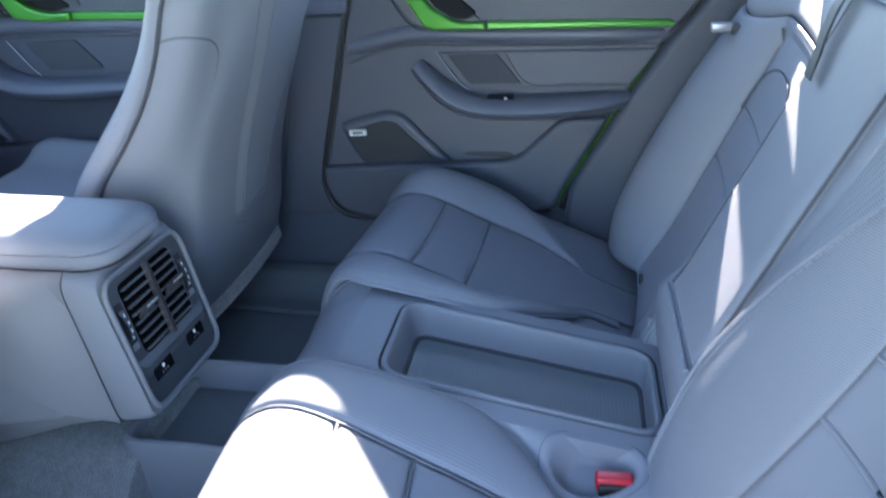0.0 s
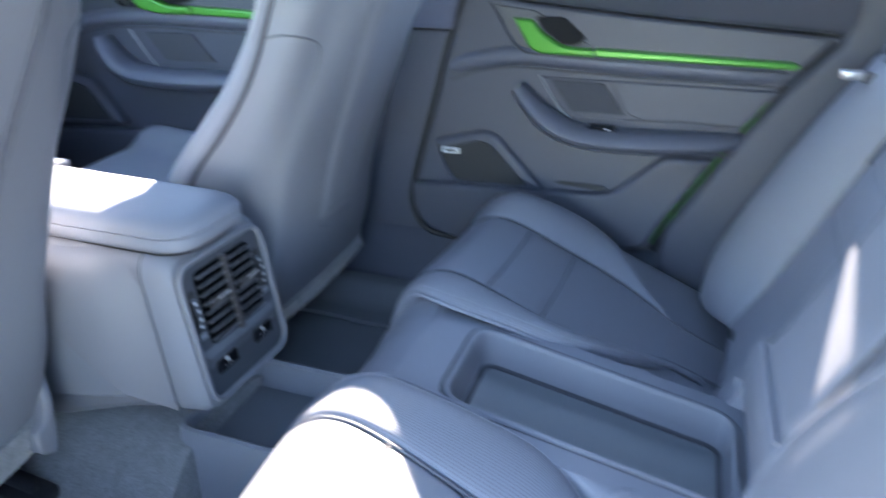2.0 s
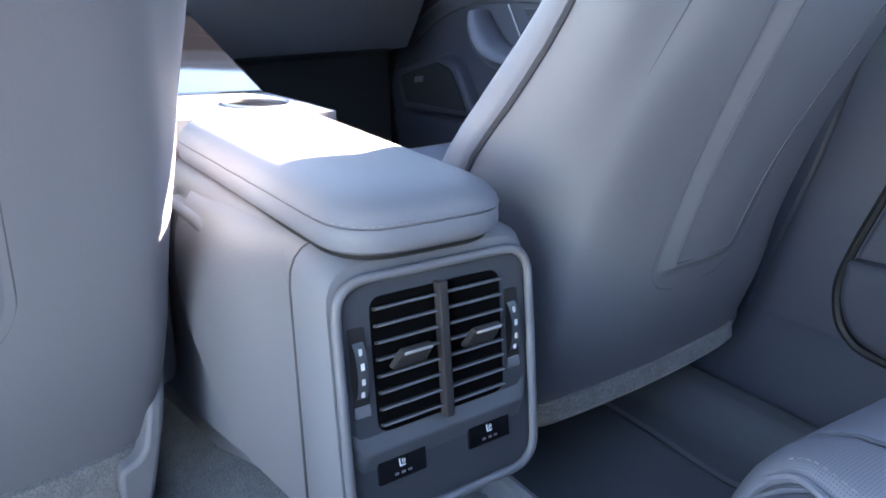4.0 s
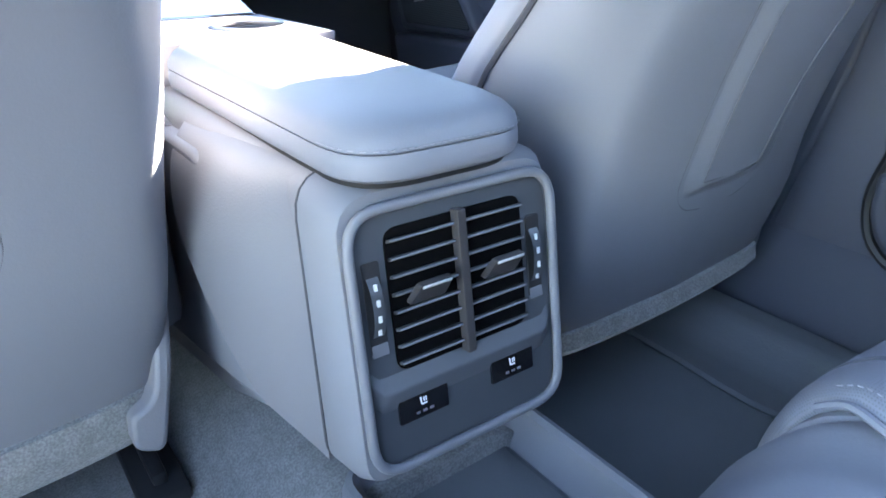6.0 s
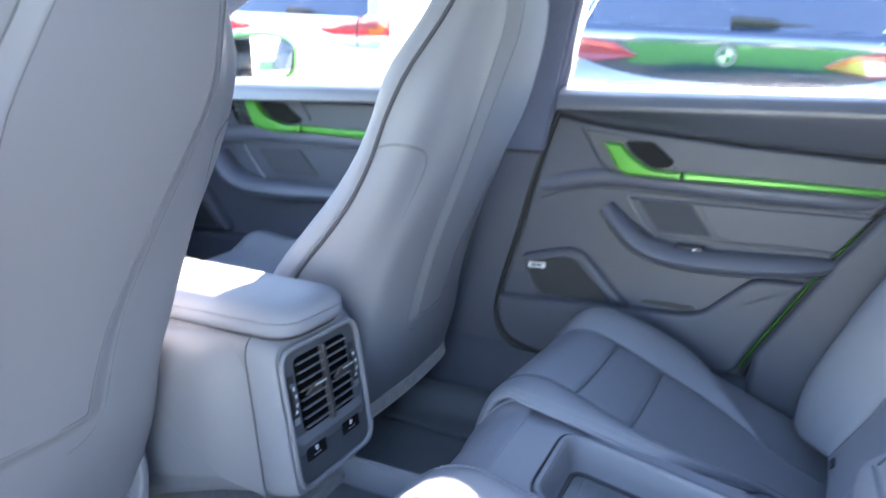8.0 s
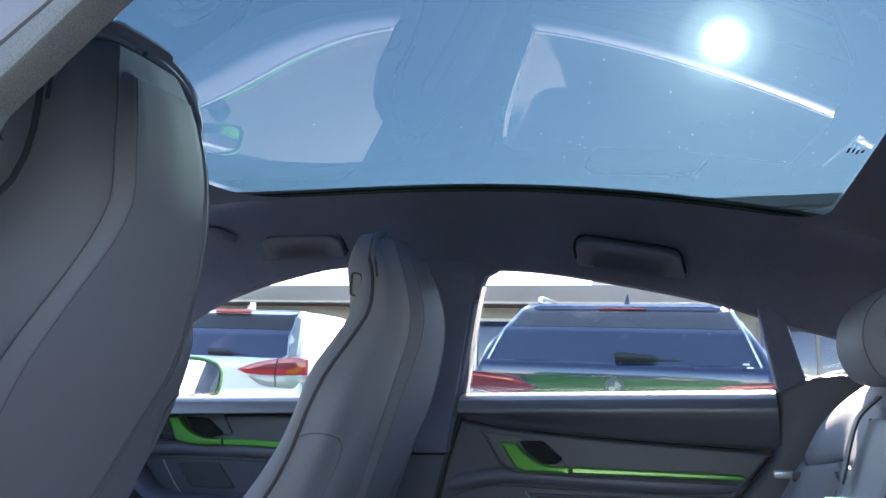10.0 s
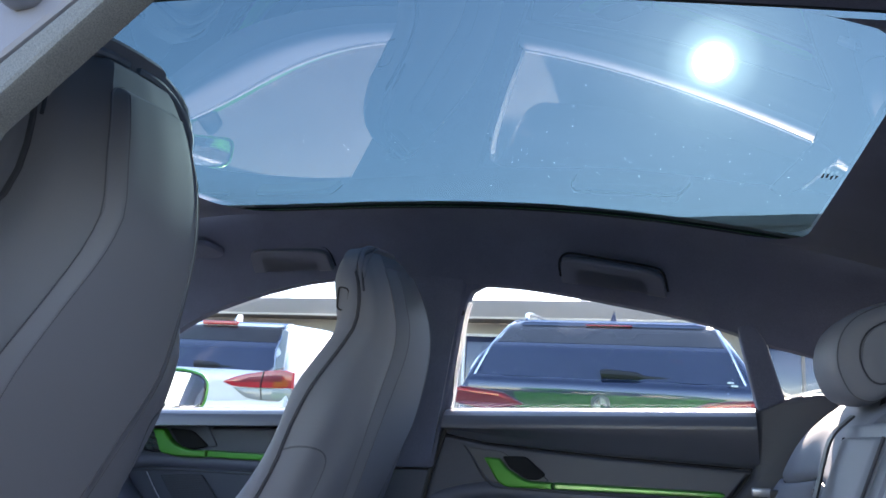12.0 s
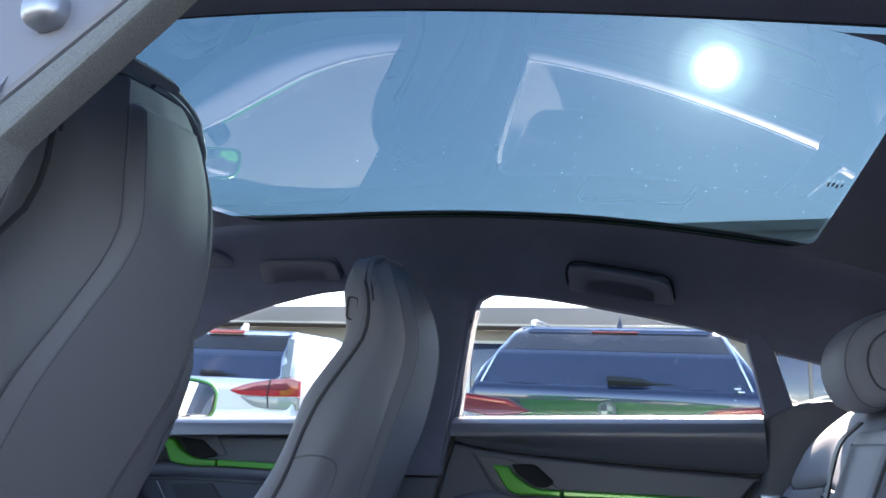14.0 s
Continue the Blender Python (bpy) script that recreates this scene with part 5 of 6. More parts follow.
PLACE[0] = Matrix()
rear_seat("slate grey leather rear bucket seat beside the closed door", 0.285, 0.377, 0.464, 0.64, 0.53)
PLACE[0] = BENCH @ Matrix.Diagonal((1, -1, 1, 1)) @ BENCH.inverted()
HOLLOW[:] = [0.0, BACK_IN, 1.0, 0.045, [(0.0, 0.13), (0.22, 0.135), (0.30, 0.158), (0.386, 0.198), (0.457, 0.243), (0.505, 0.275), (0.55, 0.302), (0.62, 0.325), (0.7, 0.335)]]
IN_SEAM[:] = [(0.0, 0.203), (0.25, 0.208), (0.40, 0.217), (0.50, 0.230), (0.58, 0.238), (0.70, 0.245)]
IN_EDGE[:] = [(0.08, 0.130), (0.16, 0.118), (0.21, 0.104), (0.27, 0.101), (0.36, 0.099), (0.42, 0.102), (0.46, 0.116), (0.50, 0.148), (0.54, 0.200), (0.575, 0.233)]
rear_seat("slate grey leather rear bucket seat partly in bright sunlight")
PLACE[0] = BENCH

# middle of the bench: front roll, tray, back piece
mid = thing("bench_console", cabin_pt(0.5, 0, 0.2), "grey centre section between the rear seats with a tray", "seat console")
TRAY_Z = lambda x: 0.357 - 0.22 * (x - 0.38)
MID = [(0.0, 0.178, 0.225), (0.07, 0.205, 0.285), (0.14, 0.245, 0.338), (0.19, 0.288, 0.364), (0.24, 0.336, 0.3666), (0.30, 0.395, 0.3537)]


def roll_pt(u, v):
    x, z = interp(u, MID)
    return Vector((x, v, z + 0.010 * max(0.0, (abs(v) - 0.09) / 0.03)))


part("front_roll", pad(roll_pt, 0.0, 0.215, -0.129, 0.129, 30, 20, 0, 0.006, 0.004), M_leather, mid)
part("roll_skirt", pad(lambda u, v: Vector((0.180 - (0.225 - u) * 0.10, v, u)), 0.06, 0.228, -0.13, 0.13, 8, 8, 0, 0.004, 0.002), M_carpet, mid)


def tray_ring(grow, dz, r=0.03):
    return [Vector((p.x, p.y, TRAY_Z(p.x) + dz)) for p in rounded([(0.379 - grow, -0.0865 - grow), (0.727 + grow, -0.0865 - grow), (0.727 + grow, 0.0835 + grow), (0.379 - grow, 0.0835 + grow)], r + grow, 6)]


def deck_ring(dz):
    return [Vector((p.x, p.y, TRAY_Z(p.x) + dz)) for p in rounded([(0.312, -0.129), (0.80, -0.129), (0.80, 0.129), (0.312, 0.129)], 0.012, 6)]


part("deck", loft([deck_ring(-0.12), deck_ring(-0.002), tray_ring(0.012, 0.001)], True, False), M_leather, mid)
part("tray_rim", loft([tray_ring(0.0100, 0.0), tray_ring(0.0088, 0.0032), tray_ring(0.0070, 0.0042), tray_ring(0.0030, 0.0040), tray_ring(0.0008, 0.0015), tray_ring(0.0, -0.003), tray_ring(-0.003, -0.036), tray_ring(-0.005, -0.044), tray_ring(-0.010, -0.049)], True, False), M_shell, mid)
part("tray_gap_shadow", tube(tray_ring(-0.0085, -0.0470), 0.0036, 6, closed=True, up=(0, 0, 1)), M_groove, mid)
part("tray_gap", tube(tray_ring(0.0128, 0.0006), 0.0011, 6, closed=True, up=(0, 0, 1)), M_groove, mid)
part("tray_liner", loft([tray_ring(-0.010, -0.055), tray_ring(-0.012, -0.0485), tray_ring(-0.03, -0.0485)], True, True), M_tray, mid, "ribbed rubber tray liner")
ribs = []
for i in range(56):
    x = 0.405 + 0.0055 * i
    ribs.append(tube([(x, -0.060, TRAY_Z(x) - 0.0482), (x, 0.060, TRAY_Z(x) - 0.0482)], 0.0011, 4))
part("tray_ribs", joined(*ribs), M_tray, mid, kind="stuff")
# shoulders of the deck beside the tray, the near one with its buckle recess


def inner_edge(u):
    """The bolster's edge, carried on past its end."""
    return interp(min(u, 0.575), IN_EDGE) + 0.35 * max(0.0, u - 0.575)


def shoulder_z(x, v):
    """Height of the deck beside the tray, running down to the seat's bolster."""
    u = (x - 0.103) / 0.92
    edge = inner_edge(u)
    t = max(0.0, min(1.0, (v - 0.126) / max(0.02, edge + 0.012 - 0.126)))
    low = leaf_pt(min(u, 0.575), 1.0, IN_SEAM, IN_EDGE, IN_RISE).z - 0.004
    hi = TRAY_Z(x) - 0.002
    return hi + min(0.0, low - hi) * (t * t * (3 - 2 * t))


def recess_r(x, v):
    """1 on the rim of the oval buckle recess."""
    return math.hypot((x - 0.648 - 0.2 * (0.150 - v)) / 0.056, (v - 0.152) / 0.035)


for sy in (1, -1):
    rows = []
    last = 0.80 if sy < 0 else 0.615
    for i in range(121):
        x = 0.40 + (last - 0.40) * i / 120
        u = (x - 0.103) / 0.92
        edge = inner_edge(u) + 0.014
        line = []
        for j in range(61):
            v = 0.126 + (edge - 0.126) * j / 60
            r = recess_r(x, v) if sy < 0 else 9.0
            k = max(0.0, min(1.0, (1.0 - r) / 0.45))
            lip = 0.0022 * max(0.0, 1 - abs(r - 1.1) / 0.1)
            line.append(Vector((x, sy * v, shoulder_z(x, v) - 0.034 * k * k * (3 - 2 * k) + lip)))
        rows.append(line)
    part("deck_shoulder", loft(rows, False, False), M_leather, mid)


def recess_pt(a, r, dz):
    x = 0.648 + 0.056 * r * math.cos(a) - 0.007 * r * math.sin(a)
    v = 0.152 + 0.035 * r * math.sin(a)
    return Vector((x, -v, shoulder_z(x, max(0.127, v)) + dz))


part("recess_seam", tube([recess_pt(math.radians(7.5 * i), 1.17, 0.0003) for i in range(48)], 0.0009, 6, closed=True, up=(0, 0, 1)), M_seam, mid)
bz = shoulder_z(0.672, 0.16)
belt = thing("seat_belt_buckle", cabin_pt(0.66, -0.15, bz - 0.02), "bright red seat belt buckle button in its recess", "seat belt buckle")
part("red_button", block((0.650, -0.170, bz - 0.024), (0.694, -0.152, bz - 0.004), 0.004, 3), M_red, belt, "red plastic release button")
part("buckle_body", block((0.653, -0.174, bz - 0.028), (0.700, -0.148, bz - 0.010), 0.003), M_black, belt)


# backrest middle: plump lower filler, flap with a straight lower edge
def MB(u, v):
    z = 0.24 + u * 0.905
    x = 0.752 + 0.45 * max(0.0, z - 0.375) - 0.012 * math.sin(math.pi * max(0.0, min(1.0, (z - 0.25) / 0.17)))
    return Vector((x, v, z))


cb = thing("middle_backrest", cabin_pt(0.8, 0, 0.26), "grey leather middle backrest with a fold-down flap", "backrest")
part("filler", pad(lambda u, v: MB(u, v) + Vector((0.009 * max(0.0, min(1.0, (u - 0.16) / 0.02)), 0, 0)), 0.0, 0.615, -0.138, 0.138, 50, 12, 0.0, 0.01, 0.01), M_leather, cb)
part("flap", pad(lambda u, v: MB(u, v) + Vector((-0.001, 0, 0)), 0.172, 0.595, -0.102, 0.102, 34, 16, 0.002, 0.009, 0.009), M_leather, cb)
for sy in (1, -1):
    part("flap_seam", tube([MB(0.172 + 0.42 * i / 30, sy * 0.104) + Vector((0.003, 0, 0)) for i in range(31)], 0.002, 6), M_groove, cb)
part("flap_foot", tube([MB(0.166, -0.104 + 0.208 * i / 12) + Vector((-0.001, 0, 0)) for i in range(13)], 0.0035, 8), M_leather, cb)
PLACE[0] = Matrix()

# rear shelf trim behind the backrests
part("parcel_trim", plate(rounded([(-0.62, 0.0), (0.62, 0.0), (0.62, 0.42), (-0.62, 0.42)], 0.02), lambda u, v, d: Vector((1.02 + v, u, 0.775 - d)), 0.02, 0.006), M_trim_dark, None, "dark load cover behind the rear seats", "load cover", "structure")

# ---- front seats ----
# height, front of bolster, groove, rear corner, half width, corner half width, half width of the raised middle panel
FS = [(0.205, -0.3, -0.24, -0.072, 0.207, 0.188, 0.042), (0.24, -0.305, -0.245, -0.060, 0.215, 0.192, 0.042), (0.32, -0.3, -0.235, -0.036, 0.222, 0.192, 0.042),
      (0.4, -0.27, -0.205, -0.018, 0.225, 0.184, 0.05), (0.5, -0.215, -0.158, 0.012, 0.226, 0.184, 0.056), (0.58, -0.145, -0.088, 0.045, 0.226, 0.18, 0.065),
      (0.65, -0.083, -0.034, 0.078, 0.224, 0.172, 0.073), (0.72, -0.035, 0.004, 0.11, 0.22, 0.16, 0.083), (0.78, -0.01, 0.024, 0.136, 0.21, 0.148, 0.09),
      (0.85, 0.01, 0.054, 0.16, 0.192, 0.132, 0.08), (0.91, 0.04, 0.086, 0.177, 0.162, 0.112, 0.067), (0.96, 0.064, 0.11, 0.182, 0.138, 0.102, 0.061),
      (1.02, 0.062, 0.118, 0.174, 0.13, 0.098, 0.06), (1.08, 0.056, 0.114, 0.159, 0.128, 0.096, 0.053), (1.13, 0.062, 0.1, 0.139, 0.122, 0.09, 0.044),
      (1.155, 0.07, 0.092, 0.126, 0.114, 0.078, 0.036), (1.165, 0.078, 0.09, 0.108, 0.1, 0.06, 0.03)]


def front_seat(M, label, group, low=0.0, rise=0.02, drop=0.0, slim=0.0):
    """A sports seat drawn round y = 0, set in the cabin by the pose M; rise: how far the front cushion stands above the shell."""
    s = thing("front_seat", (CAR @ M @ Vector((-0.2, 0, 0.1))), label, "car seat", group)
    zs = [0.205, 0.225, 0.26] + [0.30 + 0.03 * i for i in range(28)] + [1.13, 1.145, 1.155, 1.165]

    def add(name, bm, mat, tag="", sharp=38):
        for v in bm.verts:  # the top of the head part falls away to both sides
            if v.co.z > 1.04:
                v.co.z -= 0.017 * min(1.0, max(0.0, (abs(v.co.y) - 0.045) / 0.075)) ** 1.2 * min(1.0, (v.co.z - 1.04) / 0.09)
        bmesh.ops.transform(bm, matrix=M, verts=bm.verts)
        return part(name, bm, mat, s, tag, sharp=sharp)

    def row(z):
        """The table's row at a height; slim draws the lower corners in."""
        v = interp(z, FS)
        cut = slim * max(0.0, min(1.0, (0.46 - z) / 0.24)) ** 1.5
        return v[:3] + [v[3] - cut, v[4] - cut, v[5]]

    def hang(z):
        """The lower edge of the back hangs lower by low."""
        return z - low * max(0.0, (0.42 - z) / 0.215) - drop * max(0.0, (z - 0.95) / 0.215)

    def wall_w(z):
        """How wide the slanting border of the raised back panel is."""
        return (1 - 0.5 * max(0.0, min(1.0, (z - 0.70) / 0.15)) * (slim > 0)) * interp(z, [(0.2, 0.030), (0.36, 0.030), (0.45, 0.027), (0.6, 0.023), (0.75, 0.025), (0.88, 0.034), (1.0, 0.034), (1.08, 0.030), (1.17, 0.020)])

    def shell_pt(z, t):
        """t from 0 at one groove over the rear to 1 at the other; the ridge of the middle panel lies at 0.38 and 0.62."""
        xb, xg, xr, hw, hr, yr = row(z)
        s2 = 1 if t <= 0.5 else -1
        q = t * 2 if t <= 0.5 else (1 - t) * 2
        up = max(0.0, min(1.0, (z - 0.80) / 0.10))
        fade = max(0.0, min(1.0, (z - 0.30) / 0.10))
        xe = xr + 0.003 + 0.005 * fade
        yr += wall_w(z)
        g = Vector((xg + 0.004, hw - 0.004, 0))
        e = Vector((xe, yr, 0))
        m1 = Vector((xg + (xr - xg) * 0.55, hw - 0.006, 0)).lerp(g.lerp(e, 0.34) + Vector((0.001, 0.001, 0)), 0.85 * up)
        m2 = Vector((xr - 0.024, hr + 0.012, 0)).lerp(g.lerp(e, 0.62) + Vector((-0.001, -0.001, 0)), 0.85 * up)
        m3 = Vector((xr - 0.004, hr - 0.017, 0)).lerp(g.lerp(e, 0.84) + Vector((-0.001, -0.001, 0)), 0.85 * up)
        if q < 0.76:
            prof = smooth([g, m1, m2, m3, e], 4)
            k = q / 0.76 * (len(prof) - 1)
        else:
            prof = [e + Vector((0.003 * (i / 5), -yr * i / 5, 0)) for i in range(6)]
            k = (q - 0.76) / 0.24 * (len(prof) - 1)
        i = min(len(prof) - 2, int(k))
        p = prof[i].lerp(prof[i + 1], k - i)
        return Vector((p.x, s2 * p.y, hang(z)))

    def back_x(z, y, out=0.0):
        """A point on the raised middle panel."""
        xb, xg, xr, hw, hr, yr = row(z)
        fade = max(0.0, min(1.0, (z - 0.30) / 0.10))
        i = max(0.0, 1 - abs(y) / (yr + wall_w(z)))
        return Vector((xr + 0.003 + 0.005 * fade + 0.003 * i + out, y, hang(z)))

    ts = [0.38 * k / 18 for k in range(19)] + [0.38 + 0.24 * k / 10 for k in range(1, 11)] + [0.62 + 0.38 * k / 18 for k in range(1, 19)]
    rings = [[shell_pt(z, t) for t in ts] for z in zs]
    c = sum(rings[-1], Vector()) / len(ts)
    rings.append([c + (p - c) * 0.55 + Vector((0, 0, 0.004)) for p in rings[-1]])
    add("back_shell", loft(rings, True, True), M_shell, sharp=24)
    fr = []
    for z in zs:
        xb, xg, xr, hw, hr, yr = row(z)
        lift = rise * max(0.0, min(1.0, (z - 0.98) / 0.17))
        half = smooth([(xg, hw - 0.001, 0), (xg - 0.012, hw + 0.003, 0), (xb + 0.012, hw - 0.004, 0), (xb, hw - 0.03, 0), (xb + 0.02, hw - 0.07, 0), (xb + 0.045, hw * 0.5, 0), (xb + 0.05, 0, 0)], 3)
        over = 0.020 * max(0.0, min(1.0, (z - 1.10) / 0.05))
        half[0].x += over
        half[0].y += over * 0.1
        half[1].x += over
        fr.append([Vector((p.x, p.y, hang(z) + lift)) for p in half] + [Vector((p.x, -p.y, hang(z) + lift)) for p in half[-2::-1]])
    c = sum(fr[-1], Vector()) / len(fr[-1])
    fr.append([c + (p - c) * 0.88 + Vector((0, 0, 0.005)) for p in fr[-1]])
    fr.append([c + (p - c) * 0.4 + Vector((0, 0, 0.008)) for p in fr[-2]])
    add("front_upholstery", loft(fr, True, True), M_leather)
    for sy in (1, -1):
        groove = [Vector((row(z)[1] + 0.003, sy * (row(z)[3] - 0.003), hang(z))) for z in zs]
        add("side_seam", tube(groove, 0.0036), M_groove)
        # short curved seam where the side cover ends below the head part
        t0 = 0.0 if sy > 0 else 1.0
        zt = [(0.735, 0.0), (0.741, 0.045), (0.739, 0.10), (0.729, 0.155), (0.712, 0.190), (0.685, 0.205), (0.65, 0.208), (0.61, 0.208)]
        arc = smooth([shell_pt(z, abs(t0 - t)) for z, t in zt], 4)
        add("cover_seam", tube(arc, [0.0016 * min(1.0, (len(arc) - i) / 14) + 0.0001 for i in range(len(arc))]), M_seam)
        # seam lines over the top of the head part
        top = smooth([(row(1.05)[1] + 0.012, sy * 0.124, hang(1.05) + rise * 0.4), (row(1.13)[1] + 0.018, sy * 0.112, hang(1.13) + rise), (row(1.15)[1] + 0.018, sy * 0.095, hang(1.16) + rise), (row(1.16)[1] + 0.014, sy * 0.05, hang(1.168) + rise), (row(1.16)[1] + 0.014, 0, hang(1.170) + rise)], 5)
        add("head_seam", tube(top, 0.0022, 6), M_groove)
    for dz, dx, r, y1 in ((0.004, 0.016, 0.0075, 0.112), (-0.012, 0.024, 0.0065, 0.110)):
        arch = smooth([(row(1.09)[1] + dx * 0.5, -y1 - 0.008, hang(1.09) + dz), (row(1.13)[1] + dx, -y1, hang(1.13) + rise * 0.6 + dz), (row(1.155)[1] + dx, -y1 + 0.025, hang(1.158) + rise * 0.8 + dz), (row(1.16)[1] + dx, -0.04, hang(1.166) + rise * 0.8 + dz), (row(1.16)[1] + dx, 0.04, hang(1.166) + rise * 0.8 + dz), (row(1.155)[1] + dx, y1 - 0.025, hang(1.158) + rise * 0.8 + dz), (row(1.13)[1] + dx, y1, hang(1.13) + rise * 0.6 + dz), (row(1.09)[1] + dx * 0.5, y1 + 0.008, hang(1.09) + dz)], 5)
        add("head_rim", tube(arch, [r * min(1.0, 0.2 + i / 6, 0.2 + (len(arch) - 1 - i) / 6) for i in range(len(arch))], 8), M_leather)
    # raised back panel with a slanting border, crisp ridges and a dark joint round its foot
    ZB, ZT = 0.350, 1.122
    high = lambda z: interp(z, [(0.35, 0.006), (0.45, 0.0075), (0.7, 0.011), (1.1, 0.012), (1.13, 0.010)])
    zr = [ZB + d for d in (0, 0.004, 0.008, 0.014, 0.02, 0.026, 0.031, 0.0335, 0.036, 0.040, 0.046)] + [0.41 + 0.0217 * k for k in range(32)] + [ZT - d for d in (0.030, 0.022, 0.016, 0.012, 0.0095, 0.006, 0.003, 0)]
    rows, rim_l, rim_r = [], [], []
    for z in zr:
        ww, hh = wall_w(z), high(z)
        w = row(z)[5] + ww
        w -= 0.045 * (1 - math.sqrt(max(0.0, 1 - max(0.0, 1 - (z - ZB) / 0.045) ** 2))) + 0.016 * (1 - math.sqrt(max(0.0, 1 - max(0.0, 1 - (ZT - z) / 0.016) ** 2)))
        foot = interp(z, [(ZB, 0.0), (ZB + 0.028, 0.35), (ZB + 0.0335, 0.96), (ZB + 0.040, 1.0), (1.2, 1.0)]) if z < ZB + 0.05 else min(1.0, (ZT - z) / 0.0095)
        half = [(w, 0.0), (w - 0.35 * ww, 0.30), (w - 0.80 * ww, 0.86), (w - 0.93 * ww, 0.975), (w - 1.06 * ww, 1.0), (w * 0.55, 1.0), (w * 0.25, 1.0), (0.0, 1.0)]
        ext = (0.055 if slim else 0.0) * max(0.0, min(1.0, (0.95 - z) / 0.35))
        line = [back_x(z, -(y + ext if k2 < 5 else y * (1 + ext / w)), hh * min(k, foot) - 0.0012) for k2, (y, k) in enumerate(half)] + [back_x(z, y, hh * min(k, foot) - 0.0012) for y, k in half[-2::-1]]
        rows.append(line)
        rim_l.append(back_x(z, -w - ext - 0.0012, -0.0006))
        rim_r.append(back_x(z, w + 0.0012, -0.0006))
    add("back_panel", loft(rows, False, False), M_shell, sharp=30)
    add("panel_joint", tube(rim_l + rim_r[::-1], 0.0008, 6, closed=True, up=(1, 0, 0)), M_seam)
    ridge = [r[4] + Vector((0.0001, 0, 0)) for r in rows[9:-4]]
    ridge_b = [r[-5] + Vector((0.0001, 0, 0)) for r in rows[9:-4]]
    add("panel_edge_seam", tube(ridge_b[::-1] + smooth([ridge_b[0], rows[9][8].lerp(rows[8][8], 0.5), ridge[0]], 6)[1:-1] + ridge, 0.0007, 6, up=(1, 0, 0)), M_seam)
    # carpeted skirt under the shell
    add("carpet_skirt", loft([[Vector((p.x + dx, p.y, z)) for p in smooth([(-0.32, -0.203 + slim, 0), (-0.14, -0.200 + slim, 0), (-0.085, -0.190 + slim, 0), (-0.066, -0.16 + slim, 0), (-0.058, 0.0, 0), (-0.066, 0.16 - slim, 0), (-0.085, 0.190 - slim, 0), (-0.14, 0.200 - slim, 0), (-0.32, 0.203 - slim, 0)], 4)] for z, dx in (((0.235 - low, 0.006), (0.205 - low, 0.010), (0.175 - low, -0.004), (0.17 - low, -0.03)) if low else ((0.225, 0.004), (0.205, 0.008), (0.194, 0.0), (0.19, -0.02)))], True, True), M_carpet, "grey carpet skirt")

    if slim:
        # inboard seat shield: a slim upright band that widens into a foot; numbers in the cabin's frame
        edge = [(-0.178, 0.425), (-0.163, 0.418), (-0.174, 0.362), (-0.185, 0.317), (-0.2065, 0.243), (-0.2150, 0.221), (-0.2400, 0.233), (-0.2365, 0.266), (-0.2190, 0.271), (-0.2110, 0.281), (-0.2015, 0.317), (-0.190, 0.365)]
        part("side_shield", plate(rounded(edge, [0.004, 0.004, 0.05, 0.05, 0.05, 0.012, 0.010, 0.008, 0.012, 0.02, 0.05, 0.05]), lambda u, v, d: Vector((-0.163 - 0.16 * (v - 0.25) - 0.5 * max(0.0, v - 0.30) ** 1.2 - d, u, v)), 0.045, 0.005, 3), M_trim, s, "curved plastic seat side shield")

    # cushion
    def C(u, v):
        b = 0.045 * max(0.0, (abs(v) - 0.13) / 0.10) ** 1.5
        return Vector((-0.72 + u, v, 0.40 + b - 0.05 * (u / 0.5) - 0.10 * max(0.0, 1 - u / 0.1) ** 2))
    add("seat_cushion", pad(C, 0.0, 0.52, -0.235, 0.235, 24, 30, 0.004, 0.03, 0.05), M_leather)
    add("seat_base", block((-0.70, -0.225, 0.16), (-0.16, 0.225, 0.36), 0.02), M_trim)
    tail = -0.085 if low else -0.24
    for sy in (1, -1):
        if slim == 0 or sy < 0:
            add("side_cover", plate(rounded([(-0.42, 0.32), (-0.10, 0.30), (-0.085, 0.21), (-0.105, 0.165), (-0.45, 0.16)], 0.03), lambda u, v, d, sy=sy: Vector((u, sy * (0.232 - d), v - low)), 0.02, 0.006, 3), M_shell)
        add("seat_rail", joined(block((-0.75, sy * 0.15 - 0.026, 0.072 - 1.5 * low), (tail, sy * 0.15 + 0.026, 0.10 - 1.5 * low), 0.006), block((-0.75, sy * 0.15 - 0.008, 0.095 - 1.5 * low), (tail - 0.02, sy * 0.15 + 0.008, 0.115 - 1.5 * low), 0.004)), M_black, "black steel seat rail")
        # belt guide: a small framed loop on the side of the head part
        gx, gy = row(1.03)[1], row(1.03)[3]
        frame_pts = rounded([(gx - 0.044, hang(1.012)), (gx - 0.022, hang(1.004)), (gx - 0.018, hang(1.058)), (gx - 0.040, hang(1.066))], 0.008, 4)
        add("belt_guide", tube([Vector((p.x, sy * (gy + 0.0005), p.y)) for p in frame_pts], 0.0022, 6, closed=True), M_black)
        add("guide_wing", plate(frame_pts, lambda u, v, d, sy=sy: Vector((u, sy * (gy + 0.0 - d), v)), 0.02, 0.003), M_leather)
    return s


front_seat(pose(0.0, 0.378, 0.0), "slate grey leather front passenger seat", "front seats", 0.0, 0.005, 0.037)
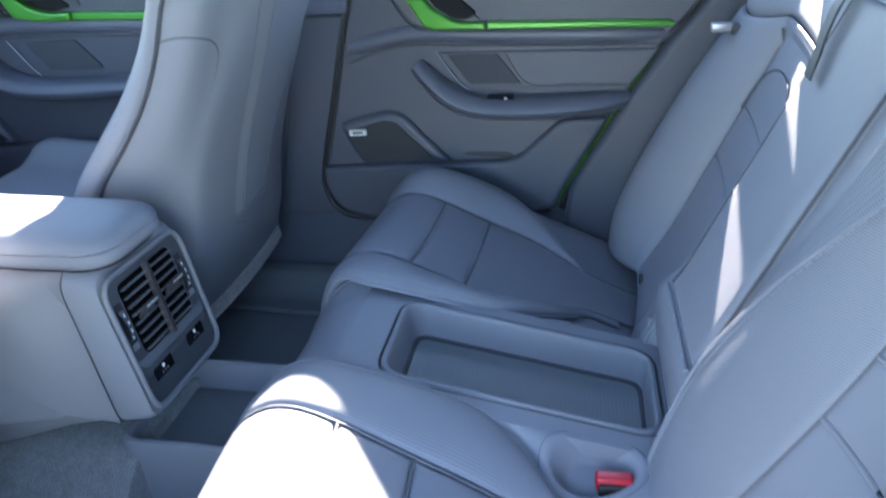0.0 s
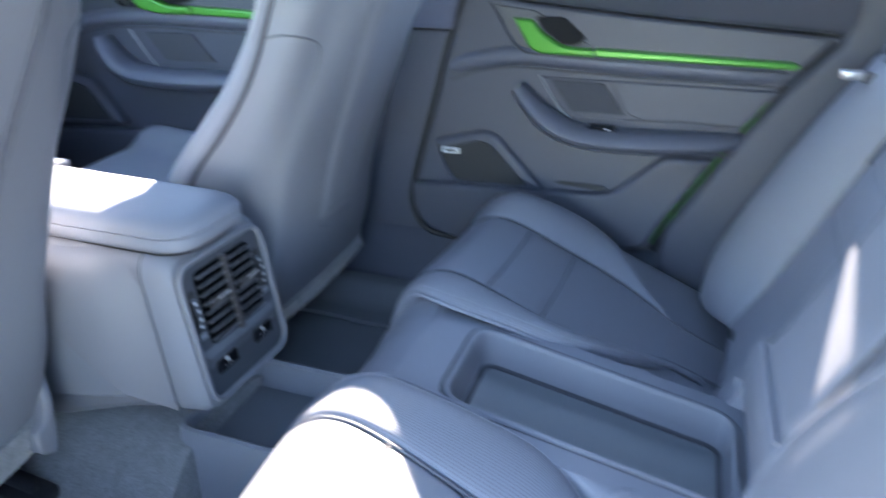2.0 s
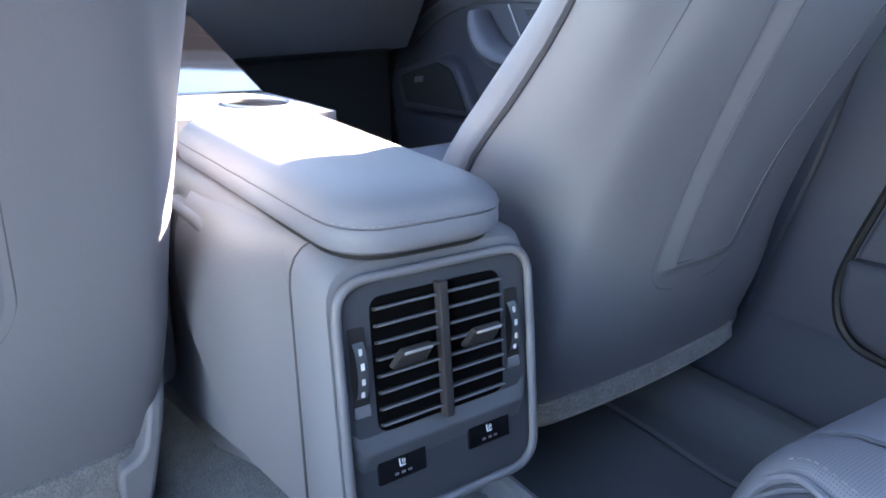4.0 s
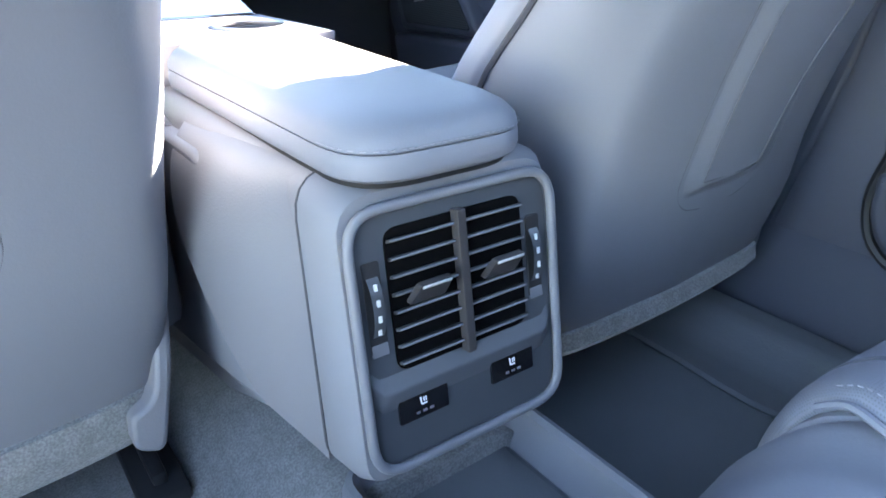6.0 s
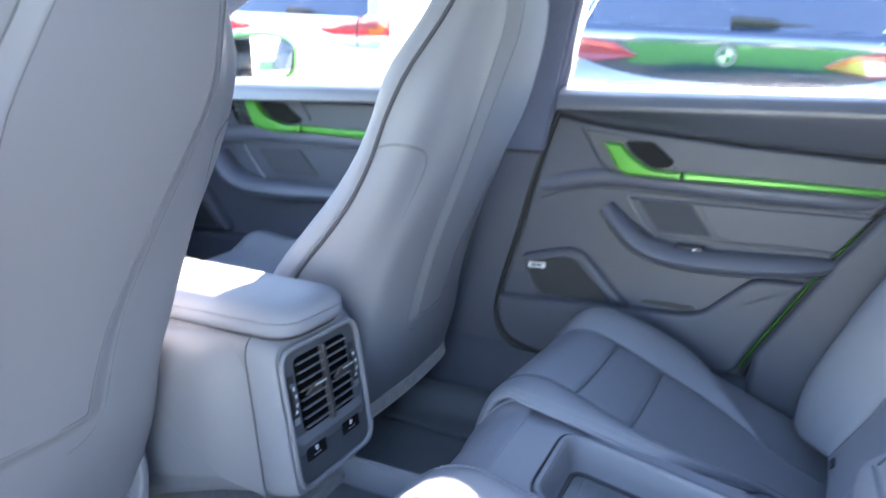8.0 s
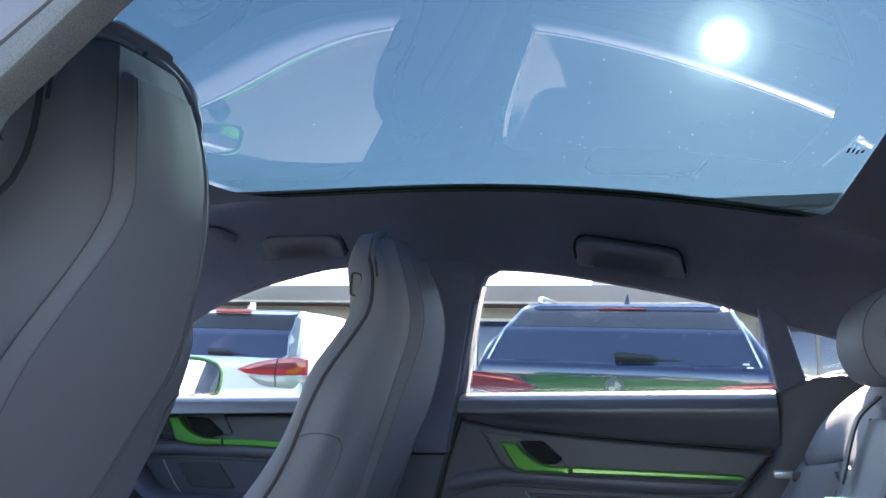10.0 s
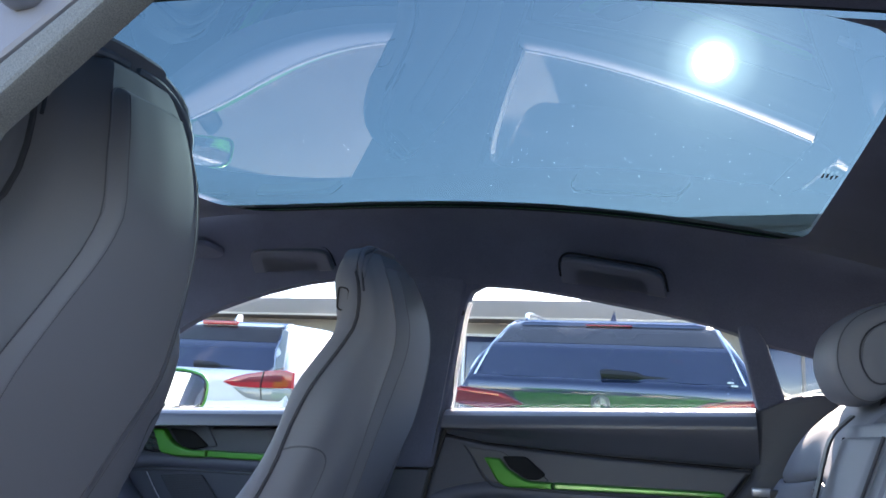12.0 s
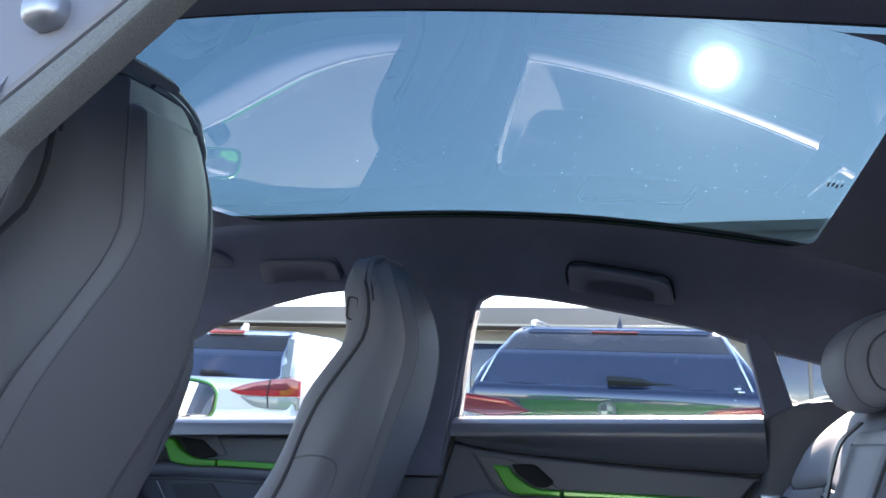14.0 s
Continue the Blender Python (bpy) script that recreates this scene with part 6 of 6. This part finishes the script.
front_seat(pose(-0.115, -0.366, 0.095) @ pose(-0.05, 0, 0.22) @ pose(0, 0, 0, 0, 6.0, 0) @ pose(0.05, 0, -0.22), "slate grey leather driver's seat seen from behind", "front seats", 0.055, 0.02, 0.012, 0.034)

# ---- roof fittings ----
def roof_grip(x0, x1, z0, z1, y, label):
    """A folded grab handle lying on the slope of the headliner: base plate, bow with a finger gap."""
    g = thing("grab_handle", cabin_pt((x0 + x1) / 2, y, (z0 + z1) / 2), label, "grab handle", "grab handles")
    L = x1 - x0
    lay = lambda u, v, d: Vector((x0 + u, y - v * 0.85 + d * 0.75, z0 + (z1 - z0) * u / L + v + d * 0.65))
    for a, b in ((0.0, 0.036), (L - 0.040, L)):
        part("mount", plate(rounded([(a + 0.002, -0.024), (b - 0.002, -0.024), (b - 0.004, 0.010), (a + 0.004, 0.010)], 0.005), lay, 0.04, 0.003), M_grip, g)
    part("recess", plate(rounded([(0.034, -0.026), (L - 0.038, -0.026), (L - 0.046, 0.010), (0.044, 0.012)], 0.006), lambda u, v, d: lay(u, v, d - 0.0005), 0.02, 0.002), M_head, g, "shallow finger recess")
    part("finger_gap_shade", plate(rounded([(0.052, 0.000), (L - 0.052, -0.002), (L - 0.056, 0.010), (0.056, 0.012)], 0.003), lambda u, v, d: lay(u, v, d - 0.0022), 0.004, 0.001), M_black, g)
    rim = smooth([(-0.003, -0.020), (-0.002, 0.004), (0.010, 0.022), (0.036, 0.028), (L * 0.5, 0.026), (L - 0.030, 0.023), (L - 0.004, 0.014), (L + 0.003, -0.020)][k] + (0,) for k in range(8))
    part("grip_shadow_line", tube([lay(p.x, p.y, -0.0005) for p in rim], 0.0026, 6), M_recess_shade, g)
    bow = [(0.0, -0.026), (0.036, -0.026), (0.040, 0.000), (0.05, 0.004), (L - 0.055, 0.002), (L - 0.044, -0.004), (L - 0.040, -0.026), (L, -0.026), (L - 0.004, 0.012), (L - 0.03, 0.019), (0.035, 0.024), (0.006, 0.018)]
    part("grip", plate(rounded(bow, [0.006, 0.003, 0.006, 0.006, 0.006, 0.006, 0.003, 0.006, 0.014, 0.01, 0.012, 0.012]), lambda u, v, d: lay(u, v, d - 0.018), 0.014, 0.004, 3), M_grip, g)
    return g


roof_grip(-0.335, -0.105, 1.186, 1.178, 0.56, "folded black grab handle over the front door")
rg = roof_grip(0.470, 0.692, 1.116, 1.070, 0.55, "folded black grab handle with coat hook")
part("coat_hook", block((0.545, 0.552, 1.080), (0.62, 0.575, 1.094), 0.004), M_grip, rg)
part("hook_glint", block((0.588, 0.549, 1.083), (0.604, 0.553, 1.086), 0.001), M_chrome, rg)
visor = thing("sun_visor", cabin_pt(-0.45, 0.5, 1.18), "dark corner of a folded sun visor", "sun visor")
part("visor_edge", plate(rounded([(-0.62, 0.47), (-0.43, 0.49), (-0.40, 0.53), (-0.45, 0.56), (-0.62, 0.57)], 0.012), lambda u, v, d: Vector((u, v, 1.225 - 0.45 * (v - 0.47) + d)), 0.012, 0.004), M_head, visor)

# belt guide loop on the far pillar, belt shoulder button on the near one
dr = thing("belt_loop", cabin_pt(0.2, 0.65, 1.0), "black seat belt guide loop on the pillar", "belt guide")
part("loop", tube(smooth([(0.205, 0.640, 1.048), (0.214, 0.636, 1.040), (0.216, 0.637, 1.030), (0.208, 0.640, 1.026)], 4), 0.0035, 8), M_black, dr)
# near-side pillar upper cover, cloth strip, button
nb = thing("pillar_cover_near", cabin_pt(0.3, -0.7, 1.0), "grey pillar trim edged with woven cloth", "pillar", kind="structure")
near_side = lambda u, v, d: Vector((u, -(0.664 - d - 0.10 * (v - 1.05)), v))
part("cover", plate(rounded([(0.08, 0.80), (0.15, 0.80), (0.195, 0.98), (0.224, 1.062), (0.337, 1.134), (0.38, 1.17), (0.10, 1.17)], 0.012), near_side, 0.03, 0.006), M_trim, nb)
part("cloth_edge", plate(rounded([(0.152, 0.80), (0.17, 0.80), (0.208, 0.98), (0.236, 1.030), (0.360, 1.124), (0.41, 1.165), (0.382, 1.17), (0.338, 1.133), (0.226, 1.061), (0.197, 0.98)], 0.004), near_side, 0.03, 0.005), M_pillar, nb, "woven grey cloth edge")
part("height_button", block((0.248, -0.676, 1.120), (0.284, -0.640, 1.150), 0.012, 4), M_silver, nb, "small grey height adjuster button")

# markings on the roof glass
sticker = thing("glass_marking", cabin_pt(0.93, 0, 1.17), "small dark printed glass marking", "marking")
for i, (a, b) in enumerate(((0, 0.020), (0.0, 0.016), (0.004, 0.02), (0.0, 0.012))):
    part("print_bar", block((0.915 + 0.005 * i, -0.012 + a, roof_z(0.915 + 0.005 * i, 0) + 0.0), (0.9175 + 0.005 * i, -0.012 + b, roof_z(0.9175 + 0.005 * i, 0) + 0.0012), 0), M_black, sticker)

# dust on the glass
rnd = random.Random(8)
specks = bmesh.new()
for k in range(130):
    cx0, cy0 = rnd.choice(((0.72, 0.05), (0.55, 0.12), (0.80, -0.05), (0.3, 0.1), (0.88, 0.1)))
    x, y = cx0 + rnd.gauss(0, 0.09), cy0 + rnd.gauss(0, 0.10)
    if not (-0.2 < x < 0.93 and -0.4 < y < 0.4):
        continue
    q = rnd.uniform(0.0003, 0.0009)
    specks.faces.new([specks.verts.new((x + q * a, y + q * b, roof_z(x, y) - 0.001)) for a, b in ((-1, 0), (0, -1), (1, 0), (0, 1))])
part("roof_dust", specks, M_edge, sticker, "pale dust specks on the glass", kind="stuff")

# seat belt tag on the far rear side
tagb = thing("belt_latch", cabin_pt(0.88, 0.55, 0.66), "silver seat belt latch plate beside the rear seat", "seat belt")
part("latch_plate", block((0.824, 0.512, 0.644), (0.858, 0.528, 0.658), 0.002), M_silver, tagb)
part("latch_clip", block((0.855, 0.510, 0.640), (0.884, 0.532, 0.656), 0.003), M_black, tagb)
strap = thing("seat_belt", cabin_pt(0.9, 0.1, 0.7), "dark woven seat belt strap running over the backrest", "seat belt")
way = smooth([(0.878, 0.078, 0.690), (0.888, 0.092, 0.714), (0.897, 0.110, 0.735), (0.914, 0.124, 0.772), (0.945, 0.135, 0.80)], 5)
part("webbing", loft([[p + Vector(o) for o in ((-0.0012, -0.002, 0.0008), (-0.0012, 0.024, 0.0008), (0.0012, 0.024, -0.0008), (0.0012, -0.002, -0.0008))] for p in way]), M_black, strap)

# ---- outside ----
def loft_y(rows, mat, name, parent, **k):
    return part(name, loft(rows), mat, parent, cabin=False, **k)


def car_section(y, w, z0, zb, wt, zt, n=5):
    """A cross-section: lower half width w to belt zb, then in to roof half width wt at zt."""
    pts = rounded([(-w, z0), (w, z0), (w * 1.01, (z0 + zb) / 2), (w * 0.97, zb), (wt, zt), (-wt, zt), (-w * 0.97, zb), (-w * 1.01, (z0 + zb) / 2)], [0.08, 0.08, 0.12, 0.10, 0.14, 0.14, 0.10, 0.12], n)
    return [Vector((p.x, y, p.y)) for p in pts]


def parked_suv(cx, y0, g, paint, name, label, roof, belt, glass_w, tail_fn, rails=True):
    s = thing(name, (cx, y0, g), label, "car", "parked cars")
    mv = lambda rows: [[Vector((p.x + cx, p.y + y0, p.z + g)) for p in r] for r in rows]
    W = 0.94
    secs = [car_section(0.0, W - 0.06, 0.32, 0.80, W - 0.12, 0.86), car_section(0.06, W - 0.01, 0.26, belt - 0.06, W - 0.10, belt + 0.02), car_section(0.16, W, 0.25, belt, W - 0.16, belt + 0.22),
            car_section(0.42, W, 0.25, belt + 0.01, 0.69, roof - 0.05), car_section(0.62, W, 0.25, belt, 0.67, roof), car_section(1.6, W, 0.25, belt - 0.02, 0.68, roof + 0.02), car_section(2.6, W, 0.25, belt - 0.06, 0.66, roof - 0.06),
            car_section(3.3, W - 0.02, 0.25, belt - 0.10, W - 0.2, belt + 0.03), car_section(4.3, W - 0.08, 0.28, belt - 0.22, W - 0.2, belt - 0.14), car_section(4.55, W - 0.2, 0.32, belt - 0.32, W - 0.3, belt - 0.26)]
    loft_y(mv(secs), paint, "body", s, sharp=50)
    # tailgate glass leaning forward
    gw, gt = glass_w
    tail_line = [(0.86, 0.0), (belt + 0.02, 0.06), (belt + 0.22, 0.16), (roof - 0.06, 0.42), (roof, 0.62)]

    def back_y(v):
        i = max(0, min(3, sum(1 for r in tail_line if r[0] <= v) - 1))
        (a, p), (b, q) = tail_line[i], tail_line[i + 1]
        return p + (q - p) * (v - a) / (b - a)

    lean = lambda u, v, d: Vector((cx + u, y0 + back_y(v) - 0.032 + 0.25 * max(0.0, abs(u) - gt * 0.8) ** 1.5 + d, g + v))
    rows = []
    for k in range(15):
        v = belt + 0.03 + (roof - 0.042 - belt) * k / 14
        w = gw + (gt - gw) * (k / 14) - 0.05 * max(0.0, 1 - k) - 0.03 * max(0.0, (k - 12) / 2) ** 2
        rows.append([lean(w * (2 * i / 20 - 1), v, 0) for i in range(21)])
    part("rear_window", loft(rows, False, False), M_car_glass, s, "dark tinted rear window", cabin=False)
    part("spoiler", plate(rounded([(-gt + 0.03, -0.10), (gt - 0.03, -0.10), (gt + 0.0, 0.22), (-gt, 0.22)], 0.06), lambda u, v, d: Vector((cx + u, y0 + 0.50 + v, g + roof + 0.012 - 0.05 * (u / gt) ** 2 - d + 0.05 * min(0, v))), 0.04, 0.012), paint, s, cabin=False)
    part("brake_light", block((cx - 0.15, y0 + 0.385, g + roof - 0.054), (cx + 0.15, y0 + 0.42, g + roof - 0.046), 0.003) if rails else block((cx - 0.18, y0 + 0.375, g + roof - 0.050), (cx + 0.18, y0 + 0.42, g + roof - 0.012), 0.004), M_tail, s, "red high brake light", cabin=False)
    # tailgate below the window: a ledge, then a face that leans in towards the bumper
    gate = []
    for v, y in ((belt + 0.03, 0.030), (belt + 0.012, 0.004), (belt, -0.004), (belt - 0.02, -0.0085), (belt - 0.05, -0.0105), (belt - 0.08, -0.0095), (belt - 0.12, -0.0055), (belt - 0.20, 0.005), (belt - 0.26, 0.016), (belt - 0.30, 0.030)):
        gate.append([Vector((cx + (W - 0.10) * q, y0 + y + 0.035 * abs(q) ** 3, g + v)) for q in [k / 12 - 1 for k in range(25)]])
    part("tailgate", loft(gate, False, False), paint, s, cabin=False)
    band = []
    for k in range(7):
        v = roof - 0.030 - 0.36 * (roof - belt) * k / 6
        q = (v - belt - 0.03) / (roof - 0.042 - belt)
        w = (gw + (gt - gw) * q - 0.03 * max(0.0, q * 7 - 6) ** 2) * 0.985
        band.append([lean(w * (2 * i / 20 - 1), v, -0.004) for i in range(21)])
    part("window_top_band", loft(band, False, False), M_band, s, "dark band along the window's top", cabin=False)
    rim = [lean(r * sg, v, -0.006) for sg, seq in ((-1, range(0, 15)), (1, range(14, -1, -1))) for k in seq for r, v in ((gw + (gt - gw) * (k / 14) + 0.012, belt + 0.03 + (roof - 0.042 - belt) * k / 14),)]
    part("window_edge_glint", tube(rim, 0.007, 6), M_chrome, s, "sun glint round the window, added as a chrome bead", cabin=False)
    tail_fn(s, cx, y0, g, belt)
    wiper = joined(tube([(cx - 0.005, y0 + 0.030, g + belt + 0.062), (cx + 0.02, y0 + 0.035, g + belt + 0.066), (cx + 0.20, y0 + 0.040, g + belt + 0.060), (cx + 0.25, y0 + 0.050, g + belt + 0.052), (cx + 0.50, y0 + 0.055, g + belt + 0.048)], [0.026, 0.030, 0.024, 0.012, 0.007], 8, up=(0, 0, 1)))
    part("rear_wiper", wiper, M_seal, s, cabin=False)
    for sx in (-1, 1):
        if rails:
            part("roof_rail", tube(smooth([(cx + sx * 0.60, y0 + 0.62, g + roof + 0.0), (cx + sx * 0.60, y0 + 0.70, g + roof + 0.045), (cx + sx * 0.60, y0 + 1.5, g + roof + 0.06), (cx + sx * 0.60, y0 + 2.3, g + roof + 0.02)], 5), 0.016, 8), M_chrome, s, cabin=False)
        for wy in (0.85, 3.65):
            wb = tube([(cx + sx * 0.70, y0 + wy, g + 0.35), (cx + sx * 0.93, y0 + wy, g + 0.35)], 0.35, 28, up=(0, 0, 1))
            wheel = part("wheel", wb, M_tyre, s, "black tyre", cabin=False)
            part("rim", tube([(cx + sx * 0.90, y0 + wy, g + 0.35), (cx + sx * 0.94, y0 + wy, g + 0.35)], 0.22, 20, up=(0, 0, 1)), M_silver, wheel, cabin=False)
        # side windows
        part("side_window", plate(rounded([(y0 + (0.62 if rails else 1.5), g + belt + 0.05), (y0 + 3.0, g + belt - 0.02), (y0 + 2.4, g + roof - 0.12), (y0 + (0.75 if rails else 1.5), g + roof - 0.09)], 0.05), lambda u, v, d, sx=sx: Vector((cx + sx * (0.93 - 0.24 * (v - g - belt) / (roof - belt) - d + 0.004), u, v)), 0.03, 0.004), M_car_glass, s, cabin=False)
    part("antenna_fin", loft([[Vector((cx + 0.0 + x, y0 + y, g + z)) for x, y in ((-0.022 * k, 0.66 + 0.05 * (1 - k)), (0.022 * k, 0.66 + 0.05 * (1 - k)), (0.004, 0.80), (-0.004, 0.80))] for z, k in ((roof - 0.0, 1.0), (roof + 0.035, 0.6), (roof + 0.07, 0.2), (roof + 0.085, 0.1))]), paint, s, cabin=False)
    return s


def blue_tail(s, cx, y0, g, belt):
    for sx in (-1, 1):
        a = rounded([(sx * 0.46, belt - 0.145), (sx * 0.60, belt - 0.075), (sx * 0.90, belt - 0.045), (sx * 0.93, belt - 0.155), (sx * 0.70, belt - 0.185)], 0.025)
        wrap = lambda u, v, d: Vector((cx + u, y0 - 0.018 + 0.9 * max(0.0, abs(u) - 0.80) ** 1.5 + d, g + v))
        t = part("tail_lamp", plate(a, wrap, 0.05, 0.006), M_tail_dark, s, "smoked red tail lamp", cabin=False)
        part("clear_band", plate(rounded([(sx * 0.50, belt - 0.140), (sx * 0.62, belt - 0.088), (sx * 0.91, belt - 0.060), (sx * 0.915, belt - 0.075), (sx * 0.63, belt - 0.104)], 0.008), lambda u, v, d: wrap(u, v, d - 0.004), 0.02, 0.003), M_tail, t, cabin=False)
    ring = part("round_emblem", plate([Vector((0.058 * math.cos(2 * math.pi * i / 28), belt - 0.115 + 0.058 * math.sin(2 * math.pi * i / 28))) for i in range(28)], lambda u, v, d: Vector((cx + u, y0 - 0.013 + d, g + v)), 0.03, 0.004), M_graph, s, "round blue and white badge", cabin=False)
    for k, m in enumerate((M_lens, M_car_blue, M_lens, M_car_blue)):
        pts = [Vector((0, belt - 0.115))] + [Vector((0.036 * math.cos(math.pi / 2 * (k + i / 6)), belt - 0.115 + 0.036 * math.sin(math.pi / 2 * (k + i / 6)))) for i in range(7)]
        part("emblem_field", plate(pts, lambda u, v, d: Vector((cx + u, y0 - 0.016 + d, g + v)), 0.003, 0.0005), m, ring, cabin=False)
    for k in range(3):
        part("window_sticker", block((cx + 0.71 + 0.02 * (k % 2), y0 + 0.03, g + belt + 0.04 - 0.018 * k), (cx + 0.745 + 0.02 * (k % 2), y0 + 0.045, g + belt + 0.05 - 0.018 * k), 0.002), M_white, s, cabin=False)
    rnd = random.Random(4)
    vs, fs = [], []
    for k in range(150):
        u, v = min(0.74, rnd.uniform(-0.70, 0.74) + 0.35 * rnd.random()), belt + rnd.uniform(-0.02, 0.36)
        y = y0 + 0.06 + (0.5 if v < belt + 0.22 else 1.0) * max(0.0, v - belt - 0.02) * 0.95 - 0.05
        q = rnd.uniform(0.0008, 0.0023) * (1.6 if rnd.random() < 0.1 else 1.0)
        n = len(vs)
        vs += [(cx + u + q * a, y, g + v + q * b) for a, b in ((-1, 0), (0, -1), (1, 0), (0, 1))]
        fs.append((n, n + 1, n + 2, n + 3))
    me = bpy.data.meshes.new("tmp")
    me.from_pydata(vs, [], fs)
    bm = bmesh.new()
    bm.from_mesh(me)
    bpy.data.meshes.remove(me)
    part("dust_specks", bm, M_white, s, "pale dust specks on the rear window", kind="stuff", cabin=False)
    part("number_plate", block((cx - 0.26, y0 - 0.005, g + 0.72), (cx + 0.26, y0 + 0.02, g + 0.83), 0.004), M_white, s, cabin=False)


def white_tail(s, cx, y0, g, belt):
    for sx in (-1, 1):
        wrap = lambda u, v, d: Vector((cx + u, y0 - 0.020 + 1.1 * max(0.0, abs(u) - 0.74) ** 1.5 + d, g + v))

        def lens(u0, u1, top, low, d, n=18):
            """A lamp cover that follows the car's corner between two edge lines."""
            rows = []
            for k in range(n + 1):
                u = u0 + (u1 - u0) * k / n
                a, b = belt + interp(u, low), belt + interp(u, top)
                rows.append([wrap(sx * u, a, d + 0.05), wrap(sx * u, a + 0.002, d + 0.004), wrap(sx * u, a + 0.25 * (b - a), d), wrap(sx * u, a + 0.75 * (b - a), d), wrap(sx * u, b - 0.002, d + 0.004), wrap(sx * u, b, d + 0.05)])
            return loft(rows)

        t = part("tail_lamp", lens(0.33, 0.93, [(0.33, -0.070), (0.45, -0.025), (0.60, 0.010), (0.85, 0.045), (0.93, 0.030)], [(0.33, -0.085), (0.42, -0.112), (0.60, -0.118), (0.93, -0.110)], 0.0), M_tail, s, "red tail lamp", cabin=False)
        part("dark_core", lens(0.43, 0.86, [(0.43, -0.070), (0.60, -0.022), (0.86, 0.006)], [(0.43, -0.082), (0.60, -0.075), (0.86, -0.062)], -0.003), M_tail_core, t, cabin=False)
        part("clear_band", lens(0.43, 0.93, [(0.43, -0.120), (0.60, -0.122), (0.93, -0.114)], [(0.43, -0.130), (0.56, -0.205), (0.72, -0.222), (0.93, -0.225)], 0.0), M_lens, t, cabin=False)
        part("lamp_split", tube([wrap(sx * 0.705, belt + 0.026, -0.003), wrap(sx * 0.685, belt - 0.10, -0.003), wrap(sx * 0.705, belt - 0.215, -0.003)], 0.005, 6), M_seal, t, cabin=False)
        part("pillar_trim", plate(rounded([(sx * 0.765, belt + 0.045), (sx * 0.845, belt + 0.06), (sx * 0.735, belt + 0.40), (sx * 0.665, belt + 0.42)], 0.01), lambda u, v, d: Vector((cx + u, y0 + 0.035 + 0.82 * max(0.0, v - belt - 0.04) + d, g + v)), 0.10, 0.006), M_lens, s, "grey trim beside the window", cabin=False)


parked_suv(0.14, 3.45, GROUND, M_car_blue, "parked_blue_suv", "dark blue estate car parked with its tail towards us", 1.685, 1.245, (0.80, 0.64), blue_tail)
white_car = parked_suv(-3.55, 4.40, GROUND, M_car_white, "parked_white_suv", "white hatchback parked with its tail towards us", 1.70, 1.205, (0.75, 0.65), white_tail, False)
white_car.rotation_euler.z = radians(6)

# own door mirror on the far side
PLACE[0] = pose(-0.83, 0.9, 0) @ pose(0, 0, 0, 0, 0, -44) @ pose(0.76, -0.9, 0)
mir = thing("door_mirror", cabin_pt(-0.78, 0.9, 0.8), "black door mirror housing with a green painted rim", "door mirror")
mring = rounded([(0.76, 0.79), (0.985, 0.80), (0.995, 0.895), (0.92, 0.918), (0.76, 0.905)], 0.035, 5)
part("housing", loft([[Vector((x, (p.x - 0.9) * k + 0.9, (p.y - 0.855) * k + 0.855)) for p in mring] for x, k in ((-0.775, 0.8), (-0.768, 0.95), (-0.755, 1.04), (-0.742, 1.04), (-0.738, 0.99))], True, True), M_gloss, mir)
part("painted_rim", tube([Vector((-0.748, (p.x - 0.9) * 1.05 + 0.9, (p.y - 0.855) * 1.05 + 0.855)) for p in mring], 0.007, 8, closed=True, up=(1, 0, 0)), M_green, mir, "green painted rim")
part("mirror_glass", plate([Vector((p.x * 0.94 + 0.054, p.y * 0.94 + 0.052)) for p in mring], lambda u, v, d: Vector((-0.736 - d + 0.35 * (u - 0.9) * 0.2, u, v)), 0.003, 0.0006), M_mirror, mir, "mirror glass")
PLACE[0] = Matrix()
part("mirror_arm", tube([(-0.79, 0.74, 0.755), (-0.775, 0.86, 0.79)], 0.02, 10), M_black, mir)

# buildings behind the parked cars
bld = thing("shop_building", (-4, 14, GROUND), "low flat-roofed building with a dark fascia and glass fronts", "building")
part("wall", block((-26, 14.6, GROUND), (14, 22, 2.3), 0.02), M_render_wall, bld, cabin=False)
part("fascia", block((-27, 13.6, 2.34), (15, 22.4, 2.70), 0.02), M_fascia, bld, "brown-grey roof fascia", cabin=False)
part("fascia_edge", block((-27, 13.55, 2.30), (15, 13.7, 2.345), 0.005), M_trimline, bld, cabin=False)
for k in range(13):
    x = -24.5 + 2.9 * k
    w = part("window", block((x, 14.52, GROUND + 0.25), (x + 2.0, 14.62, 2.0), 0.01), M_car_glass, bld, "dark shop window", cabin=False)
    part("frame", joined(*[block(a, b, 0.004) for a, b in (((x - 0.06, 14.48, GROUND + 0.2), (x, 14.6, 2.06)), ((x + 2.0, 14.48, GROUND + 0.2), (x + 2.06, 14.6, 2.06)), ((x, 14.48, 2.0), (x + 2.0, 14.6, 2.06)), ((x + 0.97, 14.48, GROUND + 0.2), (x + 1.03, 14.6, 2.0)))]), M_white if k % 3 else M_fascia, w, cabin=False)
upper = thing("upper_roof", (6, 17, 2.7), "taller roof edge of the building behind", "roof")
part("parapet", block((-1.9, 16.0, 2.70), (16, 21, 4.92), 0.02), M_parapet, upper, cabin=False)
part("coping", block((-2.0, 15.9, 4.70), (16.1, 21.1, 4.95), 0.02), M_parapet, upper, cabin=False)
